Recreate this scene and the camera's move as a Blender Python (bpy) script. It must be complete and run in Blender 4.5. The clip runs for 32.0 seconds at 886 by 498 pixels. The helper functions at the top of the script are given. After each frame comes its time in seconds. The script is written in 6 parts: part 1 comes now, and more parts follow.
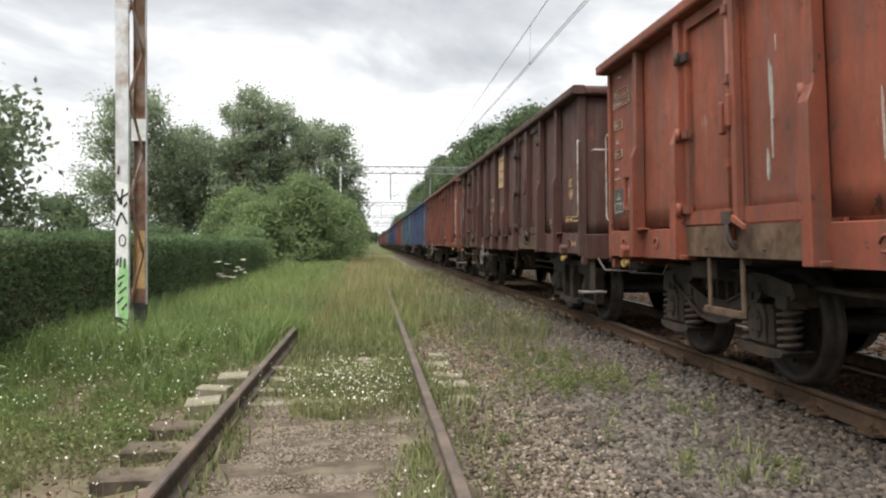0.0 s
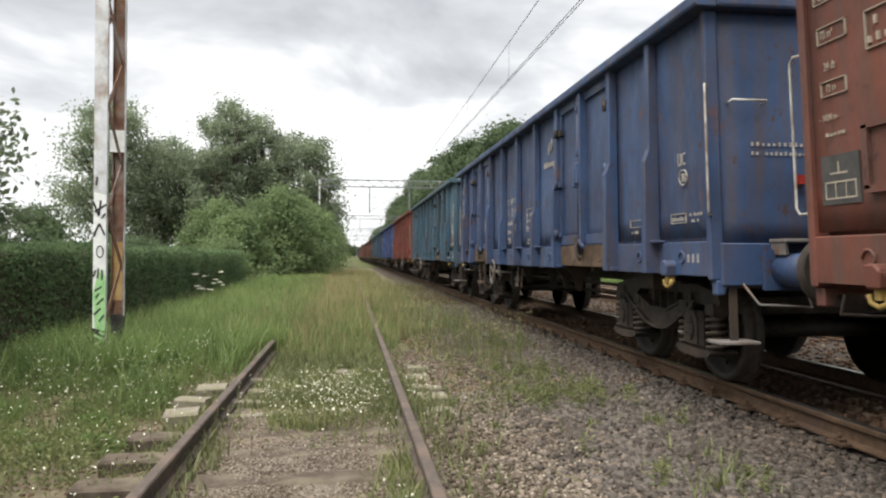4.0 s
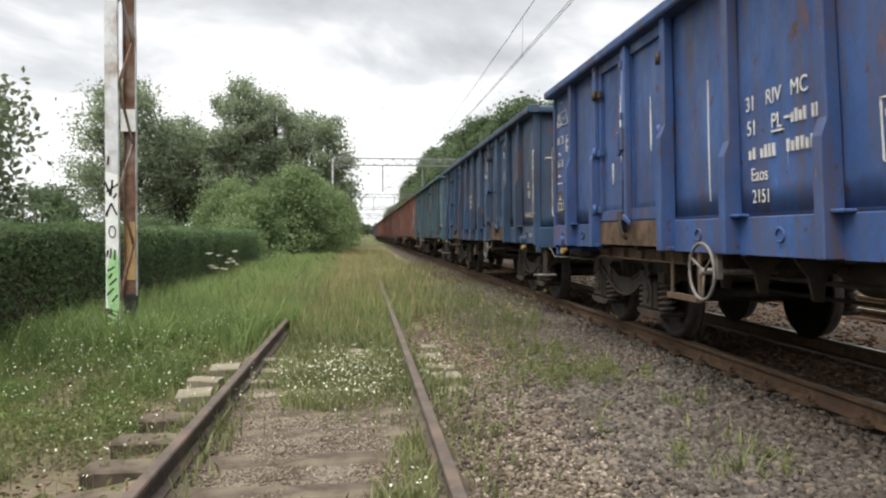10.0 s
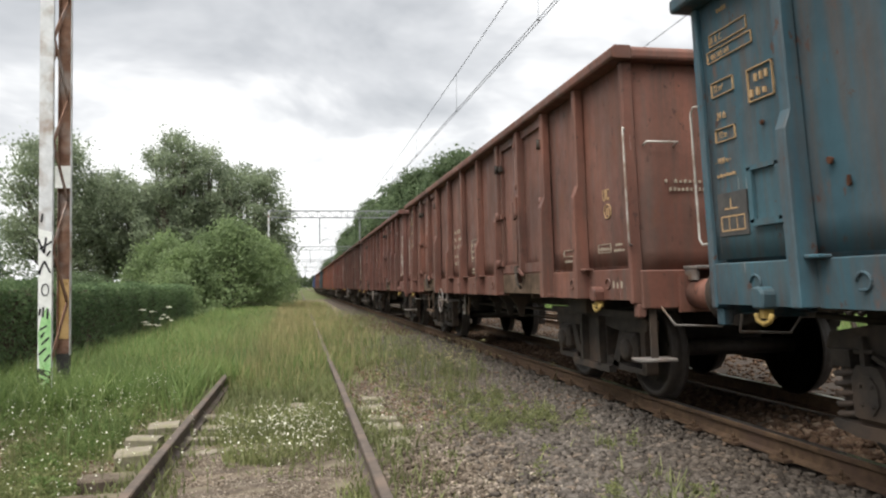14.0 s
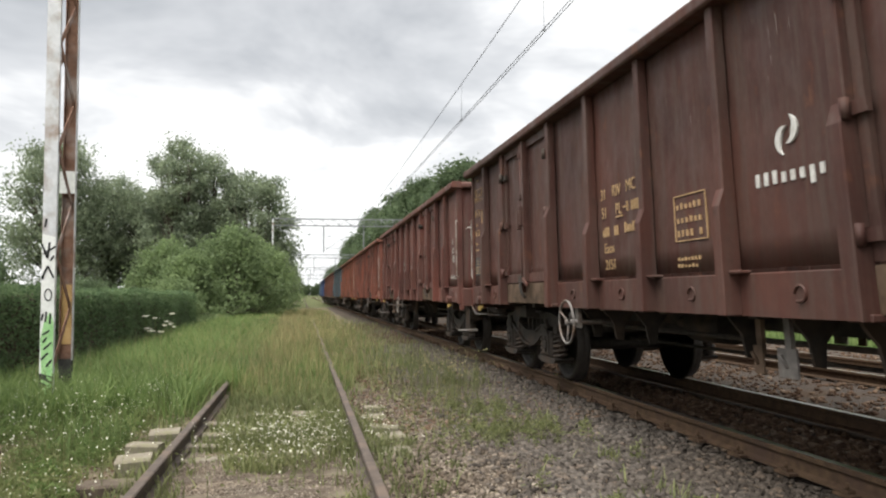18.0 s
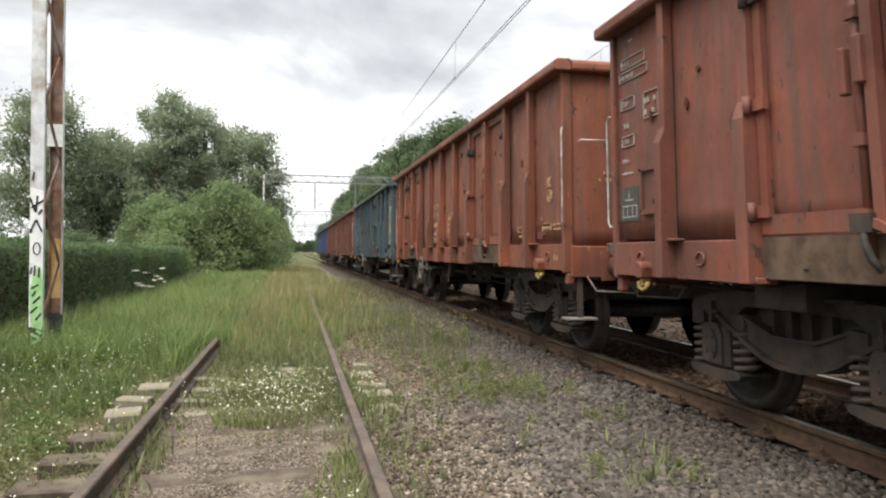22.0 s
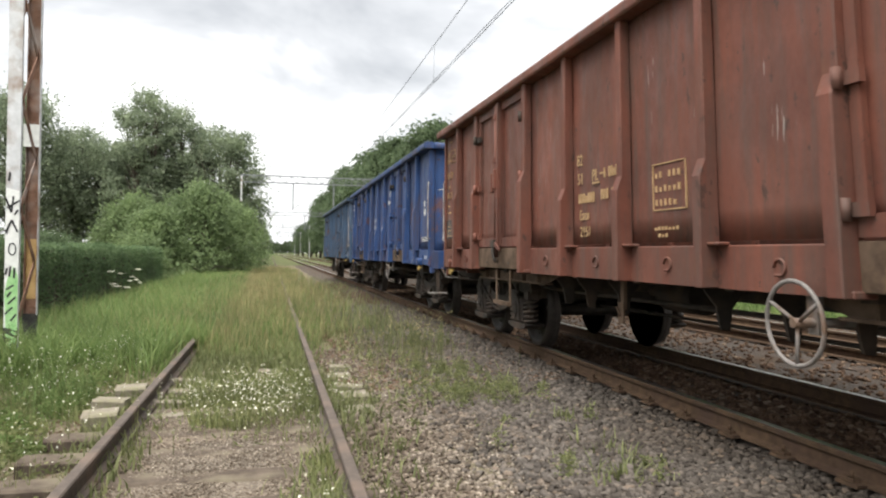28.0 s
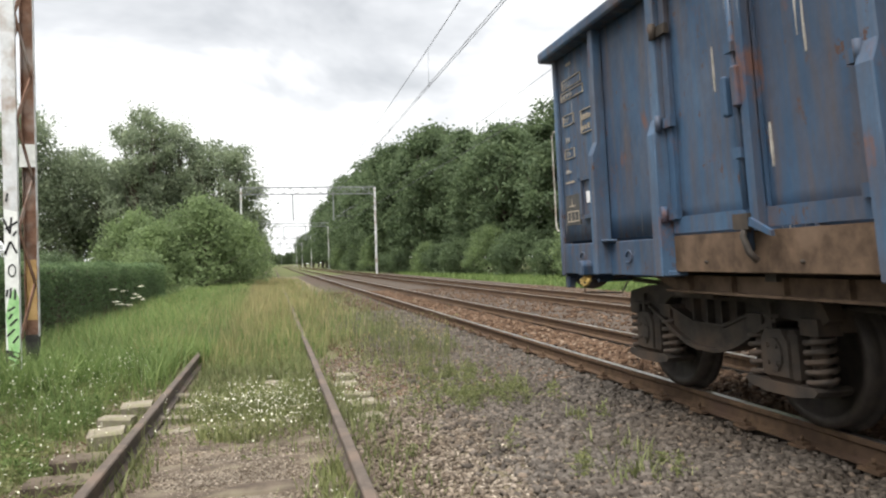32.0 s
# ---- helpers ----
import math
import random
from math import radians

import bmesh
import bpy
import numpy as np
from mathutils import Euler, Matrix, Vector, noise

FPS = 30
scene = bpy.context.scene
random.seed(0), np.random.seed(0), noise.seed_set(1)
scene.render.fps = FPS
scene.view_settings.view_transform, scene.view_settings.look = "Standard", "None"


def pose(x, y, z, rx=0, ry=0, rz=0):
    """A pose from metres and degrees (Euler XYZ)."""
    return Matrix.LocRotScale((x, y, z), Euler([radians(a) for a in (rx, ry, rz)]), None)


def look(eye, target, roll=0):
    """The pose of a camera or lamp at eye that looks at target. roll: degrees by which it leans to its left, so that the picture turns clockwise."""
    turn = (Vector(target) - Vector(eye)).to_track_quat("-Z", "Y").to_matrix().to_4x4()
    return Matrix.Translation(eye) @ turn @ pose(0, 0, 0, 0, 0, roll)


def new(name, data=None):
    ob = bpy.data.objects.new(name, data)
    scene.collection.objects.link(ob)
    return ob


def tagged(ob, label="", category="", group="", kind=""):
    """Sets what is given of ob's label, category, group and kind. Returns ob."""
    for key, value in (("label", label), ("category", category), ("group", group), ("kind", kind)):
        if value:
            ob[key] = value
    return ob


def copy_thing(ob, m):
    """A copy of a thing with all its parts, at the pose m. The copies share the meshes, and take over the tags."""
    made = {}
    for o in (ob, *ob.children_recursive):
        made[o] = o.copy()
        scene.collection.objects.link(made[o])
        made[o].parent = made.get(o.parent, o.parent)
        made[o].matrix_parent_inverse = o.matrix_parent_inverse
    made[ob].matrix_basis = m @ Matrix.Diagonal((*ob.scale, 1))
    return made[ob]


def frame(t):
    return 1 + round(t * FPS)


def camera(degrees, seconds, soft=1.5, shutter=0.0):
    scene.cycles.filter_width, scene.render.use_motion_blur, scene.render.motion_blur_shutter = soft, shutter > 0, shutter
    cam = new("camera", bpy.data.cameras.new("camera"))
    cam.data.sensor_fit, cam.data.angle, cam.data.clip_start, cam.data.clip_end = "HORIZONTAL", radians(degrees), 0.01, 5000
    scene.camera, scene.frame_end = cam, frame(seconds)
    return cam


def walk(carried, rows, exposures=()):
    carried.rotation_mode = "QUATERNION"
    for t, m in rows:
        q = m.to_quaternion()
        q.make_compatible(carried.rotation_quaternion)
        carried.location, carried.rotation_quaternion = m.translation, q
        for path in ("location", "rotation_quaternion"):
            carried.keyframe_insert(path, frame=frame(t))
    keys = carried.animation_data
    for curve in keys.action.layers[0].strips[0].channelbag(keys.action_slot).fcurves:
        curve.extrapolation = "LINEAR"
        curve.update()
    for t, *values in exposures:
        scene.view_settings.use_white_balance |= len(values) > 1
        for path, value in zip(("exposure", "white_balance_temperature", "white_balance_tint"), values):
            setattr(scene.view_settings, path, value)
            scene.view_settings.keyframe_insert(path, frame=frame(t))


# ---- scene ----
cam = camera(60.29, 32.0, soft=2.2, shutter=1.0)
# the sensor is read from its top row to its bottom row, so what rushes past leans
scene.cycles.rolling_shutter_type, scene.cycles.rolling_shutter_duration = "TOP", 0.04
# seconds, place, tilt, lean, turn of the camera held by somebody standing in the siding
PATH = [
    (0, 0.305, 0.128, 1.196, 89.49, 0.05, -5.43),
    (0.5, 0.288, 0.089, 1.203, 90.51, -1.20, -6.76),
    (1, 0.282, 0.069, 1.192, 91.52, -1.01, -6.95),
    (1.5, 0.289, 0.066, 1.191, 91.11, -0.38, -7.17),
    (2, 0.284, 0.060, 1.195, 90.99, -0.56, -6.99),
    (2.5, 0.291, 0.077, 1.189, 91.10, -0.37, -6.52),
    (3, 0.292, 0.082, 1.190, 91.11, -0.18, -6.54),
    (3.5, 0.296, 0.066, 1.189, 90.96, 0.06, -6.84),
    (5.5, 0.297, 0.051, 1.209, 89.25, -1.74, -7.62),
    (6, 0.279, 0.048, 1.225, 90.13, -0.14, -8.20),
    (6.5, 0.284, 0.084, 1.218, 90.32, 0.18, -7.67),
    (7, 0.288, 0.068, 1.213, 90.38, 0.45, -7.64),
    (7.5, 0.295, 0.085, 1.219, 89.40, -0.08, -7.32),
    (8, 0.298, 0.097, 1.214, 89.06, -0.08, -7.16),
    (8.5, 0.291, 0.094, 1.213, 88.88, 0.31, -6.87),
    (9, 0.302, 0.114, 1.207, 88.57, 0.81, -6.06),
    (9.5, 0.302, 0.134, 1.199, 88.95, 0.67, -5.54),
    (10, 0.310, 0.149, 1.191, 88.89, -0.01, -6.00),
    (10.5, 0.309, 0.091, 1.197, 88.57, 0.04, -6.43),
    (11, 0.314, 0.092, 1.198, 88.16, 0.14, -6.66),
    (11.5, 0.307, 0.095, 1.199, 88.31, 0.82, -6.85),
    (12, 0.302, 0.083, 1.211, 89.00, 0.03, -8.38),
    (12.5, 0.265, -0.041, 1.222, 90.72, 0.27, -10.74),
    (13, 0.267, -0.012, 1.202, 91.98, 0.66, -9.92),
    (13.5, 0.266, -0.049, 1.203, 92.47, 1.08, -10.54),
    (15.5, 0.270, -0.045, 1.205, 93.11, -0.29, -10.73),
    (16, 0.265, -0.029, 1.199, 93.62, -0.89, -10.84),
    (16.5, 0.264, -0.055, 1.198, 94.02, -0.22, -10.85),
    (17, 0.268, -0.029, 1.199, 93.63, -0.00, -10.61),
    (17.5, 0.271, -0.031, 1.197, 93.56, 0.25, -10.65),
    (18, 0.273, -0.025, 1.197, 93.38, 0.40, -10.39),
    (18.5, 0.273, -0.012, 1.195, 93.17, -0.13, -10.32),
    (19, 0.280, -0.013, 1.196, 92.69, 0.11, -10.43),
    (19.5, 0.283, -0.036, 1.205, 91.37, 0.27, -10.76),
    (20, 0.295, -0.039, 1.211, 90.31, 0.21, -10.47),
    (20.5, 0.296, 0.001, 1.211, 90.38, -0.31, -10.14),
    (21, 0.294, -0.014, 1.211, 90.33, -0.79, -10.69),
    (21.5, 0.290, -0.042, 1.220, 90.25, -0.53, -11.35),
    (22, 0.288, -0.048, 1.215, 90.28, -0.51, -11.06),
    (22.5, 0.298, -0.032, 1.212, 89.78, -0.35, -10.67),
    (23, 0.297, -0.000, 1.216, 89.90, -0.49, -10.33),
    (23.5, 0.302, 0.009, 1.209, 89.90, -0.26, -9.84),
    (24, 0.313, -0.000, 1.214, 89.81, -0.30, -10.49),
    (24.5, 0.296, -0.065, 1.217, 90.00, -0.48, -10.59),
    (25, 0.301, -0.035, 1.222, 90.49, -0.79, -11.68),
    (25.5, 0.283, -0.135, 1.231, 90.21, -0.84, -12.89),
    (27.5, 0.283, -0.117, 1.230, 90.08, -1.11, -12.76),
    (28, 0.285, -0.161, 1.228, 90.44, -0.85, -12.68),
    (28.5, 0.287, -0.110, 1.219, 90.48, -0.27, -12.64),
    (29, 0.286, -0.124, 1.221, 90.20, -0.15, -12.83),
    (29.5, 0.278, -0.117, 1.218, 90.12, 0.03, -12.78),
    (30, 0.283, -0.125, 1.220, 90.08, 0.36, -12.50),
    (30.5, 0.285, -0.120, 1.214, 90.06, 0.35, -12.42),
    (31, 0.272, -0.091, 1.211, 90.10, 0.14, -12.37),
    (31.5, 0.276, -0.088, 1.214, 90.41, 1.10, -12.40),
    (32, 0.291, -0.082, 1.207, 90.78, 1.64, -12.52),
]
# the film camera opens up as the train runs out and less white paint and sky is before it
walk(cam, [(t, pose(x, y, z, rx, ry, rz)) for t, x, y, z, rx, ry, rz in PATH],
     exposures=[(0, 0.70), (6, 0.68), (18, 0.68), (20, 0.74), (22, 0.80), (25, 0.83), (28, 0.90), (31, 0.93), (32, 0.88)])

# ---- light: a bright overcast sky, thin veil of cloud before a high sun ----
world = bpy.data.worlds.new("overcast_sky")
scene.world = world
world.use_nodes = True
wn, wl = world.node_tree.nodes, world.node_tree.links
wn.clear()


def wnode(kind, **values):
    n = wn.new(kind)
    for k, v in values.items():
        n.inputs[k].default_value = v
    return n


w_out = wnode("ShaderNodeOutputWorld")
w_bg = wnode("ShaderNodeBackground", Strength=1.0)
w_tc = wnode("ShaderNodeTexCoord")
w_sky = wnode("ShaderNodeTexSky")
w_sky.sky_type = "NISHITA"
w_sky.sun_disc = False
w_sky.sun_elevation, w_sky.sun_rotation = radians(67.3), radians(-140)
w_skymul = wnode("ShaderNodeVectorMath")
w_skymul.operation = "SCALE"
w_skymul.inputs["Scale"].default_value = 0.07
wl.new(w_sky.outputs["Color"], w_skymul.inputs[0])
# clouds lie on a flat layer: the direction is divided by its height
w_sep = wnode("ShaderNodeSeparateXYZ")
wl.new(w_tc.outputs["Generated"], w_sep.inputs[0])
w_up = wnode("ShaderNodeMath")
w_up.operation = "MAXIMUM"
w_up.inputs[1].default_value = 0.0
wl.new(w_sep.outputs["Z"], w_up.inputs[0])
w_add = wnode("ShaderNodeMath")
w_add.operation = "ADD"
w_add.inputs[1].default_value = 0.12
wl.new(w_up.outputs[0], w_add.inputs[0])
w_div = wnode("ShaderNodeVectorMath")
w_div.operation = "DIVIDE"
wl.new(w_tc.outputs["Generated"], w_div.inputs[0])
w_comb = wnode("ShaderNodeCombineXYZ")
for i in range(3):
    wl.new(w_add.outputs[0], w_comb.inputs[i])
wl.new(w_comb.outputs[0], w_div.inputs[1])
w_map = wnode("ShaderNodeMapping")
w_map.inputs["Location"].default_value = (0.35, 0.15, 0.0)
w_map.inputs["Scale"].default_value = (0.85, 0.62, 1.0)
wl.new(w_div.outputs[0], w_map.inputs["Vector"])
w_n1 = wnode("ShaderNodeTexNoise", Scale=1.3, Detail=5.0, Roughness=0.58, Distortion=0.3)
wl.new(w_map.outputs[0], w_n1.inputs["Vector"])
w_ramp = wnode("ShaderNodeValToRGB")
e = w_ramp.color_ramp.elements
e[0].position, e[0].color = 0.44, (0.82, 0.82, 0.815, 1)
e[1].position, e[1].color = 0.80, (0.33, 0.345, 0.365, 1)
m = w_ramp.color_ramp.elements.new(0.60)
m.color = (0.52, 0.53, 0.545, 1)
# three heavier banks of cloud over the line, their edges torn by the noise
w_fac = w_n1.outputs["Fac"]
for (bx, by), (sx, sy), amount in (((-0.15, 2.15), (0.85, 0.50), 0.19), ((0.20, 2.86), (0.50, 0.36), 0.17), ((0.95, 2.35), (0.75, 0.6), 0.16)):
    w_b = wnode("ShaderNodeMapping")
    w_b.vector_type = "TEXTURE"
    w_b.inputs["Location"].default_value, w_b.inputs["Scale"].default_value = (bx, by, 0.0), (sx, sy, 1000.0)
    wl.new(w_div.outputs[0], w_b.inputs["Vector"])
    w_len = wnode("ShaderNodeVectorMath")
    w_len.operation = "LENGTH"
    wl.new(w_b.outputs[0], w_len.inputs[0])
    w_r = wnode("ShaderNodeMapRange")
    w_r.interpolation_type = "SMOOTHSTEP"
    w_r.inputs["From Min"].default_value, w_r.inputs["From Max"].default_value = 0.2, 1.25
    w_r.inputs["To Min"].default_value, w_r.inputs["To Max"].default_value = amount, 0.0
    wl.new(w_len.outputs["Value"], w_r.inputs["Value"])
    w_s = wnode("ShaderNodeMath")
    w_s.operation = "ADD"
    wl.new(w_fac, w_s.inputs[0])
    wl.new(w_r.outputs["Result"], w_s.inputs[1])
    w_fac = w_s.outputs[0]
wl.new(w_fac, w_ramp.inputs["Fac"])
w_mix = wnode("ShaderNodeMix")
w_mix.data_type = "RGBA"
w_mix.inputs["Factor"].default_value = 0.93
wl.new(w_skymul.outputs[0], w_mix.inputs["A"])
wl.new(w_ramp.outputs["Color"], w_mix.inputs["B"])
# the layer grows bright and even towards the horizon
w_hor = wnode("ShaderNodeMapRange")
w_hor.inputs["From Min"].default_value, w_hor.inputs["From Max"].default_value = 0.02, 0.22
w_hor.inputs["To Min"].default_value, w_hor.inputs["To Max"].default_value = 0.75, 0.0
wl.new(w_sep.outputs["Z"], w_hor.inputs["Value"])
w_mix2 = wnode("ShaderNodeMix")
w_mix2.data_type = "RGBA"
w_mix2.inputs["B"].default_value = (0.78, 0.785, 0.79, 1)
wl.new(w_hor.outputs["Result"], w_mix2.inputs["Factor"])
wl.new(w_mix.outputs["Result"], w_mix2.inputs["A"])
wl.new(w_mix2.outputs["Result"], w_bg.inputs["Color"])
wl.new(w_bg.outputs[0], w_out.inputs["Surface"])

sun = new("sun", bpy.data.lights.new("sun", "SUN"))
sun.data.energy, sun.data.angle, sun.data.color = 4.5, radians(60), (1.0, 0.97, 0.92)
sun.matrix_world = look((-15, -18, 56), (0, 0, 0))


# ---- materials ----
def mat(name, rough=0.8, metal=0.0):
    m = bpy.data.materials.new(name)
    m.use_nodes = True
    b = m.node_tree.nodes["Principled BSDF"]
    b.inputs["Roughness"].default_value = rough
    b.inputs["Metallic"].default_value = metal
    b.inputs["Specular IOR Level"].default_value = 0.12 if rough > 0.84 else 0.4
    return m, m.node_tree.nodes, m.node_tree.links, b


def ramp(nodes, stops):
    r = nodes.new("ShaderNodeValToRGB")
    el = r.color_ramp.elements
    while len(el) < len(stops):
        el.new(0.5)
    for k, (p, c) in zip(el, stops):
        k.position, k.color = p, (*c, 1)
    return r


def noise_tex(nodes, links, vec, scale, detail=4.0, rough=0.55, stretch=None):
    n = nodes.new("ShaderNodeTexNoise")
    n.inputs["Scale"].default_value, n.inputs["Detail"].default_value, n.inputs["Roughness"].default_value = scale, detail, rough
    if stretch:
        mp = nodes.new("ShaderNodeMapping")
        mp.inputs["Scale"].default_value = stretch
        links.new(vec, mp.inputs["Vector"])
        vec = mp.outputs[0]
    links.new(vec, n.inputs["Vector"])
    return n


def mixc(nodes, links, fac, a, b, blend="MIX"):
    m = nodes.new("ShaderNodeMix")
    m.data_type, m.blend_type = "RGBA", blend
    for key, v in (("Factor", fac), ("A", a), ("B", b)):
        s = m.inputs[key] if key == "Factor" else [i for i in m.inputs if i.name == key and i.type == "RGBA"][0]
        if isinstance(v, (int, float)):
            s.default_value = v
        elif isinstance(v, tuple):
            s.default_value = (*v, 1)
        else:
            links.new(v, s)
    return [o for o in m.outputs if o.type == "RGBA"][0]


def bumped(nodes, links, bsdf, height, strength, dist):
    b = nodes.new("ShaderNodeBump")
    b.inputs["Strength"].default_value, b.inputs["Distance"].default_value = strength, dist
    links.new(height, b.inputs["Height"])
    links.new(b.outputs[0], bsdf.inputs["Normal"])


def surface(name, dark, light, scale=8.0, rough=0.85, metal=0.0, bump=0.3, dist=0.01, stain=None, stain_scale=1.2, world_space=False):
    """A rough surface with grain and larger stains."""
    m, n, l, b = mat(name, rough, metal)
    tc = n.new("ShaderNodeNewGeometry" if world_space else "ShaderNodeTexCoord")
    vec = tc.outputs["Position" if world_space else "Object"]
    n1 = noise_tex(n, l, vec, scale, 6.0, 0.65)
    r = ramp(n, [(0.3, dark), (0.7, light)])
    l.new(n1.outputs["Fac"], r.inputs["Fac"])
    col = r.outputs["Color"]
    if stain:
        n2 = noise_tex(n, l, vec, stain_scale, 4.0, 0.6)
        r2 = ramp(n, [(0.48, (0, 0, 0)), (0.66, (1, 1, 1))])
        l.new(n2.outputs["Fac"], r2.inputs["Fac"])
        col = mixc(n, l, r2.outputs["Color"], col, stain)
    l.new(col, b.inputs["Base Color"])
    bumped(n, l, b, n1.outputs["Fac"], bump, dist)
    return m


def island_leaf(name, a, b_, c, rough=0.55, trans=0.35):
    """Leaves and blades: each island has its own shade, and light comes through."""
    m, n, l, b = mat(name, rough)
    geo = n.new("ShaderNodeNewGeometry")
    r = ramp(n, [(0.0, a), (0.5, b_), (1.0, c)])
    l.new(geo.outputs["Random Per Island"], r.inputs["Fac"])
    nz = noise_tex(n, l, geo.outputs["Position"], 0.6, 3.0)
    r2 = ramp(n, [(0.3, (0.72, 0.72, 0.7)), (0.7, (1.2, 1.18, 1.05))])
    l.new(nz.outputs["Fac"], r2.inputs["Fac"])
    col = mixc(n, l, 1.0, r.outputs["Color"], r2.outputs["Color"], "MULTIPLY")
    l.new(col, b.inputs["Base Color"])
    b.inputs["Specular IOR Level"].default_value = 0.18
    tr = n.new("ShaderNodeBsdfTranslucent")
    l.new(col, tr.inputs["Color"])
    mx = n.new("ShaderNodeMixShader")
    mx.inputs["Fac"].default_value = trans
    l.new(b.outputs[0], mx.inputs[1])
    l.new(tr.outputs[0], mx.inputs[2])
    l.new(mx.outputs[0], n["Material Output"].inputs["Surface"])
    return m


def wagon_paint():
    """Paint in the object's own colour, with rust streaks, chips, soot and faded patches. The colour's fourth number shifts the pattern."""
    m, n, l, b = mat("wagon_paint", 0.7)
    b.inputs["Specular IOR Level"].default_value = 0.35
    oi = n.new("ShaderNodeObjectInfo")
    tc = n.new("ShaderNodeTexCoord")
    off = n.new("ShaderNodeMath")
    off.operation = "MULTIPLY"
    off.inputs[1].default_value = 61.0
    l.new(oi.outputs["Alpha"], off.inputs[0])
    add = n.new("ShaderNodeVectorMath")
    l.new(tc.outputs["Object"], add.inputs[0])
    l.new(off.outputs[0], add.inputs[1])
    vec = add.outputs[0]
    big = noise_tex(n, l, vec, 0.8, 5.0, 0.6)
    fade = ramp(n, [(0.32, (0.60, 0.60, 0.62)), (0.52, (1.0, 1.0, 1.0)), (0.72, (1.42, 1.38, 1.32))])
    l.new(big.outputs["Fac"], fade.inputs["Fac"])
    col = mixc(n, l, 1.0, oi.outputs["Color"], fade.outputs["Color"], "MULTIPLY")
    # soot and brake dust run down in streaks
    streak = noise_tex(n, l, vec, 1.6, 6.0, 0.7, (6.0, 6.0, 0.45))
    sr = ramp(n, [(0.44, (0, 0, 0)), (0.70, (0.82, 0.82, 0.82))])
    l.new(streak.outputs["Fac"], sr.inputs["Fac"])
    col = mixc(n, l, sr.outputs["Color"], col, (0.075, 0.052, 0.042))
    rustn = noise_tex(n, l, vec, 2.3, 8.0, 0.68, (1.0, 1.6, 0.8))
    rr = ramp(n, [(0.595, (0, 0, 0)), (0.69, (0.75, 0.75, 0.75))])
    l.new(rustn.outputs["Fac"], rr.inputs["Fac"])
    col = mixc(n, l, rr.outputs["Color"], col, (0.13, 0.055, 0.03))
    chip = noise_tex(n, l, vec, 9.0, 5.0, 0.75, (1.0, 1.0, 0.55))
    cr = ramp(n, [(0.618, (0, 0, 0)), (0.645, (1, 1, 1))])
    l.new(chip.outputs["Fac"], cr.inputs["Fac"])
    col = mixc(n, l, cr.outputs["Color"], col, (0.06, 0.03, 0.022))
    # pale scratches, mostly upright, and fine grain
    scr = noise_tex(n, l, vec, 5.0, 3.0, 0.6, (9.0, 9.0, 0.35))
    gate = noise_tex(n, l, vec, 1.3, 3.0, 0.6)
    mul = n.new("ShaderNodeMath")
    mul.operation = "MULTIPLY"
    l.new(scr.outputs["Fac"], mul.inputs[0])
    l.new(gate.outputs["Fac"], mul.inputs[1])
    sc = ramp(n, [(0.425, (0, 0, 0)), (0.45, (0.65, 0.65, 0.65))])
    l.new(mul.outputs[0], sc.inputs["Fac"])
    col = mixc(n, l, sc.outputs["Color"], col, (0.36, 0.33, 0.30))
    fine = noise_tex(n, l, vec, 22, 5.0, 0.7)
    fr = ramp(n, [(0.3, (0.90, 0.90, 0.90)), (0.7, (1.08, 1.08, 1.08))])
    l.new(fine.outputs["Fac"], fr.inputs["Fac"])
    col = mixc(n, l, 1.0, col, fr.outputs["Color"], "MULTIPLY")
    l.new(col, b.inputs["Base Color"])
    ro = ramp(n, [(0.3, (0.42, 0.42, 0.42)), (0.62, (0.80, 0.80, 0.80))])
    l.new(rustn.outputs["Fac"], ro.inputs["Fac"])
    l.new(ro.outputs["Color"], b.inputs["Roughness"])
    dent = noise_tex(n, l, vec, 1.9, 3.0, 0.5)
    bumped(n, l, b, dent.outputs["Fac"], 0.35, 0.05)
    return m


PAINT = wagon_paint()
RUST_BEAM = surface("rusty_beam", (0.045, 0.031, 0.022), (0.125, 0.085, 0.058), 7, 0.85, 0, 0.4, 0.01, (0.15, 0.105, 0.075), 1.5)
BLACK_IRON = surface("sooty_iron", (0.014, 0.0115, 0.0095), (0.045, 0.036, 0.029), 9, 0.8, 0, 0.4, 0.01, (0.064, 0.043, 0.030), 2.6)
WHEEL_IRON = surface("wheel_iron", (0.02, 0.017, 0.015), (0.06, 0.048, 0.04), 12, 0.6, 0.3, 0.2, 0.005)
SPRING_IRON = surface("spring_iron", (0.026, 0.021, 0.017), (0.075, 0.058, 0.047), 14, 0.7, 0, 0.3, 0.005, (0.088, 0.058, 0.040), 5)
WHITE_PAINT = surface("worn_white_paint", (0.40, 0.39, 0.36), (0.62, 0.61, 0.58), 20, 0.6, 0, 0.2, 0.004)
RAIL_PAINT = surface("worn_handrail_paint", (0.24, 0.22, 0.19), (0.52, 0.50, 0.46), 20, 0.65, 0, 0.2, 0.004, (0.17, 0.11, 0.075), 3.2)
MARK_PAINT = surface("worn_marking_paint", (0.21, 0.19, 0.165), (0.40, 0.375, 0.335), 30, 0.8)
MARK_YELLOW = surface("worn_ochre_marking", (0.30, 0.19, 0.09), (0.44, 0.30, 0.16), 30, 0.8)
MARK_FAINT = surface("faded_marking", (0.24, 0.20, 0.15), (0.38, 0.33, 0.26), 25, 0.8)
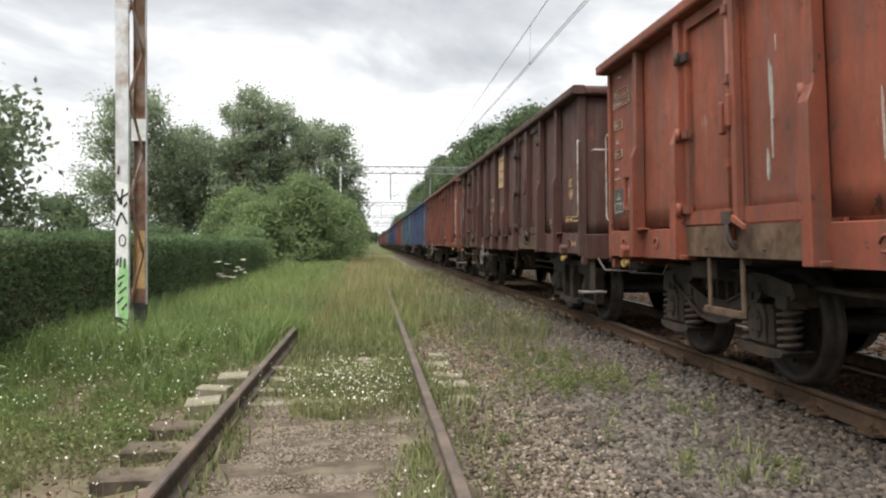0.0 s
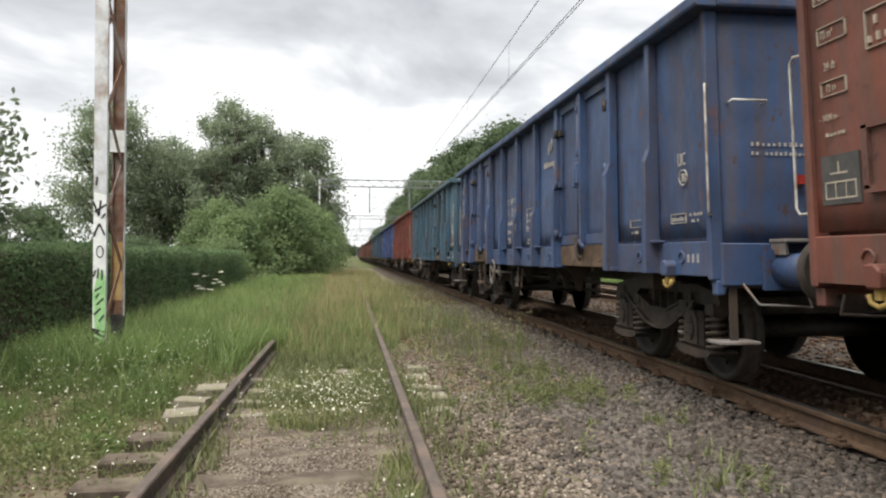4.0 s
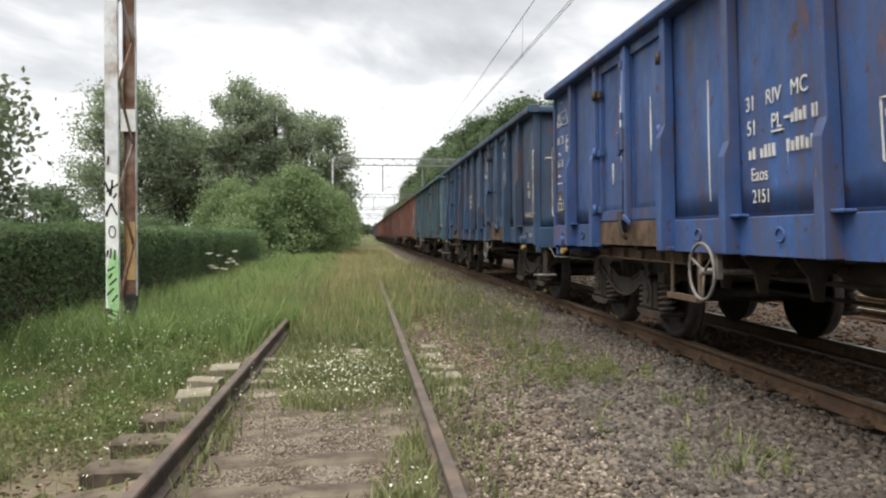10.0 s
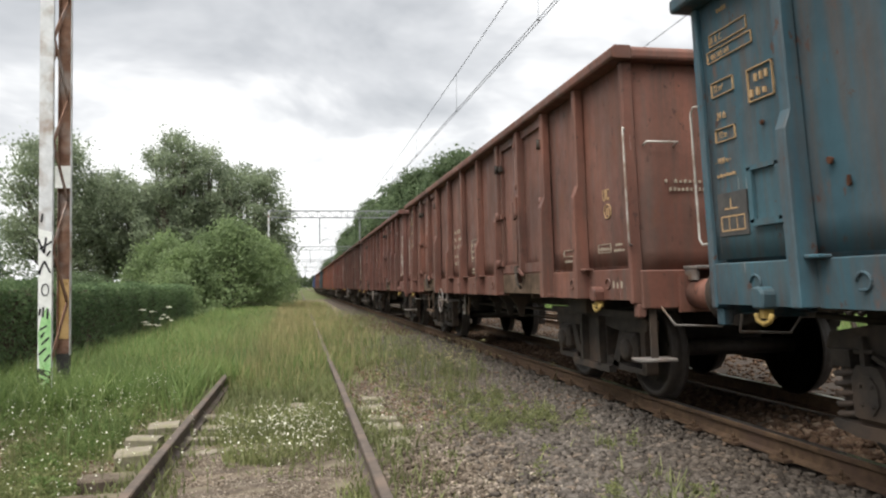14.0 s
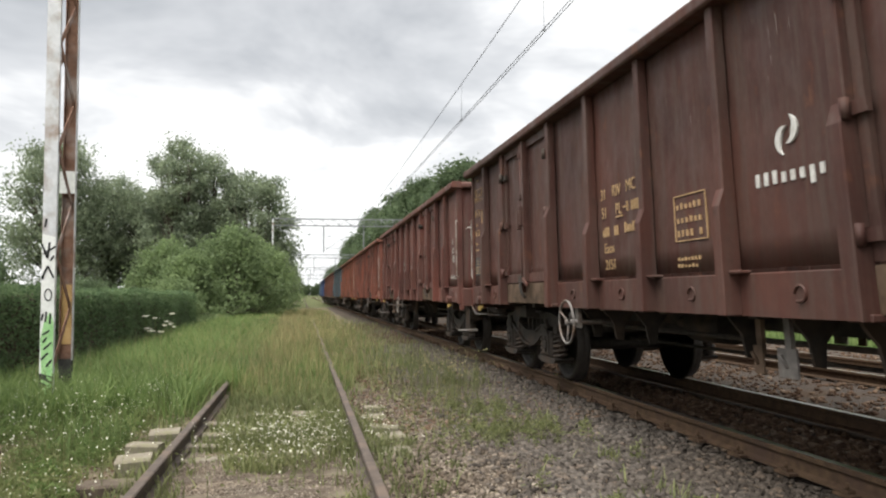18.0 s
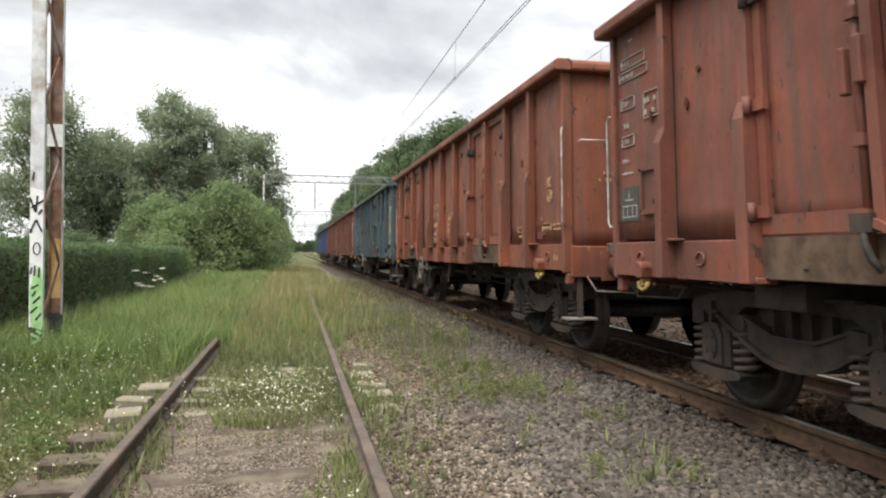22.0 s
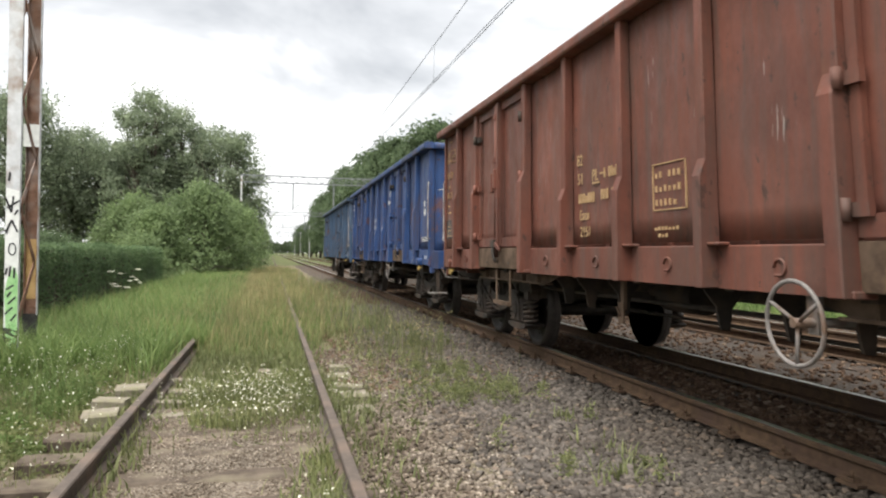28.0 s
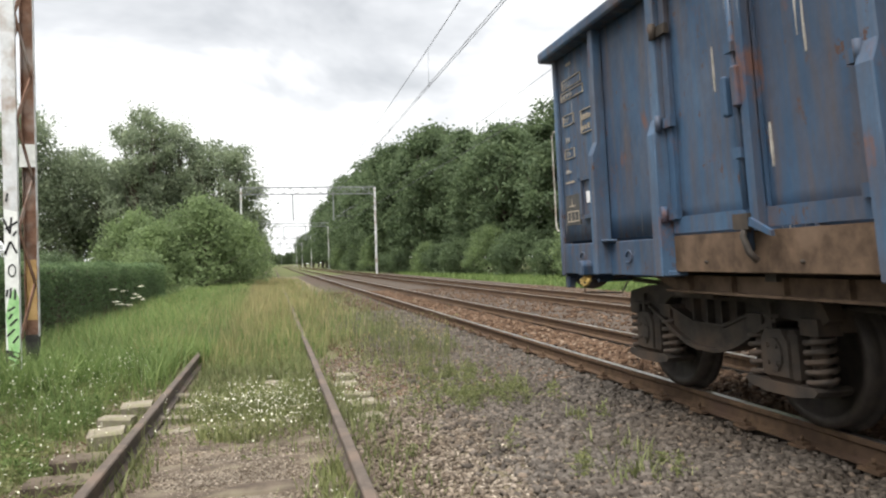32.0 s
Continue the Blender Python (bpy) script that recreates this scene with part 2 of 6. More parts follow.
YELLOW = surface("worn_yellow_paint", (0.19, 0.125, 0.035), (0.34, 0.235, 0.065), 18, 0.7, 0, 0.2, 0.004, (0.12, 0.07, 0.03), 6)
ORANGE = surface("orange_primer", (0.45, 0.12, 0.03), (0.6, 0.2, 0.05), 12, 0.7)
RED_LAMP = surface("red_reflector", (0.20, 0.015, 0.012), (0.32, 0.03, 0.02), 10, 0.5)
CHIP = surface("rust_chip", (0.035, 0.018, 0.012), (0.11, 0.045, 0.025), 30, 0.9)
OLD_PRIMER = surface("old_primer", (0.075, 0.018, 0.014), (0.14, 0.04, 0.03), 9, 0.75)
FRESH_BLUE = surface("fresh_blue_paint", (0.022, 0.045, 0.125), (0.032, 0.065, 0.16), 6, 0.6)
PAPER = surface("white_paper", (0.48, 0.49, 0.5), (0.66, 0.66, 0.66), 15, 0.7)
DARK_PANEL = surface("dark_panel", (0.03, 0.03, 0.03), (0.07, 0.065, 0.06), 10, 0.8)
RAIL_RUST = surface("rail_rust", (0.052, 0.034, 0.022), (0.118, 0.076, 0.048), 11, 0.9, 0, 0.3, 0.006, (0.07, 0.045, 0.033), 1.8)
OLD_RAIL = surface("old_rail", (0.040, 0.031, 0.025), (0.098, 0.076, 0.062), 13, 0.8, 0, 0.35, 0.006, (0.115, 0.082, 0.062), 2.0)
RAIL_SHINE = surface("polished_rail_head", (0.45, 0.45, 0.45), (0.62, 0.62, 0.62), 30, 0.28, 1.0, 0.05, 0.001)
OLD_WOOD = surface("weathered_sleeper_wood", (0.038, 0.029, 0.023), (0.118, 0.095, 0.074), 6, 0.95, 0, 0.7, 0.02, (0.13, 0.112, 0.08), 2.6)
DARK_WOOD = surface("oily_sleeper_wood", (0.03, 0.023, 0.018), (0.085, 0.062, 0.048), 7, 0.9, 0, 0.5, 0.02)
PALE_STONE = surface("pale_broken_concrete", (0.12, 0.105, 0.08), (0.25, 0.225, 0.18), 9, 0.95, 0, 0.6, 0.02, (0.16, 0.15, 0.095), 5)
HANDLE = surface("greasy_handle_grey", (0.09, 0.082, 0.075), (0.22, 0.20, 0.185), 14, 0.6, 0, 0.2, 0.004, (0.12, 0.075, 0.05), 5)
GALV = surface("aluminium_paint", (0.40, 0.41, 0.42), (0.60, 0.61, 0.62), 6, 0.55, 0.1, 0.2, 0.004, (0.26, 0.2, 0.16), 2.5)
MAST_RUST = surface("mast_rust", (0.11, 0.06, 0.04), (0.26, 0.155, 0.11), 6, 0.85, 0, 0.35, 0.006, (0.3, 0.27, 0.25), 1.4)
MAST_BLACK = surface("black_mast_paint", (0.012, 0.012, 0.012), (0.045, 0.045, 0.04), 12, 0.7)
MAST_YELLOW = surface("ochre_mast_band", (0.36, 0.22, 0.08), (0.5, 0.34, 0.15), 9, 0.75)
GRAF_WHITE = surface("graffiti_white", (0.55, 0.56, 0.54), (0.72, 0.73, 0.7), 10, 0.6)
GRAF_GREEN = surface("graffiti_green", (0.2, 0.42, 0.16), (0.38, 0.6, 0.3), 14, 0.6)
GRAF_BLACK = surface("graffiti_black", (0.01, 0.01, 0.012), (0.03, 0.03, 0.03), 10, 0.5)
WIRE = surface("wire_copper", (0.035, 0.04, 0.042), (0.07, 0.075, 0.075), 10, 0.6)
GANTRY = surface("gantry_steel", (0.13, 0.14, 0.145), (0.22, 0.23, 0.235), 4, 0.7)
BARK = surface("bark", (0.045, 0.038, 0.03), (0.13, 0.11, 0.088), 9, 0.95, 0, 0.7, 0.03)
LEAF_HEDGE = island_leaf("hedge_leaf", (0.080, 0.130, 0.070), (0.118, 0.180, 0.092), (0.165, 0.232, 0.118), 0.6, 0.52)
LEAF_TREE = island_leaf("tree_leaf", (0.185, 0.230, 0.165), (0.230, 0.280, 0.200), (0.285, 0.335, 0.24), 0.6, 0.66)
LEAF_WOOD = island_leaf("forest_leaf", (0.080, 0.118, 0.068), (0.110, 0.155, 0.088), (0.150, 0.198, 0.112), 0.6, 0.5)
LEAF_BUSH = island_leaf("bush_leaf", (0.138, 0.192, 0.096), (0.172, 0.235, 0.116), (0.215, 0.285, 0.145), 0.55, 0.55)
LEAF_NEAR = island_leaf("cherry_leaf", (0.10, 0.13, 0.09), (0.14, 0.175, 0.115), (0.18, 0.22, 0.14), 0.45, 0.45)
GRASS_G = island_leaf("green_grass", (0.092, 0.146, 0.052), (0.136, 0.199, 0.070), (0.212, 0.274, 0.110), 0.65, 0.5)
GRASS_D = island_leaf("dry_grass", (0.20, 0.185, 0.095), (0.28, 0.255, 0.135), (0.38, 0.335, 0.19), 0.75, 0.45)
WEED_G = island_leaf("weed_leaf", (0.11, 0.128, 0.058), (0.155, 0.175, 0.080), (0.225, 0.24, 0.115), 0.6, 0.45)
PETAL = island_leaf("white_petal", (0.55, 0.55, 0.46), (0.66, 0.66, 0.58), (0.75, 0.75, 0.68), 0.6, 0.3)


def stone_mat(name, stops):
    m, n, l, b = mat(name, 0.92)
    geo = n.new("ShaderNodeNewGeometry")
    r = ramp(n, stops)
    l.new(geo.outputs["Random Per Island"], r.inputs["Fac"])
    nz = noise_tex(n, l, geo.outputs["Position"], 45, 4.0, 0.7)
    r2 = ramp(n, [(0.3, (0.7, 0.7, 0.7)), (0.7, (1.2, 1.2, 1.2))])
    l.new(nz.outputs["Fac"], r2.inputs["Fac"])
    nz2 = noise_tex(n, l, geo.outputs["Position"], 0.7, 3.0, 0.6)
    r3 = ramp(n, [(0.35, (0.85, 0.8, 0.75)), (0.65, (1.08, 1.08, 1.08))])
    l.new(nz2.outputs["Fac"], r3.inputs["Fac"])
    c = mixc(n, l, 1.0, r.outputs["Color"], r2.outputs["Color"], "MULTIPLY")
    c = mixc(n, l, 1.0, c, r3.outputs["Color"], "MULTIPLY")
    l.new(c, b.inputs["Base Color"])
    bumped(n, l, b, nz.outputs["Fac"], 0.5, 0.004)
    return m


STONE_GREY = stone_mat("grey_ballast", [(0.0, (0.046, 0.040, 0.035)), (0.5, (0.080, 0.070, 0.061)), (0.9, (0.122, 0.108, 0.095)), (1.0, (0.155, 0.122, 0.095))])
STONE_BROWN = stone_mat("brown_ballast", [(0.0, (0.052, 0.032, 0.021)), (0.5, (0.098, 0.062, 0.041)), (0.88, (0.152, 0.102, 0.070)), (1.0, (0.22, 0.175, 0.135))])
STONE_DULL = stone_mat("dull_gravel", [(0.0, (0.062, 0.050, 0.040)), (0.5, (0.108, 0.090, 0.073)), (0.88, (0.160, 0.136, 0.112)), (1.0, (0.24, 0.205, 0.17))])
STONE_PALE = stone_mat("pale_gravel", [(0.0, (0.085, 0.066, 0.050)), (0.5, (0.150, 0.125, 0.100)), (0.85, (0.215, 0.185, 0.150)), (1.0, (0.34, 0.30, 0.25))])


def ground_mat():
    m, n, l, b = mat("earth_and_gravel", 0.97)
    geo = n.new("ShaderNodeNewGeometry")
    pos = geo.outputs["Position"]
    n1 = noise_tex(n, l, pos, 14, 8.0, 0.75)
    r1 = ramp(n, [(0.3, (0.06, 0.046, 0.034)), (0.55, (0.14, 0.11, 0.082)), (0.75, (0.24, 0.2, 0.155))])
    l.new(n1.outputs["Fac"], r1.inputs["Fac"])
    n2 = noise_tex(n, l, pos, 0.9, 5.0, 0.6)
    r2 = ramp(n, [(0.42, (0, 0, 0)), (0.62, (0.85, 0.85, 0.85))])
    l.new(n2.outputs["Fac"], r2.inputs["Fac"])
    n3 = noise_tex(n, l, pos, 6, 6.0, 0.7)
    r3 = ramp(n, [(0.3, (0.07, 0.075, 0.036)), (0.7, (0.135, 0.125, 0.07))])
    l.new(n3.outputs["Fac"], r3.inputs["Fac"])
    col = mixc(n, l, r2.outputs["Color"], r1.outputs["Color"], r3.outputs["Color"])
    l.new(col, b.inputs["Base Color"])
    bumped(n, l, b, n1.outputs["Fac"], 0.6, 0.03)
    return m


EARTH = ground_mat()
GRASSLAND = surface("meadow", (0.045, 0.058, 0.024), (0.105, 0.118, 0.050), 3.0, 0.97, 0, 0.5, 0.05, (0.125, 0.115, 0.06), 0.5, True)
GRAVEL_BED = surface("compacted_gravel", (0.075, 0.061, 0.048), (0.20, 0.170, 0.136), 34, 0.97, 0, 0.7, 0.012, (0.15, 0.118, 0.086), 2.4, True)
BALLAST_BED = surface("ballast_bed", (0.040, 0.033, 0.028), (0.092, 0.076, 0.064), 28, 0.97, 0, 0.7, 0.03, (0.07, 0.048, 0.033), 1.1, True)


# ---- mesh helpers ----
def box(bm, x0, x1, y0, y1, z0, z1):
    v = [bm.verts.new((x, y, z)) for x in (x0, x1) for y in (y0, y1) for z in (z0, z1)]
    for f in ((0, 1, 3, 2), (4, 6, 7, 5), (0, 4, 5, 1), (2, 3, 7, 6), (0, 2, 6, 4), (1, 5, 7, 3)):
        bm.faces.new([v[i] for i in f])


def tube(bm, pts, r, seg=8, cap=True):
    """A round bar through the points."""
    pts = [Vector(p) for p in pts]
    rings = []
    a = None
    for i, p in enumerate(pts):
        d = (pts[min(i + 1, len(pts) - 1)] - pts[max(i - 1, 0)]).normalized()
        if a is None:
            a = d.orthogonal().normalized()
        else:
            a = (a - d * a.dot(d)).normalized()
        b = d.cross(a)
        rr = r[i] if isinstance(r, (list, tuple)) else r
        rings.append([bm.verts.new(p + rr * (math.cos(k * math.tau / seg) * a + math.sin(k * math.tau / seg) * b)) for k in range(seg)])
    for q, s in zip(rings, rings[1:]):
        for k in range(seg):
            f = bm.faces.new((q[k], q[(k + 1) % seg], s[(k + 1) % seg], s[k]))
            f.smooth = True
    if cap:
        bm.faces.new(rings[0][::-1])
        bm.faces.new(rings[-1])


def prism(bm, poly, axis, a0, a1):
    """A polygon drawn across one axis (0 x, 1 y, 2 z), extruded along it."""
    def at(p, a):
        q = list(p)
        q.insert(axis, a)
        return bm.verts.new(q)
    lo, hi = [at(p, a0) for p in poly], [at(p, a1) for p in poly]
    n = len(poly)
    bm.faces.new(lo)
    bm.faces.new(hi[::-1])
    for i in range(n):
        bm.faces.new((lo[i], hi[i], hi[(i + 1) % n], lo[(i + 1) % n]))


def lathe(bm, prof, axis_x, y, z, seg=28):
    """A turned body round an axle along x: the profile is (x, radius)."""
    rings = []
    for px, pr in prof:
        rings.append([bm.verts.new((axis_x + px, y + pr * math.cos(k * math.tau / seg), z + pr * math.sin(k * math.tau / seg))) for k in range(seg)])
    for q, s in zip(rings, rings[1:]):
        for k in range(seg):
            f = bm.faces.new((q[k], q[(k + 1) % seg], s[(k + 1) % seg], s[k]))
            f.smooth = True
    bm.faces.new(rings[0])
    bm.faces.new(rings[-1][::-1])


def bevel(bm, w, seg=1):
    bmesh.ops.recalc_face_normals(bm, faces=bm.faces[:])
    edges = [e for e in bm.edges if len(e.link_faces) == 2 and e.calc_face_angle(0) > 0.6]
    bmesh.ops.bevel(bm, geom=edges, offset=w, segments=seg, affect="EDGES", profile=0.6)


def sheet(bm, fixed_axis, at, u0, u1, w0, w1, nu, nw, amp, seed, thick=0.02):
    """A plate with shallow dents, upright: across x (axis 0: u is y) or across y (axis 1: u is x)."""
    grid = []
    for back in (0, 1):
        layer = []
        for i in range(nu + 1):
            col = []
            for j in range(nw + 1):
                u, w = u0 + (u1 - u0) * i / nu, w0 + (w1 - w0) * j / nw
                rim = min(i, nu - i, 2) * min(j, nw - j, 2) / 4
                d = amp * rim * (noise.noise(Vector((u * 1.1, w * 1.3, seed))) + 0.5 * noise.noise(Vector((u * 3, w * 3, seed + 9))))
                d += back * thick
                col.append(bm.verts.new((at + d, u, w) if fixed_axis == 0 else (u, at + d, w)))
            layer.append(col)
        grid.append(layer)
    for g in grid:
        for i in range(nu):
            for j in range(nw):
                f = bm.faces.new((g[i][j], g[i + 1][j], g[i + 1][j + 1], g[i][j + 1]))
                f.smooth = True
    a, b = grid
    for i in range(nu):
        bm.faces.new((a[i][0], a[i + 1][0], b[i + 1][0], b[i][0]))
        bm.faces.new((a[i][nw], a[i + 1][nw], b[i + 1][nw], b[i][nw]))
    for j in range(nw):
        bm.faces.new((a[0][j], a[0][j + 1], b[0][j + 1], b[0][j]))
        bm.faces.new((a[nu][j], a[nu][j + 1], b[nu][j + 1], b[nu][j]))


def part(name, bm, material, parent=None, label=""):
    """Links a bmesh as one mesh object under a thing or a part."""
    bmesh.ops.recalc_face_normals(bm, faces=bm.faces[:])
    me = bpy.data.meshes.new(name)
    bm.to_mesh(me)
    bm.free()
    me.materials.append(material)
    ob = new(name, me)
    if parent:
        ob.parent = parent
    if label:
        ob["label"] = label
    return ob


def shared(name, me, parent, at, label=""):
    """Another object on a mesh that exists, at a place in its parent's space."""
    ob = new(name, me)
    ob.parent = parent
    ob.location = at
    if label:
        ob["label"] = label
    return ob


def mesh_arrays(name, verts, faces, material, smooth=False):
    me = bpy.data.meshes.new(name)
    nf, k = faces.shape
    me.vertices.add(len(verts))
    me.vertices.foreach_set("co", verts.astype(np.float32).ravel())
    me.loops.add(nf * k)
    me.loops.foreach_set("vertex_index", faces.astype(np.int32).ravel())
    me.polygons.add(nf)
    me.polygons.foreach_set("loop_start", np.arange(0, nf * k, k, dtype=np.int32))
    me.update(calc_edges=True)
    me.materials.append(material)
    if smooth:
        me.polygons.foreach_set("use_smooth", np.ones(nf, dtype=bool))
    return me


def B():
    return bmesh.new()


# ---- ground: one sheet to the horizon, and the beds of the tracks on it ----
SIDING_X, MAIN_X, FAR_X = 0.0, 4.40, 8.45
RAIL_Z = 0.095          # the main tracks lie a little higher than the siding
BODY_Z = 0.047          # the wagons sit low on their springs
rng = np.random.default_rng(7)


def ground_z(x, y):
    """The lie of the land: level by the siding, a shoulder of ballast towards the main line, falling behind the hedge."""
    base = -0.17
    if x < -0.85:
        base -= 0.085 * min(1.0, (-0.85 - x) / 0.35) * min(1.0, max(0.0, (9.0 - y) / 2.0))
        base -= 0.03 * min(1.0, max(0.0, -1.6 - x) / 2)
    if abs(x) < 0.7 and y < 7.4:
        base += 0.017 * min(1.0, (7.4 - y) / 0.8)
    if 0.85 < x < 1.6 and y < 6.9:
        base += 0.034 * min(1.0, (6.9 - y) / 0.6) * min(1.0, (x - 0.85) / 0.1, (1.6 - x) / 0.25)
    if 1.3 < x < 2.6:
        base += 0.08 * (x - 1.3) / 1.3
    elif 2.6 <= x < 12.0:
        base += 0.08
    elif x >= 12.0:
        base += 0.08 - 0.28 * min(1.0, (x - 12.0) / 2)
    return base + 0.025 * noise.noise(Vector((x * 0.8, y * 0.8, 3.0))) + 0.012 * noise.noise(Vector((x * 3.1, y * 3.1, 5.0)))


def build_ground():
    bm = B()
    xs = [-2500, -600, -150, -60, -30, -16, -9] + [-6 + 0.25 * i for i in range(77)] + [16, 22, 32, 60, 150, 600, 2500]
    ys = [-600, -100, -30, -10] + [-4 + 0.3 * i for i in range(100)] + [28, 31, 35, 40, 46, 54, 64, 80, 110, 160, 260, 500, 1200, 3000]
    rows = [[bm.verts.new((x, y, ground_z(x, y) if abs(x) < 30 and -12 < y < 120 else -0.25)) for x in xs] for y in ys]
    for a, b in zip(rows, rows[1:]):
        for i in range(len(xs) - 1):
            f = bm.faces.new((a[i], a[i + 1], b[i + 1], b[i]))
            f.smooth = True
            mid = 0.5 * (xs[i] + xs[i + 1])
            y = a[i].co.y
            if (mid < -1.5 and (y > 9 or y < -4 or mid < -3.4)) or mid > 13.3 or y > 70:
                f.material_index = 1
            elif mid > 2.4:
                f.material_index = 2
            elif -0.9 < mid < 0.9 and y < 7.5:
                f.material_index = 3
    g = part("ground", bm, EARTH)
    for m in (GRASSLAND, BALLAST_BED, GRAVEL_BED):
        g.data.materials.append(m)
    return tagged(g, "trackside ground of earth, gravel and grass", "ground", kind="structure")


build_ground()


# ---- tracks ----
def rail_mesh(name, y0, y1, material, shine=None, h=0.15):
    prof = [(-0.062, -h), (0.062, -h), (0.062, -h + 0.012), (0.012, -h + 0.028), (0.0085, -0.05), (0.034, -0.036), (0.035, -0.008),
            (0.028, 0.0), (-0.028, 0.0), (-0.035, -0.008), (-0.034, -0.036), (-0.0085, -0.05), (-0.012, -h + 0.028), (-0.062, -h + 0.012)]
    bm = B()
    n = 14
    ys = [y0, -5, 0, 4, 8, 12, 16, 24, 40, 80, 160, y1]
    rings = [[bm.verts.new((x, y, z)) for x, z in prof] for y in ys]
    for a, b in zip(rings, rings[1:]):
        for i in range(n):
            f = bm.faces.new((a[i], b[i], b[(i + 1) % n], a[(i + 1) % n]))
            if shine and i == 7:
                f.material_index = 1
    bm.faces.new(rings[0])
    bm.faces.new(rings[-1][::-1])
    bmesh.ops.recalc_face_normals(bm, faces=bm.faces[:])
    me = bpy.data.meshes.new(name)
    bm.to_mesh(me)
    bm.free()
    me.materials.append(material)
    if shine:
        me.materials.append(shine)
    return me


def sleeper_mesh(name, half, material, seed, z1=0.0, z0=-0.16, w=0.125):
    bm = B()
    n = 10
    rows = []
    for i in range(n + 1):
        x = -half + 2 * half * i / n
        j = [0.008 * noise.noise(Vector((x * 4, k * 2.1, seed))) for k in range(4)]
        rows.append([bm.verts.new(p) for p in ((x, -w - j[0], z0), (x, -w - j[0], z1 - 0.015), (x, -w + 0.02, z1 + j[1]), (x, w - 0.02, z1 + j[2]), (x, w + j[3], z1 - 0.015), (x, w + j[3], z0))])
    for a, b in zip(rows, rows[1:]):
        for i in range(6):
            bm.faces.new((a[i], b[i], b[(i + 1) % 6], a[(i + 1) % 6]))
    bm.faces.new(rows[0])
    bm.faces.new(rows[-1][::-1])
    bmesh.ops.recalc_face_normals(bm, faces=bm.faces[:])
    me = bpy.data.meshes.new(name)
    bm.to_mesh(me)
    bm.free()
    me.materials.append(material)
    return me


def track(name, x, z, rail, sleepers, sleeper_z, label):
    t = tagged(new(name), label, "railway track", kind="structure")
    t.location = (x, 0, z)
    for side in (-0.753, 0.753):
        shared("rail", rail, t, (side, 0, 0))
    for y, me in sleepers:
        ob = shared("sleeper", me, t, (random.uniform(-0.03, 0.03), y, sleeper_z + random.uniform(-0.012, 0.006)))
        ob.rotation_euler = (0, 0, radians(random.uniform(-0.8, 0.8)))
    return t


old_rail, main_rail = rail_mesh("old_rail", -30, 260, OLD_RAIL), rail_mesh("main_rail", -60, 420, RAIL_RUST, RAIL_SHINE)
wood_a, wood_b = sleeper_mesh("wooden_sleeper", 1.29, OLD_WOOD, 1.0), sleeper_mesh("wooden_sleeper", 1.27, OLD_WOOD, 5.0)
stone_s = sleeper_mesh("concrete_sleeper", 0.58, PALE_STONE, 8.0, w=0.075)
dark_s = sleeper_mesh("oily_sleeper", 1.3, DARK_WOOD, 2.0)
stone_t = sleeper_mesh("concrete_sleeper", 0.40, PALE_STONE, 13.0, w=0.07)
block_a = sleeper_mesh("concrete_block", 0.135, PALE_STONE, 3.0, z0=-0.2, w=0.12)
block_b = sleeper_mesh("concrete_block", 0.12, PALE_STONE, 6.0, z0=-0.2, w=0.10)
siding_sleepers, buried_sleepers = [], []
for i in range(-9, 62):
    y = 4.75 + 0.585 * i
    # a stretch of broken concrete ones; past it the sleepers lie buried
    if y < 6.2:
        siding_sleepers.append((y, random.choice((wood_a, wood_b))))
    elif y > 9.2:
        buried_sleepers.append((y, wood_a))
track("siding_track", SIDING_X, 0.0, old_rail, siding_sleepers, -0.150, "disused overgrown siding with rusty rails on old sleepers")
siding = bpy.data.objects["siding_track"]
for x, y, z, turn, me in ((-0.12, 6.62, -0.135, 3, stone_s), (-0.38, 7.10, -0.13, -4, stone_t), (0.18, 7.22, -0.14, 5, stone_t), (-0.1, 7.78, -0.13, 2, stone_s), (-0.36, 8.32, -0.13, -3, stone_t), (0.1, 8.9, -0.135, 2, stone_s),
                          (-1.05, 6.50, -0.085, 6, block_a), (-1.06, 7.02, -0.075, -5, block_a), (-1.00, 7.62, -0.07, 4, block_a), (1.08, 7.62, -0.10, -8, block_a), (1.09, 7.22, -0.12, 7, block_b), (1.10, 8.95, -0.10, -4, block_b), (1.04, 8.40, -0.12, 5, block_b), (1.06, 6.55, -0.12, 3, block_b)):
    ob = shared(me.name.split(".")[0], me, siding, (x, y, z))
    ob.rotation_euler = (radians(turn * 0.6), radians(-turn * 0.5), radians(turn))
for y, me in buried_sleepers:
    shared("sleeper", me, bpy.data.objects["siding_track"], (0, y, -0.19))
track("main_track", MAIN_X, RAIL_Z, main_rail, [(0.6 * i, dark_s) for i in range(-12, 80)], -0.195, "main line track with rusty rail sides and polished heads")
bm = B()
box(bm, -0.075, 0.0, -0.085, 0.085, -0.004, 0.016)
box(bm, -0.055, -0.005, -0.035, 0.035, 0.016, 0.038)
tube(bm, [(-0.035, 0.0, 0.038), (-0.035, 0.0, 0.075)], 0.013, 6)
clip_part = part("rail_fastening", bm, RAIL_RUST, bpy.data.objects["main_track"])
clip_part.location = (-0.753 - 0.058, 1.8, -0.148)
for i in range(4, 44):
    shared("rail_fastening", clip_part.data, bpy.data.objects["main_track"], (-0.753 - 0.058, 0.6 * i, -0.148))
track("second_main_track", FAR_X, RAIL_Z, main_rail, [(0.6 * i, dark_s) for i in range(-4, 110)], -0.185, "second main line track on brown ballast")


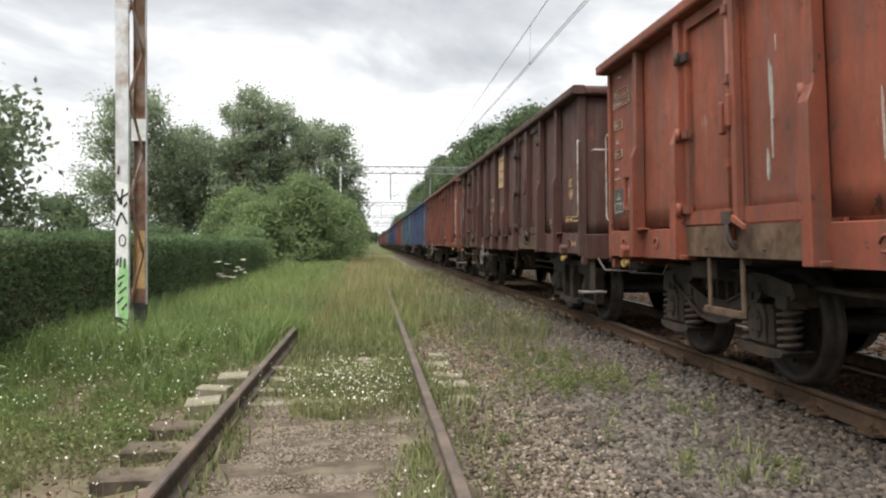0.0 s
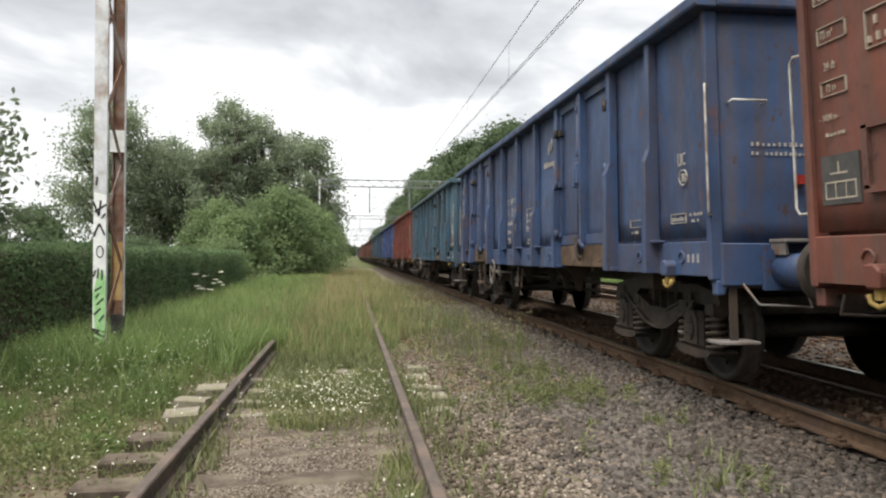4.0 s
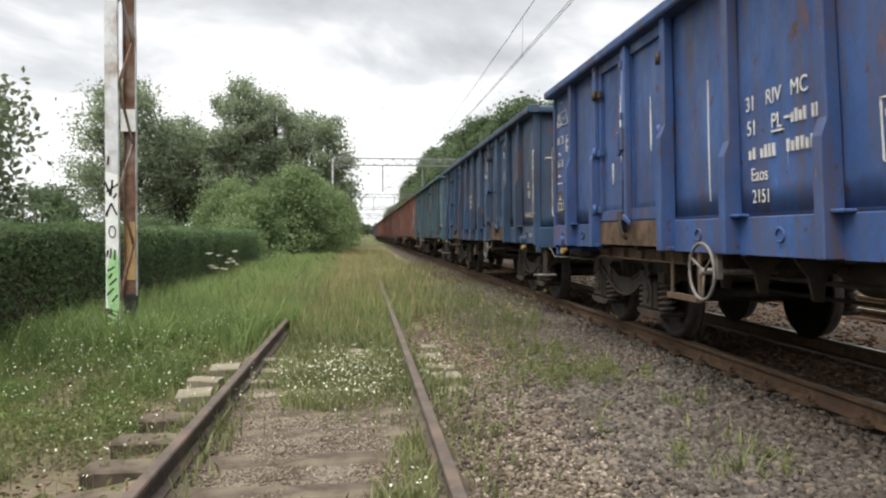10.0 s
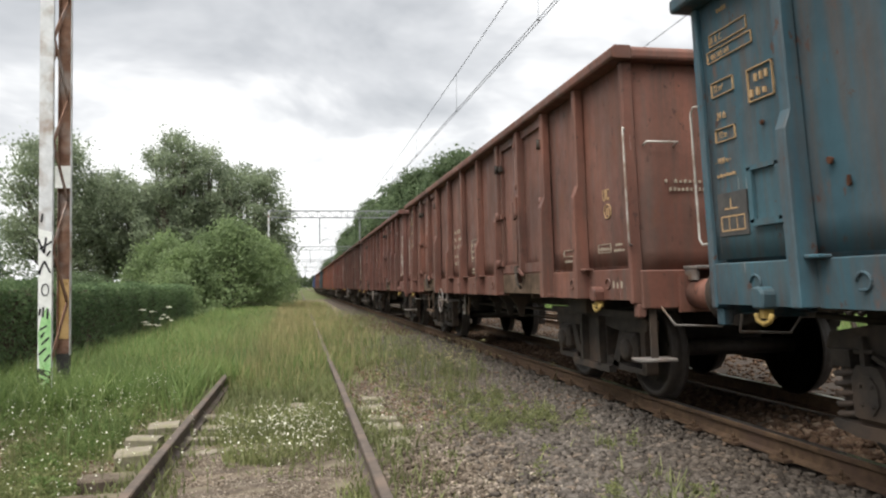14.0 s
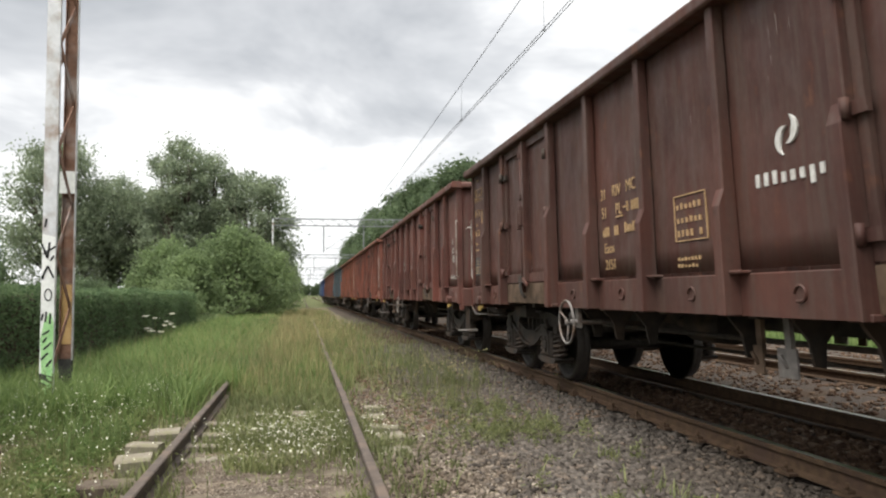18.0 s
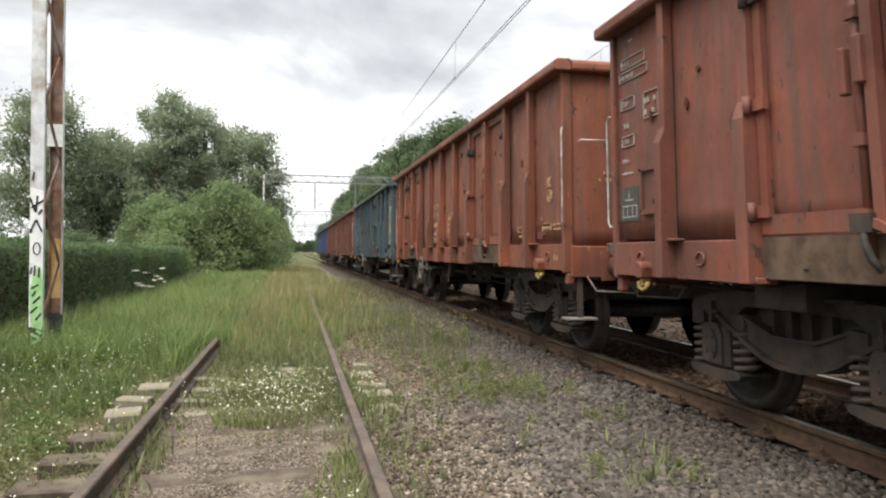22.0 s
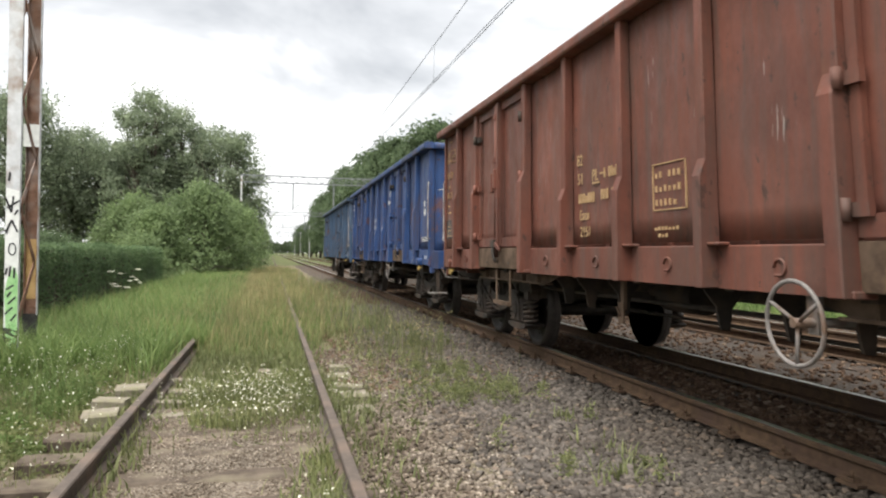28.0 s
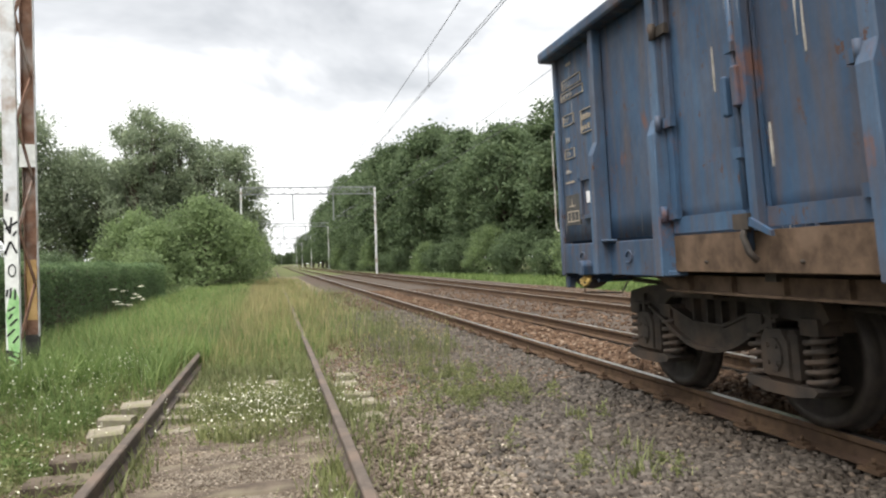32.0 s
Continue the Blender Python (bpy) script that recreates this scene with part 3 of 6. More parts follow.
# ---- the goods train: twenty four-axle open wagons ----
HALF = 6.4              # half the length of the body
POSTS = (-5.38, -1.17, 0.0, 1.17, 5.38)
DOOR_POSTS = (-4.34, -2.34, 2.34, 4.34)


def spring_mesh(r=0.078, wire=0.019, z0=0.30, z1=0.61, turns=5.4):
    bm = B()
    n = int(turns * 12)
    tube(bm, [(r * math.cos(i * math.tau / 12), r * math.sin(i * math.tau / 12), z0 + (z1 - z0) * i / n) for i in range(n + 1)], wire, 6)
    tube(bm, [(0, 0, z0), (0, 0, z1)], 0.05, 8)
    return bm


def wheelset(parent, y):
    bm = B()
    prof = [(-0.012, 0.485), (0.02, 0.488), (0.032, 0.466), (0.055, 0.461), (0.13, 0.455), (0.132, 0.395), (0.085, 0.385), (0.07, 0.20), (0.10, 0.13), (0.10, 0.05), (0.0, 0.05), (-0.0, 0.13), (0.03, 0.2), (0.035, 0.385), (-0.012, 0.395), (-0.012, 0.485)]
    for s in (-1, 1):
        lathe(bm, [(s * p, r) for p, r in prof], s * 0.69, 0, 0)
    tube(bm, [(-1.0, 0, 0), (1.0, 0, 0)], 0.08, 12)
    for s in (-1, 1):
        for k in range(4):
            a = k * math.tau / 4
            tube(bm, [(s * 0.785, 0.29 * math.cos(a), 0.29 * math.sin(a)), (s * 0.80, 0.29 * math.cos(a), 0.29 * math.sin(a))], 0.022, 6)
    w = part("wheelset", bm, WHEEL_IRON, parent, "pair of worn steel wheels on an axle")
    w.location = (0, y, 0.46)
    return w


def slim(ob, across, along=1.0):
    """Draws a part in towards its middle, across and along the track."""
    for v in ob.data.vertices:
        v.co.x *= across
        v.co.y *= along


def bogie_sprung(parent, y):
    """Welded bogie with coil springs beside each axle box."""
    bm = B()
    for s in (-1, 1):
        # upper beam, dipping lower rim with a lip, and a set-back ribbed web in the pocket between them
        prism(bm, [(-1.34, 0.70), (-1.29, 0.79), (-0.95, 0.845), (-0.62, 0.86), (0.62, 0.86), (0.95, 0.845), (1.29, 0.79), (1.34, 0.70), (1.28, 0.665), (0.87, 0.685), (0.66, 0.70), (0.61, 0.735), (0.55, 0.765),
                   (-0.55, 0.765), (-0.61, 0.735), (-0.66, 0.70), (-0.87, 0.685), (-1.28, 0.665)], 0, *sorted((0.97 * s, 1.10 * s)))
        prism(bm, [(-0.87, 0.685), (-0.66, 0.70), (-0.60, 0.695), (-0.22, 0.575), (0.22, 0.575), (0.60, 0.695), (0.66, 0.70), (0.87, 0.685),
                   (0.62, 0.565), (0.46, 0.485), (0.28, 0.425), (0.12, 0.40), (-0.12, 0.40), (-0.28, 0.425), (-0.46, 0.485), (-0.62, 0.565)], 0, *sorted((0.97 * s, 1.105 * s)))
        prism(bm, [(-0.88, 0.69), (-0.62, 0.59), (-0.45, 0.51), (-0.27, 0.45), (-0.11, 0.426), (0.11, 0.426), (0.27, 0.45), (0.45, 0.51), (0.62, 0.59), (0.88, 0.69),
                   (0.89, 0.668), (0.63, 0.558), (0.46, 0.478), (0.28, 0.418), (0.12, 0.393), (-0.12, 0.393), (-0.28, 0.418), (-0.46, 0.478), (-0.63, 0.558), (-0.89, 0.668)], 0, *sorted((0.95 * s, 1.15 * s)))
        prism(bm, [(-0.56, 0.70), (-0.20, 0.597), (0.20, 0.597), (0.56, 0.70), (0.60, 0.692), (0.22, 0.577), (-0.22, 0.577), (-0.60, 0.692)], 0, *sorted((1.10 * s, 1.125 * s)))
        prism(bm, [(-0.58, 0.80), (0.58, 0.80), (0.58, 0.66), (0.2, 0.54), (-0.2, 0.54), (-0.58, 0.66)], 0, *sorted((0.955 * s, 0.985 * s)))
        for k in (-0.30, -0.10, 0.10, 0.30):
            box(bm, *sorted((0.98 * s, 1.05 * s)), k - 0.012, k + 0.012, 0.56, 0.80)
        for k in (-1.18, -0.62, 0.62, 1.18):
            box(bm, *sorted((0.95 * s, 1.13 * s)), k - 0.085, k + 0.085, 0.60, 0.70)
        box(bm, min(0.95 * s, 1.16 * s), max(0.95 * s, 1.16 * s), -0.66, 0.66, 0.85, 0.872)
    box(bm, -0.97, 0.97, -0.22, 0.22, 0.52, 0.80)
    for e in (-1.25, 1.25):
        box(bm, -0.97, 0.97, e - 0.05, e + 0.05, 0.62, 0.76)
    b = part("bogie", bm, BLACK_IRON, parent, "sooty two-axle bogie")
    slim(b, 0.93, 0.93)
    b.location = (0, y + (0.12 if y > 0 else 0.02), RAIL_Z - BODY_Z)
    for ax in (-0.835, 0.835):
        wheelset(b, ax)
        for s in (-1, 1):
            bm = B()
            x0, x1 = sorted((0.93 * s, 1.16 * s))
            box(bm, x0, x1, -0.19, 0.19, 0.30, 0.62)
            bevel(bm, 0.03)
            prism(bm, [(-0.15, 0.34), (0.15, 0.34), (0.15, 0.55), (0.09, 0.625), (-0.09, 0.625), (-0.15, 0.55)], 0, *sorted((1.15 * s, 1.185 * s)))
            prism(bm, [(0.10 * math.cos(k * math.tau / 8 + 0.39), 0.47 + 0.11 * math.sin(k * math.tau / 8 + 0.39)) for k in range(8)], 0, *sorted((1.18 * s, 1.20 * s)))
            box(bm, *sorted((1.12 * s, 1.155 * s)), 0.05, 0.09, 0.60, 0.78)
            tube(bm, [(1.14 * s, -0.02, 0.70), (1.14 * s, 0.15, 0.70)], 0.014, 6)
            for k in range(4):
                a = k * math.tau / 4 + 0.8
                tube(bm, [(1.19 * s, 0.07 * math.cos(a), 0.47 + 0.075 * math.sin(a)), (1.215 * s, 0.07 * math.cos(a), 0.47 + 0.075 * math.sin(a))], 0.014, 6)
            x0, x1 = sorted((0.90 * s, 1.17 * s))
            prism(bm, [(-0.40, 0.285), (-0.36, 0.305), (-0.2, 0.30), (0.2, 0.30), (0.36, 0.305), (0.40, 0.285), (0.36, 0.25), (0.16, 0.225), (-0.16, 0.225), (-0.36, 0.25)], 0, x0, x1)
            bmesh.ops.recalc_face_normals(bm, faces=bm.faces[:])
            a = part("axle_box", bm, BLACK_IRON, b)
            slim(a, 0.93, 0.84)
            a.location = (0, ax, 0)
            for off in (-0.265, 0.265):
                sp = part("coil_spring", spring_mesh(), SPRING_IRON, b)
                sp.location = (0.985 * s, ax + off, 0)
    return b


def bogie_cast(parent, y):
    """Older bogie with a deep cast side frame and round axle boxes."""
    bm = B()
    for s in (-1, 1):
        x0, x1 = sorted((0.95 * s, 1.08 * s))
        prism(bm, [(-1.25, 0.74), (-0.95, 0.82), (0.95, 0.82), (1.25, 0.74), (1.22, 0.64), (0.74, 0.62), (0.42, 0.64), (0.30, 0.66), (-0.30, 0.66), (-0.42, 0.64), (-0.74, 0.62), (-1.22, 0.64)], 0, x0, x1)
        box(bm, x0, x1, -0.30, 0.30, 0.24, 0.66)
        for e in (-1, 1):
            prism(bm, [(0.30 * e, 0.36), (0.30 * e, 0.24), (1.16 * e, 0.24), (1.16 * e, 0.29), (0.62 * e, 0.30)], 0, x0, x1)
            prism(bm, [(1.08 * e, 0.64), (1.18 * e, 0.64), (1.18 * e, 0.26), (1.10 * e, 0.26)], 0, x0, x1)
            prism(bm, [(0.62 * e, 0.64), (0.74 * e, 0.64), (0.56 * e, 0.26), (0.40 * e, 0.26)], 0, x0, x1)
        x0, x1 = sorted((1.08 * s, 1.16 * s))
        box(bm, x0, x1, -0.5, 0.5, 0.20, 0.27)
        box(bm, x0, x1, -1.2, 1.2, 0.76, 0.83)
        for k in (-0.24, 0.24):
            box(bm, x0, x1, k - 0.03, k + 0.03, 0.25, 0.78)
    box(bm, -0.97, 0.97, -0.25, 0.25, 0.4, 0.8)
    b = part("bogie", bm, BLACK_IRON, parent, "sooty cast bogie with deep side frames")
    slim(b, 0.93)
    b.location = (0, y, RAIL_Z - BODY_Z)
    for ax in (-0.9, 0.9):
        wheelset(b, ax)
        for s in (-1, 1):
            bm = B()
            box(bm, *sorted((0.92 * s, 1.14 * s)), -0.17, 0.17, 0.34, 0.62)
            bevel(bm, 0.04)
            lathe(bm, [(0.0, 0.105), (0.045 * s, 0.10), (0.06 * s, 0.075), (0.063 * s, 0.03)], 1.12 * s, 0, 0.46, 18)
            a = part("axle_box", bm, BLACK_IRON, b)
            slim(a, 0.93)
            a.location = (0, ax, 0)
    return b


def post_poly(s, knee):
    """A pressed side post: slim above the knee, deeper below it."""
    return [(1.405 * s, 3.065), (1.488 * s, 3.065), (1.494 * s, knee + 0.11), (1.538 * s, knee), (1.545 * s, 1.0), (1.405 * s, 1.0)]


def door_leaf(parent, s, y0, y1, hinge):
    """One leaf of a side door: a sheet in a raised frame, hung on three hinges."""
    bm = B()
    xo = 1.41 * s
    sheet(bm, 0, xo, y0 + 0.01, y1 - 0.01, 1.30, 3.02, 6, 10, 0.012 * s, 3.0 + y0, -0.02 * s)
    a, b = sorted((1.41 * s, 1.447 * s))
    for q0, q1, z0, z1 in ((y0 + 0.01, y1 - 0.01, 1.29, 1.40), (y0 + 0.01, y1 - 0.01, 2.93, 3.025), (y0 + 0.01, y0 + 0.085, 1.40, 2.93), (y1 - 0.085, y1 - 0.01, 1.40, 2.93)):
        box(bm, a, b, q0, q1, z0, z1)
    leaf = part("door_leaf", bm, PAINT, parent)
    for z in (1.42, 2.05, 2.70):
        bm = B()
        yy = hinge
        tube(bm, [(1.50 * s, yy, z - 0.055), (1.50 * s, yy, z + 0.055)], 0.026, 8)
        lo, hi = sorted((yy, yy + (0.12 if hinge == y0 else -0.12)))
        box(bm, *sorted((1.44 * s, 1.475 * s)), lo, hi, z - 0.035, z + 0.035)
        part("hinge", bm, BLACK_IRON if z > 2.5 else PAINT, leaf)
    return leaf


def door_lock(parent, s, yc):
    """Lock gear between the two leaves: a turning bar, its brackets, the handle and the catch at the foot."""
    bm = B()
    tube(bm, [(1.475 * s, yc + 0.05, 1.16), (1.475 * s, yc + 0.05, 3.01)], 0.024, 8)
    for z in (1.36, 1.72, 2.34, 2.86):
        box(bm, *sorted((1.44 * s, 1.51 * s)), yc + 0.01, yc + 0.09, z - 0.03, z + 0.03)
    bar = part("lock_bar", bm, PAINT, parent)
    bm = B()
    box(bm, *sorted((1.44 * s, 1.50 * s)), yc - 0.085, yc - 0.01, 1.30, 3.02)
    part("cover_strip", bm, PAINT, parent)
    bm = B()
    box(bm, *sorted((1.48 * s, 1.53 * s)), yc + 0.085, yc + 0.135, 1.94, 2.18)
    box(bm, *sorted((1.48 * s, 1.53 * s)), yc - 0.03, yc + 0.03, 1.98, 2.22)
    bevel(bm, 0.01)
    part("lock_handle", bm, PAINT, parent)
    bm = B()
    prism(bm, [(yc - 0.03, 1.345), (yc - 0.21, 1.265), (yc - 0.21, 1.235), (yc - 0.02, 1.30)], 0, *sorted((1.50 * s, 1.525 * s)))
    part("catch_lever", bm, PAINT, parent)
    bm = B()
    tube(bm, [(1.49 * s, yc + 0.04, 1.32), (1.53 * s, yc + 0.03, 1.24), (1.52 * s, yc + 0.0, 1.15), (1.49 * s, yc - 0.03, 1.10)], 0.02, 8)
    box(bm, *sorted((1.46 * s, 1.53 * s)), yc - 0.02, yc + 0.12, 1.28, 1.37)
    part("catch", bm, BLACK_IRON, parent)


def handrail(parent, pts, r=0.0085, m=None):
    bm = B()
    tube(bm, pts, r, 8)
    return part("handrail", bm, m or RAIL_PAINT, parent, "worn white handrail")


def wagon(cast=False, seed=1.0):
    w = new("open_goods_wagon")
    P = PAINT
    # underframe and floor
    bm = B()
    box(bm, -1.38, 1.38, -HALF, HALF, 1.12, 1.22)
    box(bm, -0.28, -0.12, -HALF, HALF, 0.82, 1.12)
    box(bm, 0.12, 0.28, -HALF, HALF, 0.82, 1.12)
    for y in (-5.4, -4.5, -3.4, -2.34, -1.22, 0, 1.22, 2.34, 3.4, 4.5, 5.4):
        box(bm, -1.36, 1.36, y - 0.05, y + 0.05, 0.98, 1.12)
    for y in (-4.5, 4.5):
        box(bm, -1.2, 1.2, y - 0.25, y + 0.25, 0.84, 1.0)
    part("underframe", bm, BLACK_IRON, w)
    bm = B()
    tube(bm, [(0.55, -1.3, 0.80), (0.55, -0.2, 0.80)], 0.2, 18)
    part("air_tank", bm, BLACK_IRON, w)
    bm = B()
    tube(bm, [(-0.45, 0.5, 0.86), (-0.45, 1.1, 0.86)], 0.17, 16)
    tube(bm, [(-0.45, 1.1, 0.86), (-0.45, 1.45, 0.86)], 0.05, 8)
    part("brake_cylinder", bm, BLACK_IRON, w)
    bm = B()
    tube(bm, [(-0.8, -6.2, 0.92), (-0.85, -3.0, 0.80), (-0.85, 3.0, 0.80), (-0.8, 6.2, 0.92)], 0.022, 6)
    tube(bm, [(-0.2, -3.2, 0.6), (-0.2, 3.2, 0.6)], 0.02, 6)
    part("brake_pipe", bm, BLACK_IRON, w)
    for s in (-1, 1):
        for y in (-2.02, -1.45, -0.75, 0.75, 1.45, 2.02):
            bm = B()
            prism(bm, [(0.80 * s, 1.12), (1.30 * s, 1.12), (1.24 * s, 0.96), (1.16 * s, 0.86), (1.13 * s, 0.70), (1.06 * s, 0.69), (1.04 * s, 0.84), (0.95 * s, 0.95)], 1, y - 0.014, y + 0.014)
            part("hanger_plate", bm, BLACK_IRON, w)
    for s in (-1, 1):
        # sill, cut back under the doors where the bare beam shows
        for y0, y1 in ((-HALF, -4.34), (-2.34, 2.34), (4.34, HALF)):
            bm = B()
            prism(bm, [(1.36 * s, 1.0), (1.425 * s, 1.0), (1.425 * s, 1.258), (1.418 * s, 1.266), (1.36 * s, 1.266)], 1, y0, y1)
            part("side_sill", bm, P, w)
        for y0, y1 in ((-4.34, -2.34), (2.34, 4.34)):
            bm = B()
            box(bm, *sorted((1.34 * s, 1.44 * s)), y0 + 0.002, y1 - 0.002, 1.03, 1.275)
            bevel(bm, 0.006)
            part("door_beam", bm, RUST_BEAM, w, "bare rusty beam below the door")
        for y0, y1, k in ((-HALF, -4.34, 8), (-2.34, 2.34, 20), (4.34, HALF, 8)):
            bm = B()
            sheet(bm, 0, 1.40 * s, y0, y1, 1.292, 3.045, k, 9, 0.011 * s, seed + y0, -0.02 * s)
            part("wall_panel", bm, P, w)
        for y in POSTS:
            bm = B()
            prism(bm, post_poly(s, 1.70 if abs(y) < 2 else 1.98), 1, y - 0.045, y + 0.045)
            box(bm, *sorted((1.41 * s, 1.50 * s)), y - 0.16, y + 0.0, 1.262, 1.285)
            bevel(bm, 0.007)
            part("side_post", bm, P, w)
        for y in DOOR_POSTS:
            bm = B()
            prism(bm, post_poly(s, 1.98), 1, y - 0.055, y + 0.055)
            box(bm, *sorted((1.36 * s, 1.50 * s)), y - 0.07, y + 0.07, 1.0, 1.04)
            bevel(bm, 0.007)
            part("door_post", bm, P, w)
        for e in (-1, 1):
            bm = B()
            y0, y1 = sorted((e * (HALF - 0.05), e * (HALF + 0.012)))
            box(bm, *sorted((1.33 * s, 1.437 * s)), y0, y1, 0.97, 3.035)
            bevel(bm, 0.012)
            part("corner_post", bm, P, w)
        for yc in (-3.34, 3.34):
            door_leaf(w, s, yc - 0.945, yc, yc - 0.945)
            door_leaf(w, s, yc, yc + 0.945, yc + 0.945)
            door_lock(w, s, yc)
        bm = B()
        prism(bm, [(1.37 * s, 3.035), (1.53 * s, 3.037), (1.545 * s, 3.055), (1.545 * s, 3.125), (1.515 * s, 3.155), (1.37 * s, 3.157)], 1, -HALF - 0.10, HALF + 0.10)
        bevel(bm, 0.01, 2)
        part("top_rail", bm, P, w)
        for y in (-5.9, -5.0, -3.9, -3.0, -1.8, -0.6, 0.6, 1.8, 3.0, 3.9, 5.0, 5.9):
            bm = B()
            tube(bm, [(1.43 * s, y + 0.05 * math.cos(a), 1.14 + 0.045 * math.sin(a)) if a < 4.6 else (1.45 * s, y + 0.05 * math.cos(a), 1.14 + 0.045 * math.sin(a)) for a in [k * 0.5 for k in range(11)]], 0.009, 6)
            part("lashing_ring", bm, BLACK_IRON if abs(y) in (3.0, 3.9) else P, w)
        for y in (-5.72, 5.78):
            bm = B()
            box(bm, *sorted((1.42 * s, 1.485 * s)), y - 0.022, y + 0.022, 0.93, 1.04)
            tube(bm, [(1.47 * s, y - 0.075, 0.955), (1.475 * s, y - 0.06, 0.915), (1.475 * s, y, 0.895), (1.475 * s, y + 0.06, 0.915), (1.47 * s, y + 0.075, 0.955)], 0.016, 6)
            part("tow_hook", bm, YELLOW, w, "worn yellow hook")
            bm = B()
            prism(bm, [(y - 0.05, 0.985), (y + 0.05, 0.985), (y + 0.065, 1.08), (y + 0.03, 1.115), (y - 0.03, 1.115), (y - 0.065, 1.08)], 0, *sorted((1.40 * s, 1.515 * s)))
            bevel(bm, 0.012)
            part("hook_boss", bm, P, w)
    for e in (-1, 1):
        bm = B()
        sheet(bm, 1, e * (HALF - 0.01), -1.34, 1.34, 1.24, 3.045, 12, 10, 0.03 * e, seed + 4 * e, -0.02 * e)
        part("end_wall", bm, P, w)
        bm = B()
        prism(bm, [(e * (HALF - 0.05), 3.03), (e * (HALF + 0.09), 3.035), (e * (HALF + 0.105), 3.05), (e * (HALF + 0.105), 3.12), (e * (HALF + 0.08), 3.15), (e * (HALF - 0.05), 3.155)], 0, -1.368, 1.368)
        bevel(bm, 0.012)
        part("end_rail", bm, P, w)
        bm = B()
        box(bm, -1.36, 1.36, *sorted((e * (HALF - 0.04), e * (HALF + 0.04))), 0.93, 1.25)
        for sx in (-1, 1):
            prism(bm, [(1.30 * sx, 0.97), (1.40 * sx, 0.97), (1.40 * sx, 0.86), (1.33 * sx, 0.86)], 1, *sorted((e * (HALF - 0.06), e * (HALF + 0.02))))
        bevel(bm, 0.01)
        part("headstock", bm, P, w)
        for sx in (-0.875, 0.875):
            bm = B()
            box(bm, sx - 0.17, sx + 0.17, *sorted((e * (HALF + 0.03), e * (HALF + 0.08))), 0.90, 1.20)
            tube(bm, [(sx, e * (HALF + 0.06), 1.05), (sx, e * (HALF + 0.42), 1.05)], 0.125, 18)
            part_b = part("buffer", bm, P, w)
            bm = B()
            tube(bm, [(sx, e * (HALF + 0.40), 1.05), (sx, e * (HALF + 0.585), 1.05)], 0.095, 16)
            tube(bm, [(sx, e * (HALF + 0.575), 1.05), (sx, e * (HALF + 0.60), 1.05), (sx, e * (HALF + 0.615), 1.05)], [0.235, 0.24, 0.2], 22)
            part("buffer_head", bm, BLACK_IRON, part_b, "greasy dark buffer head")
        bm = B()
        tube(bm, [(0, e * (HALF + 0.02), 1.03), (0, e * (HALF + 0.28), 1.04), (0, e * (HALF + 0.36), 1.10), (0, e * (HALF + 0.30), 1.15)], 0.035, 8)
        tube(bm, [(-0.05, e * (HALF + 0.2), 1.02), (-0.05, e * (HALF + 0.45), 0.88), (-0.05, e * (HALF + 0.62), 0.98)], 0.02, 6)
        tube(bm, [(0.05, e * (HALF + 0.2), 1.02), (0.05, e * (HALF + 0.45), 0.88), (0.05, e * (HALF + 0.62), 0.98)], 0.02, 6)
        part("screw_coupling", bm, BLACK_IRON, w)
        bm = B()
        tube(bm, [(0.35, e * (HALF + 0.02), 0.98), (0.34, e * (HALF + 0.3), 0.88), (0.3, e * (HALF + 0.45), 0.6), (0.2, e * (HALF + 0.6), 0.62)], 0.022, 8)
        part("air_hose", bm, BLACK_IRON, w)
        bm = B()
        tube(bm, [(-1.2, e * (HALF + 0.03), 0.95), (-1.15, e * (HALF + 0.16), 0.80), (-0.75, e * (HALF + 0.18), 0.78), (-0.72, e * (HALF + 0.03), 0.95)], 0.010, 6)
        part("shunter_grip", bm, HANDLE, w)
        bm = B()
        box(bm, -0.73, -0.66, *sorted((e * (HALF + 0.0), e * (HALF + 0.05))), 1.70, 1.77)
        part("reflector", bm, RED_LAMP, w, "small red lamp bracket")
        # corner step with its hanger, and the upper step over the buffer
        sx = -1 if e < 0 else 1
        bm = B()
        box(bm, sx * 1.26 - 0.03, sx * 1.26 + 0.03, *sorted((e * (HALF - 0.02), e * (HALF + 0.0))), 0.525, 0.96)
        step = part("corner_step", bm, BLACK_IRON, w)
        bm = B()
        box(bm, *sorted((sx * 1.10, sx * 1.42)), *sorted((e * (HALF - 0.12), e * (HALF + 0.08))), 0.50, 0.525)
        bevel(bm, 0.005)
        part("tread", bm, HANDLE, step, "worn grey tread")
        bm = B()
        box(bm, *sorted((sx * 0.50, sx * 0.98)), *sorted((e * (HALF + 0.03), e * (HALF + 0.26))), 1.255, 1.28)
        box(bm, *sorted((sx * 0.94, sx * 0.97)), *sorted((e * (HALF + 0.03), e * (HALF + 0.22))), 1.16, 1.26)
        bevel(bm, 0.004)
        part("upper_step", bm, HANDLE, w)
        handrail(w, [(sx * 1.42, e * (HALF + 0.0), 2.44), (sx * 1.455, e * (HALF + 0.035), 2.45), (sx * 1.46, e * (HALF + 0.045), 2.41), (sx * 1.46, e * (HALF + 0.05), 1.50), (sx * 1.455, e * (HALF + 0.045), 1.46), (sx * 1.41, e * (HALF + 0.0), 1.46)])
        handrail(w, [(sx * 1.26, e * (HALF - 0.02), 2.31), (sx * 1.26, e * (HALF + 0.07), 2.33), (sx * 0.98, e * (HALF + 0.07), 2.33), (sx * 0.98, e * (HALF - 0.02), 2.31)])
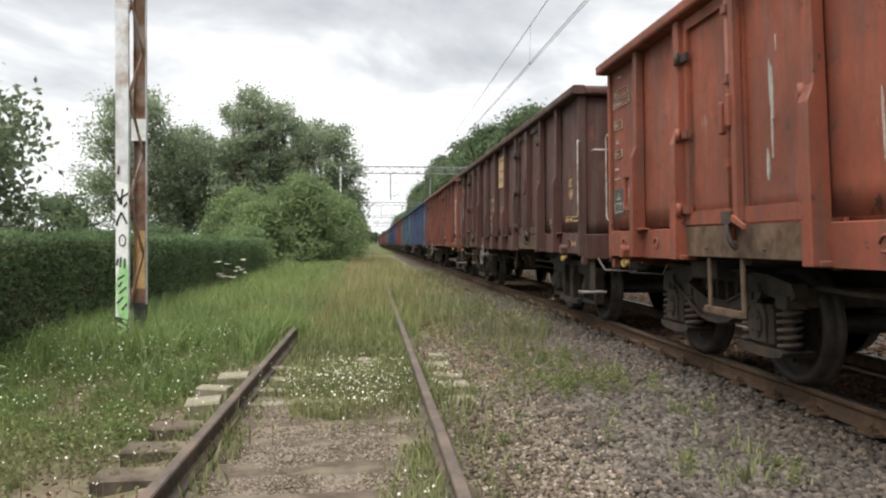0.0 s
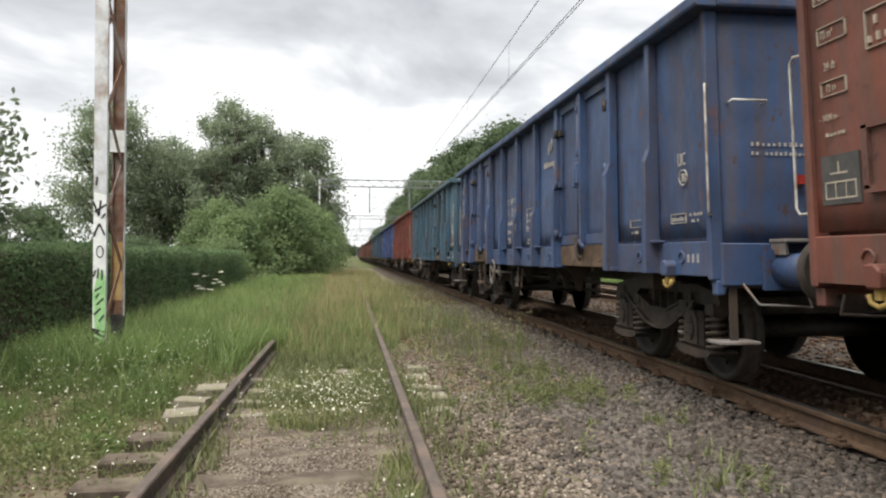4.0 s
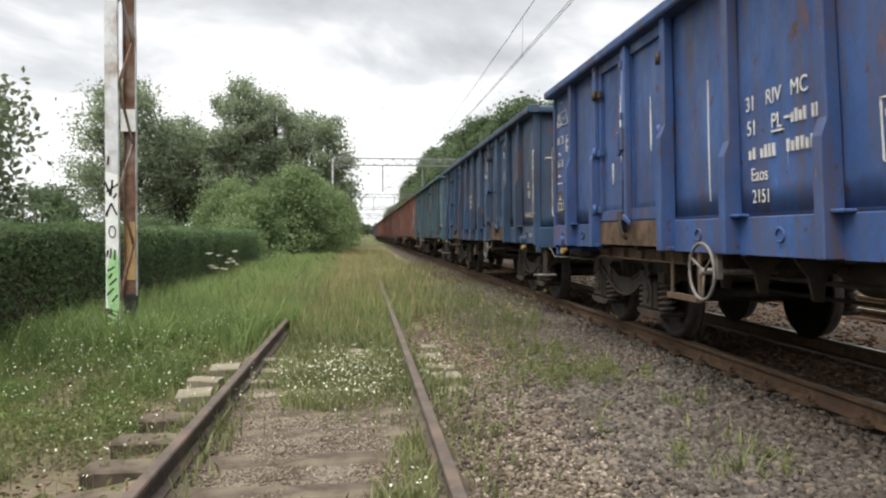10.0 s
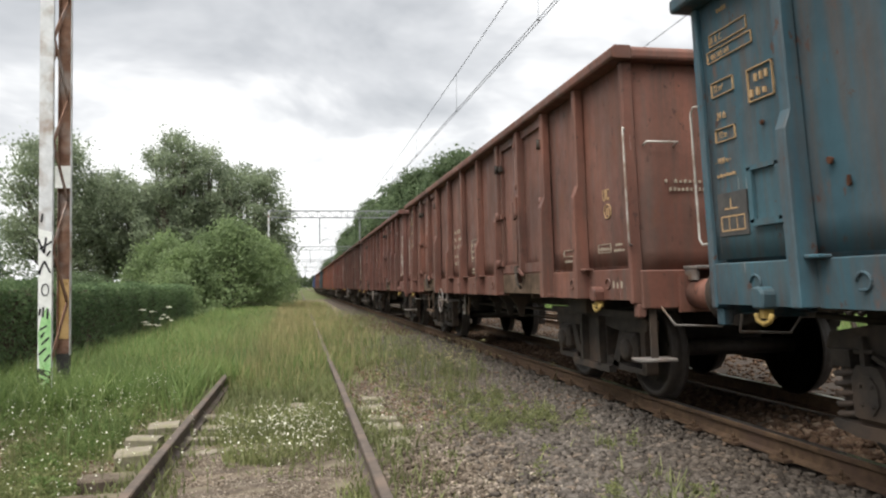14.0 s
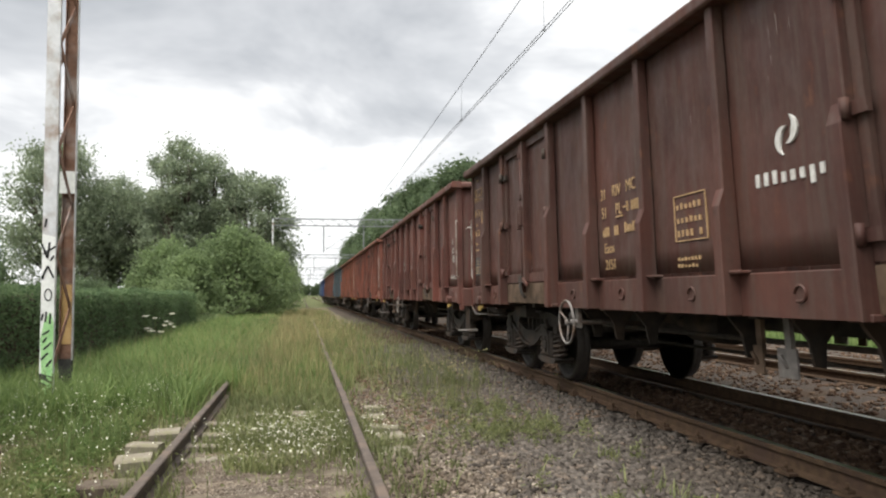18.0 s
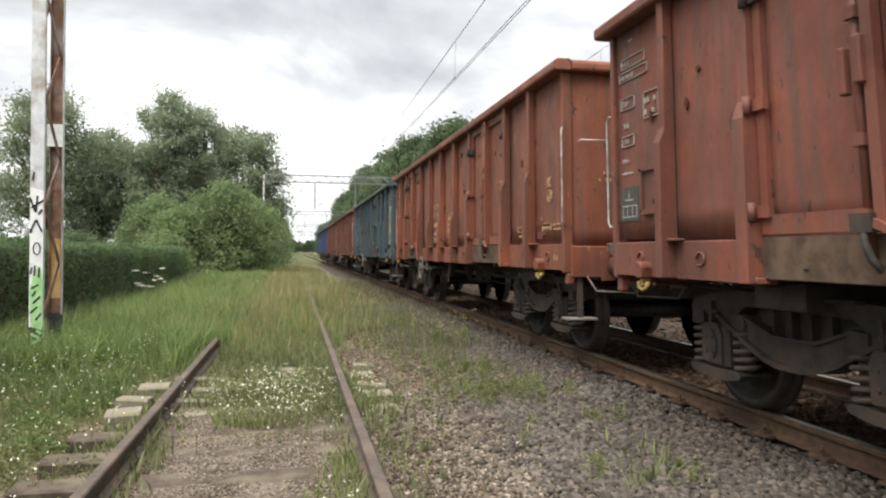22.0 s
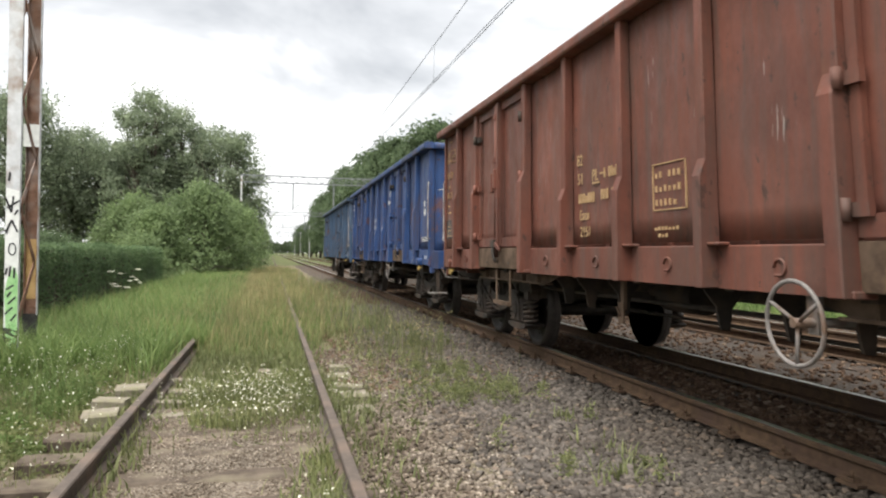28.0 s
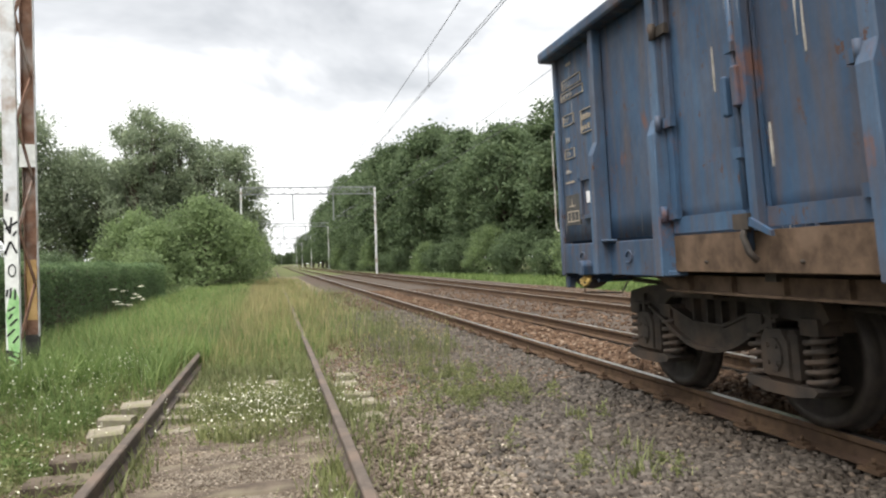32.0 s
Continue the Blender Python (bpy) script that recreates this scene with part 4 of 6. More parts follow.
        handrail(w, [(-sx * 1.40, e * (HALF - 0.02), 2.36), (-sx * 1.41, e * (HALF + 0.11), 2.37), (-sx * 1.42, e * (HALF + 0.13), 2.33), (-sx * 1.42, e * (HALF + 0.13), 1.44), (-sx * 1.41, e * (HALF + 0.11), 1.40), (-sx * 1.40, e * (HALF - 0.02), 1.41)])
    for y in (-4.5, 4.5):
        (bogie_cast if cast else bogie_sprung)(w, y)
    return w


def brake_gear(w, stirrup, wheel, plates, ladder=False):
    """Foot stirrup, brake handwheel and change-over plates, which sit at other places from wagon to wagon; the far side has them turned about."""
    for s in (-1, 1) if stirrup else ():
        bm = B()
        y0, y1 = (stirrup - 0.27) * -s, (stirrup + 0.27) * -s
        a, b = sorted((y0, y1))
        for y in (a, b):
            box(bm, *sorted((1.405 * s, 1.418 * s)), y - 0.024, y + 0.024, 0.60, 1.06)
        for z in (0.60, 0.82) if ladder else (0.60,):
            box(bm, *sorted((1.419 * s, 1.455 * s)), a - 0.024, b + 0.024, z, z + 0.048)
        part("foot_stirrup", bm, RAIL_RUST if ladder else RUST_BEAM, w, "flat rusty bars")
    for s in (-1, 1):
        bm = B()
        yc = wheel * -s
        ring = [(1.51 * s, yc + 0.215 * math.cos(k * math.tau / 26), 0.86 + 0.215 * math.sin(k * math.tau / 26)) for k in range(27)]
        tube(bm, ring, 0.0125, 8, False)
        for k in range(3):
            a = 0.5 + k * math.tau / 3
            tube(bm, [(1.49 * s, yc, 0.86), (1.51 * s, yc + 0.21 * math.cos(a), 0.86 + 0.21 * math.sin(a))], 0.011, 6)
        tube(bm, [(1.52 * s, yc, 0.86), (0.9 * s, yc, 0.86)], 0.026, 8)
        box(bm, *sorted((1.36 * s, 1.40 * s)), yc - 0.04, yc + 0.04, 0.80, 1.10)
        part("brake_wheel", bm, HANDLE, w, "grey spoked brake handwheel")
        for yy, m, wide in zip(plates, (RUST_BEAM, HANDLE, BLACK_IRON), (0.05, 0.095, 0.05)):
            bm = B()
            box(bm, *sorted((1.16 * s, 1.19 * s)), -s * yy - 0.03, -s * yy + 0.03, 0.74, 1.1)
            box(bm, *sorted((1.19 * s, 1.205 * s)), -s * yy - wide, -s * yy + wide, 0.62, 0.80)
            tube(bm, [(1.205 * s, -s * yy, 0.68), (1.23 * s, -s * yy + 0.03, 0.76)], 0.012, 6)
            part("change_over_plate", bm, m, w)


# lettering and marks of the near side: runs towards the train's head
SIDE_TURN = Matrix(((0, 0, -1, 0), (-1, 0, 0, 0), (0, 1, 0, 0), (0, 0, 0, 1)))


def words(w, text, y, z, size, m, x=-1.4095, narrow=1.0):
    c = bpy.data.curves.new("lettering", "FONT")
    c.body, c.size, c.extrude = text, size, 0.0015
    c.materials.append(m)
    ob = new("lettering", c)
    ob.parent = w
    ob.matrix_basis = Matrix.Translation((x, y, z)) @ SIDE_TURN @ Matrix.Diagonal((narrow, 1, 1, 1))
    return ob


def bars(bm, rows, x=-1.4095):
    """Plain bars (y from, y to, z from, z to) on the side."""
    for y0, y1, z0, z1 in rows:
        box(bm, x - 0.0015, x + 0.012, min(y0, y1), max(y0, y1), z0, z1)


def outline(y0, y1, z0, z1, t=0.0065):
    return [(y0, y1, z1 - t, z1), (y0, y1, z0, z0 + t), (y0, y0 - math.copysign(t, y0 - y1), z0, z1), (y1, y1 + math.copysign(t, y0 - y1), z0, z1)]


def dashes(y0, y1, z, h, n, rnd):
    """A word that cannot be read: short bars in a row."""
    out, step = [], (y1 - y0) / n
    for i in range(n):
        if rnd.random() < 0.85:
            out.append((y0 + step * i, y0 + step * (i + 0.36), z, z + h * rnd.choice((0.7, 0.9, 0.95))))
    return out


def marks(w, m, logo=None, plate=None, clear=0.8, seed=0, drop=0.0):
    r = random.Random(seed)
    x = -1.4095
    up = {15: 0.15, 12: -0.07}.get(seed, 0.0)
    ink = B()
    if clear > 0.5:
        for text, y, z in ((("82", 1.03, 2.0),) if seed in (12, 17) else (("31", 1.03, 2.0), ("RIV", 0.76, 2.01), ("MC", 0.46, 2.02))) + (("51", 1.02, 1.83), ("PL", 0.70, 1.84), ("Eaos", 0.98, 1.51), ("2151", 0.97, 1.36)):
            words(w, text, y, z + up, 0.145 if z > 1.7 else 0.13, m, narrow=0.92)
        bars(ink, [(0.70, 0.56, 1.815 + up, 1.827 + up), (0.54, 0.48, 1.885 + up, 1.90 + up)] + dashes(0.46, 0.14, 1.85 + up, 0.09, 7, r))
        bars(ink, dashes(1.0, 0.64, 1.66 + up, 0.09, 7, r) + dashes(0.52, 0.2, 1.67 + up, 0.09, 6, r))
    else:
        for z, n, e in ((2.04, 7, 0.36), (1.91, 8, 0.33), (1.78, 9, 0.26), (1.62, 4, 0.66), (1.49, 4, 0.66)):
            bars(ink, dashes(0.95, e, z, 0.075, n, r))
    rows = outline(-0.38, -0.84, 1.52, 1.86, 0.008)
    for k in range(3):
        rows += dashes(-0.42, -0.80, 1.555 + 0.10 * k, 0.05, 6, r)
    bars(ink, rows)
    bars(ink, dashes(-0.4, -0.75, 1.38, 0.028, 7, r) + dashes(-0.4, -0.7, 1.33, 0.028, 6, r))
    # head end: class letters and the round mark
    lift = 0.16 if seed == 18 else 0.0
    if seed in (2, 12):
        words(w, "SI", -5.84, 2.06, 0.13, m, narrow=0.75)
    words(w, "UIC", -5.82, 1.89 + lift, 0.15, m, narrow=0.62)
    bm = B()
    tube(bm, [(x, -5.92 + 0.075 * math.cos(k * math.tau / 20), 1.79 + lift + 0.062 * math.sin(k * math.tau / 20)) for k in range(21)], 0.006, 4, False)
    for dy in (-0.028, 0.012):
        box(bm, x - 0.002, x + 0.012, -5.92 + dy, -5.92 + dy + 0.016, 1.755 + lift, 1.825 + lift)
    part("round_mark", bm, m, w)
    bars(ink, outline(-5.66, -5.95, 1.42, 1.50) + dashes(-5.69, -5.92, 1.44, 0.035, 6, r) + dashes(-6.02, -6.25, 1.42, 0.025, 7, r) + dashes(-6.02, -6.25, 1.47, 0.025, 6, r))
    bars(ink, outline(-4.72, -5.02, 1.42, 1.49) + dashes(-4.76, -4.98, 1.36, 0.03, 6, r))
    bars(ink, dashes(-6.0, -6.25, 1.10, 0.07, 3, r), -1.426)
    # tail end: the frame of data, the dark brake field, the label holder
    for text, y, z, size in (("A  B  C", 6.22, 2.735, 0.062), ("S  48.0  58.0  64.0", 6.27, 2.628, 0.05), ("72 m\u00b3", 6.23, 2.40, 0.07), ("24 dt", 6.21, 2.21, 0.07), ("12 m", 6.20, 2.085, 0.062), ("- 14.04 m -", 6.27, 1.92, 0.055)):
        words(w, text, y, z, size, m, narrow=0.72)
    rows = outline(6.24, 5.80, 2.715, 2.80, 0.005) + outline(6.28, 5.76, 2.61, 2.69, 0.005)
    rows += outline(6.26, 6.00, 2.37, 2.47, 0.005) + outline(6.25, 6.02, 2.06, 2.15, 0.005) + dashes(6.12, 6.0, 2.92, 0.03, 4, r) + dashes(6.26, 6.04, 1.83, 0.022, 6, r)
    if r.random() < 0.7:
        rows += outline(5.84, 5.58, 2.24, 2.45, 0.006) + dashes(5.82, 5.6, 2.36, 0.05, 4, r) + dashes(5.82, 5.62, 2.27, 0.05, 3, r)
    bars(ink, rows)
    bm = B()
    box(bm, x - 0.001, x + 0.012, 5.95, 6.28, 1.44, 1.72)
    part("dark_field", bm, DARK_PANEL, w)
    bars(ink, outline(6.25, 5.98, 1.47, 1.57, 0.009) + [(6.16, 6.155, 1.48, 1.56), (6.07, 6.065, 1.48, 1.56), (6.2, 6.05, 1.61, 1.62), (6.13, 6.12, 1.62, 1.68)], x - 0.002)
    bm = B()
    for y0, y1, z0, z1 in ((5.56, 5.60, 1.50, 1.84), (5.84, 5.88, 1.50, 1.84), (5.56, 5.88, 1.48, 1.52), (5.56, 5.88, 1.82, 1.85)):
        box(bm, x - 0.03, x + 0.01, y0, y1, z0, z1)
    box(bm, x - 0.004, x + 0.01, 5.58, 5.86, 1.5, 1.83)
    holder = part("label_holder", bm, PAINT, w)
    if seed in (0, 7, 12, 18, 19):
        bm = B()
        tall = 0.2 if seed in (7, 18) else 0.1
        box(bm, x - 0.008, x - 0.004, 5.67, 5.78, 1.62, 1.62 + tall)
        part("paper_label", bm, PAPER, holder, "white waybill")
    # head wall: three lines that cannot be read
    bm = ink
    for z, e in ((1.92, 0.62), (1.99, 0.55)):
        for y0, y1, z0, z1 in dashes(1.08, e, z, 0.032, 12, r):
            box(bm, -min(y0, y1) - abs(y1 - y0), -min(y0, y1), -HALF - 0.012, -HALF + 0.02, z0, z1)
    if seed in (2, 5, 13, 18):
        t = B()
        prism(t, [(-0.93, 2.70), (-0.75, 2.70), (-0.84, 2.86)], 1, -HALF - 0.036, -HALF - 0.02)
        part("warning_sign", t, YELLOW, w, "small yellow warning triangle")
        t = B()
        prism(t, [(-0.85, 2.80), (-0.865, 2.755), (-0.84, 2.76), (-0.85, 2.715), (-0.815, 2.775), (-0.838, 2.772), (-0.825, 2.80)], 1, -HALF - 0.038, -HALF - 0.03)
        part("flash_mark", t, DARK_PANEL, w)
    tagged(part("marking", ink, m if clear > 0.5 or m is WHITE_PAINT else MARK_FAINT, w), kind="stuff")
    if logo:
        bm = B()
        for a0, a1, rad, cy, cz in ((-1.3, 1.9, 0.085, -1.76, 2.60 - drop), (1.85, 5.05, 0.085, -1.80, 2.66 - drop)):
            pts = [(a0 + (a1 - a0) * k / 10, 1 - 0.62 * math.sin(math.pi * k / 10)) for k in range(11)]
            outer = [(cy + rad * math.cos(a), cz + rad * math.sin(a)) for a, f in pts]
            inner = [(cy + f * rad * math.cos(a), cz + f * rad * math.sin(a)) for a, f in pts[9:0:-1]]
            prism(bm, outer + inner, 0, x - 0.002, x + 0.012)
        part("emblem", bm, logo, w, "two curved strokes of an emblem")
        rows = []
        for k in range(8):
            y = -1.45 - 0.085 * k
            rows.append((y, y - 0.036, (2.36 if k != 6 else 2.32) - drop, (2.44 if k < 3 else 2.42) - drop))
        bm = B()
        bars(bm, rows)
        tagged(part("wordmark", bm, logo, w), kind="stuff")
    if plate:
        bm = B()
        box(bm, x - 0.006, x + 0.012, -1.02, -0.15, 2.27, 2.90)
        part("yellow_plate", bm, plate, w, "ochre owner's plate")
        bm = B()
        bars(bm, dashes(-0.2, -0.95, 2.38, 0.1, 7, r) + outline(-0.3, -0.85, 2.58, 2.83, 0.03), x - 0.006)
        part("plate_print", bm, DARK_PANEL, w)
    return w


def daub(w, name, m, y, z, ry, rz, seed, label="", x=-1.4095):
    """A thin patch of paint with a ragged rim."""
    r = random.Random(seed)
    bm = B()
    n = 14
    pts = [(y + ry * math.cos(i * math.tau / n) * r.uniform(0.7, 1.15), z + rz * math.sin(i * math.tau / n) * r.uniform(0.7, 1.15)) for i in range(n)]
    prism(bm, pts, 0, x - 0.001, x + 0.014)
    part(name, bm, m, w, label)


def primer(w, k):
    """Touched-up spots and scrapes that single wagons carry."""
    if k == 11:
        daub(w, "primer_patch", ORANGE, -5.10, 1.66, 0.23, 0.12, 8, "orange primer patch")
        daub(w, "primer_patch", ORANGE, -5.16, 1.53, 0.11, 0.12, 9)
    if k == 1:
        daub(w, "primer_patch", ORANGE, -3.75, 1.95, 0.10, 0.16, 5, "orange primer patch")
    if k == 6:
        for y, z, ry, rz in ((3.62, 2.3, 0.035, 0.42), (3.60, 1.62, 0.02, 0.2), (3.55, 1.36, 0.10, 0.022), (3.9, 1.8, 0.012, 0.12), (2.8, 2.2, 0.014, 0.3)):
            daub(w, "scrape", WHITE_PAINT, y, z, ry, rz, int(z * 10), "pale scraped paint", -1.4195)
    if k in (3, 4, 19):
        for y, z, rz in ((3.7, 2.3, 0.16), (2.9, 2.5, 0.2), (3.2, 1.75, 0.14)):
            daub(w, "scrape", MARK_PAINT, y, z, 0.006, rz, int(z * 10), "pale scratch", -1.4195)
    r = random.Random(40 + k)
    if k in (0, 7, 19):
        for i in range(16):
            y = r.choice((-3.8, -3.7, -3.1, -2.95, 1.7, 0.5, -0.6, 2.9, 3.8, 5.6)) + r.uniform(-0.1, 0.1)
            daub(w, "scrape", MARK_PAINT, y, r.uniform(1.6, 2.8), r.uniform(0.005, 0.014), r.uniform(0.06, 0.22), i, "pale scrape", -1.4205 if 2.4 < abs(y) < 4.3 else -1.4105)
    if k == 6:
        for y, z, rz in ((1.62, 1.9, 0.5), (0.12, 2.2, 0.55), (1.22, 2.0, 0.25)):
            daub(w, "scrape", WHITE_PAINT, y, z, 0.009, rz, int(z * 10), "pale scraped paint", -1.4105)
    if k in (8, 14, 15, 13, 5):
        for i in range(34):
            daub(w, "rust_chip", CHIP, r.uniform(-6.1, 5.9), r.uniform(1.5, 2.9), r.uniform(0.008, 0.03), r.uniform(0.015, 0.06), i, "", -1.4205)
    if k == 14:
        for y, z, ry, rz in ((3.75, 2.25, 0.16, 0.12), (3.75, 1.95, 0.13, 0.1), (2.9, 2.05, 0.10, 0.14), (-5.55, 1.52, 0.16, 0.05), (-5.6, 1.38, 0.16, 0.05)):
            daub(w, "primer_patch", OLD_PRIMER, y, z, ry, rz, int(z * 10), "dark red touched-up patch", -1.4195 if y > 0 else -1.4105)
    if k == 4:
        bm = B()
        prism(bm, [(4.19, 1.44), (3.50, 1.44), (3.49, 1.66), (3.62, 1.70), (3.80, 1.66), (3.98, 1.69), (4.19, 1.65)], 0, -1.4195, -1.404)
        part("fresh_patch", bm, FRESH_BLUE, w, "freshly painted blue patch")
        box_bm = B()
        box(box_bm, -1.412, -1.40, -5.98, -5.84, 1.56, 1.66)
        part("red_patch", box_bm, RED_LAMP, w, "small red painted square")
    if k == 8:
        for i in range(9):
            t = B()
            x = -1.15 + 0.055 * i + r.uniform(-0.02, 0.02)
            z0, z1 = r.uniform(1.3, 1.7), r.uniform(1.9, 2.5)
            prism(t, [(x, z0), (x + 0.012, z0 + 0.05), (x + 0.015, z1), (x - 0.004, z1 + 0.04), (x - 0.008, z0 + 0.3)], 1, -HALF - 0.034, -HALF - 0.02)
            part("white_run", t, MARK_PAINT, w, "white run of paint")


def low_girder(w):
    """A shallow ribbed girder hung below each door."""
    for s in (-1, 1):
        for c in (-1, 1):
            bm = B()
            prism(bm, [(1.75 * c, 1.0), (4.95 * c, 1.0), (4.62 * c, 0.90), (2.12 * c, 0.90)], 0, *sorted((1.27 * s, 1.285 * s)))
            prism(bm, [(2.10 * c, 0.90), (4.64 * c, 0.90), (4.64 * c, 0.882), (2.10 * c, 0.882)], 0, *sorted((1.24 * s, 1.33 * s)))
            for y in (2.35, 2.85, 3.35, 3.85, 4.35):
                box(bm, *sorted((1.285 * s, 1.325 * s)), c * y - 0.01, c * y + 0.01, 0.90, 0.999)
            part("low_girder", bm, RUST_BEAM, w, "rusty ribbed girder")


BASE = wagon(False, 1.0)
BASE_CAST = wagon(True, 21.0)
# colour, bogies, marks: paint, clear writing, logo, plate; what to say of it
FLEET = [
    ((0.27, 0.070, 0.036), 0, MARK_PAINT, 0.2, None, None, "orange-red open goods wagon with scraped paint"),
    ((0.080, 0.031, 0.025), 1, MARK_YELLOW, 0.9, None, MARK_YELLOW, "dark brown open goods wagon with an ochre plate"),
    ((0.175, 0.056, 0.036), 0, MARK_FAINT, 0.9, None, None, "red-brown open goods wagon, dusty and dented"),
    ((0.045, 0.085, 0.185), 0, MARK_PAINT, 0.9, MARK_PAINT, None, "blue open goods wagon with white marks"),
    ((0.045, 0.108, 0.152), 0, MARK_PAINT, 0.9, MARK_PAINT, None, "teal-blue open goods wagon with faded doors"),
    ((0.195, 0.047, 0.032), 0, MARK_YELLOW, 0.9, None, None, "red open goods wagon with ochre marks"),
    ((0.036, 0.090, 0.255), 0, WHITE_PAINT, 0.9, WHITE_PAINT, None, "bright blue open goods wagon with white marks"),
    ((0.026, 0.068, 0.138), 0, MARK_PAINT, 0.2, MARK_PAINT, None, "dark blue open goods wagon with rust spots"),
    ((0.040, 0.098, 0.126), 0, MARK_YELLOW, 0.9, MARK_YELLOW, None, "teal open goods wagon with rubbed paint"),
    ((0.185, 0.078, 0.055), 1, MARK_YELLOW, 0.2, None, None, "pale red-brown open goods wagon"),
    ((0.150, 0.060, 0.045), 1, MARK_PAINT, 0.2, None, None, "red-brown open goods wagon with old cast bogies"),
    ((0.084, 0.031, 0.022), 0, MARK_YELLOW, 0.9, WHITE_PAINT, None, "dark red-brown open goods wagon with a white emblem"),
    ((0.150, 0.052, 0.038), 0, MARK_PAINT, 0.9, None, None, "rust-red open goods wagon"),
    ((0.215, 0.068, 0.042), 0, MARK_PAINT, 0.9, None, None, "brick-red open goods wagon with small rust spots"),
    ((0.24, 0.074, 0.038), 0, MARK_YELLOW, 0.9, None, None, "faded orange open goods wagon"),
    ((0.062, 0.096, 0.094), 0, MARK_YELLOW, 0.9, MARK_YELLOW, None, "grey-teal open goods wagon, heavily rubbed"),
    ((0.195, 0.070, 0.048), 0, MARK_PAINT, 0.2, None, None, "red-brown open goods wagon with pale handrails"),
    ((0.180, 0.062, 0.040), 0, MARK_YELLOW, 0.9, None, None, "brown-red open goods wagon with ochre marks"),
    ((0.024, 0.071, 0.21), 0, WHITE_PAINT, 0.9, WHITE_PAINT, None, "clean blue open goods wagon with white lettering"),
    ((0.036, 0.080, 0.150), 0, MARK_PAINT, 0.2, MARK_PAINT, None, "dusty blue open goods wagon, last of the train"),
]
# foot stirrup, handwheel and plates, along the wagon
GEAR = {2: (3.66, 1.94, (0.9,)), 5: (3.55, -2.2, (0.8, 1.2)), 10: (None, 1.35, (-0.9,)), 11: (None, 1.8, (-1.0, -1.3)), 12: (3.23, 1.65, (0.3,)), 14: (2.5, 1.96, (0.6,)),
        0: (3.65, -1.9, (0.9, 1.3)), 1: (3.55, 1.62, (-0.9,)), 4: (2.88, 1.95, (0.6,)), 6: (2.1, 1.58, (-1.0, -1.4)), 7: (3.5, -2.2, (1.1, 1.5)), 8: (2.45, 1.9, (-1.5,)),
        13: (2.54, -2.25, (1.37,)), 15: (2.3, 1.75, (-0.9,)), 17: (3.3, -2.0, (0.6,)), 18: (3.5, -2.15, (0.95, 1.25, 1.7)), 19: (None, -1.95, (1.0, 0.6))}
# wagons whose posts kept another coat than their sheets
POST_COLOUR = {15: (0.042, 0.080, 0.098), 8: (0.036, 0.086, 0.112), 4: (0.046, 0.10, 0.142), 19: (0.045, 0.086, 0.148)}
TRAIN = []
for k, (colour, cast, m, clear, logo, plate, label) in enumerate(FLEET):
    w = copy_thing(BASE_CAST if cast else BASE, pose(MAIN_X, 2.2 + 14.04 * k, BODY_Z))
    tagged(w, label, "goods wagon", "wagons of the train")
    marks(w, m, logo, plate, clear, k, 0.58 if k == 11 else 0.0)
    primer(w, k)
    if k in (5, 6, 15, 17, 19):
        low_girder(w)
    brake_gear(w, *GEAR.get(k, (3.55, 1.9, (0.9, 1.25, 1.7))), k in (4, 13))
    grey = sum(colour) / 3
    colour = tuple(0.76 * (0.98 * c + 0.02 * grey) for c in colour)
    for o in (w, *w.children_recursive):
        o.color = (*(POST_COLOUR.get(k, colour) if "post" in o.name else colour), (k * 0.37) % 1.0)
    TRAIN.append(w)
for b in (BASE, BASE_CAST):
    for o in (*b.children_recursive, b):
        bpy.data.objects.remove(o)


# ---- overhead line: lattice portals, wires ----
def beam(bm, p, q, r=0.02):
    tube(bm, [p, q], r, 4)


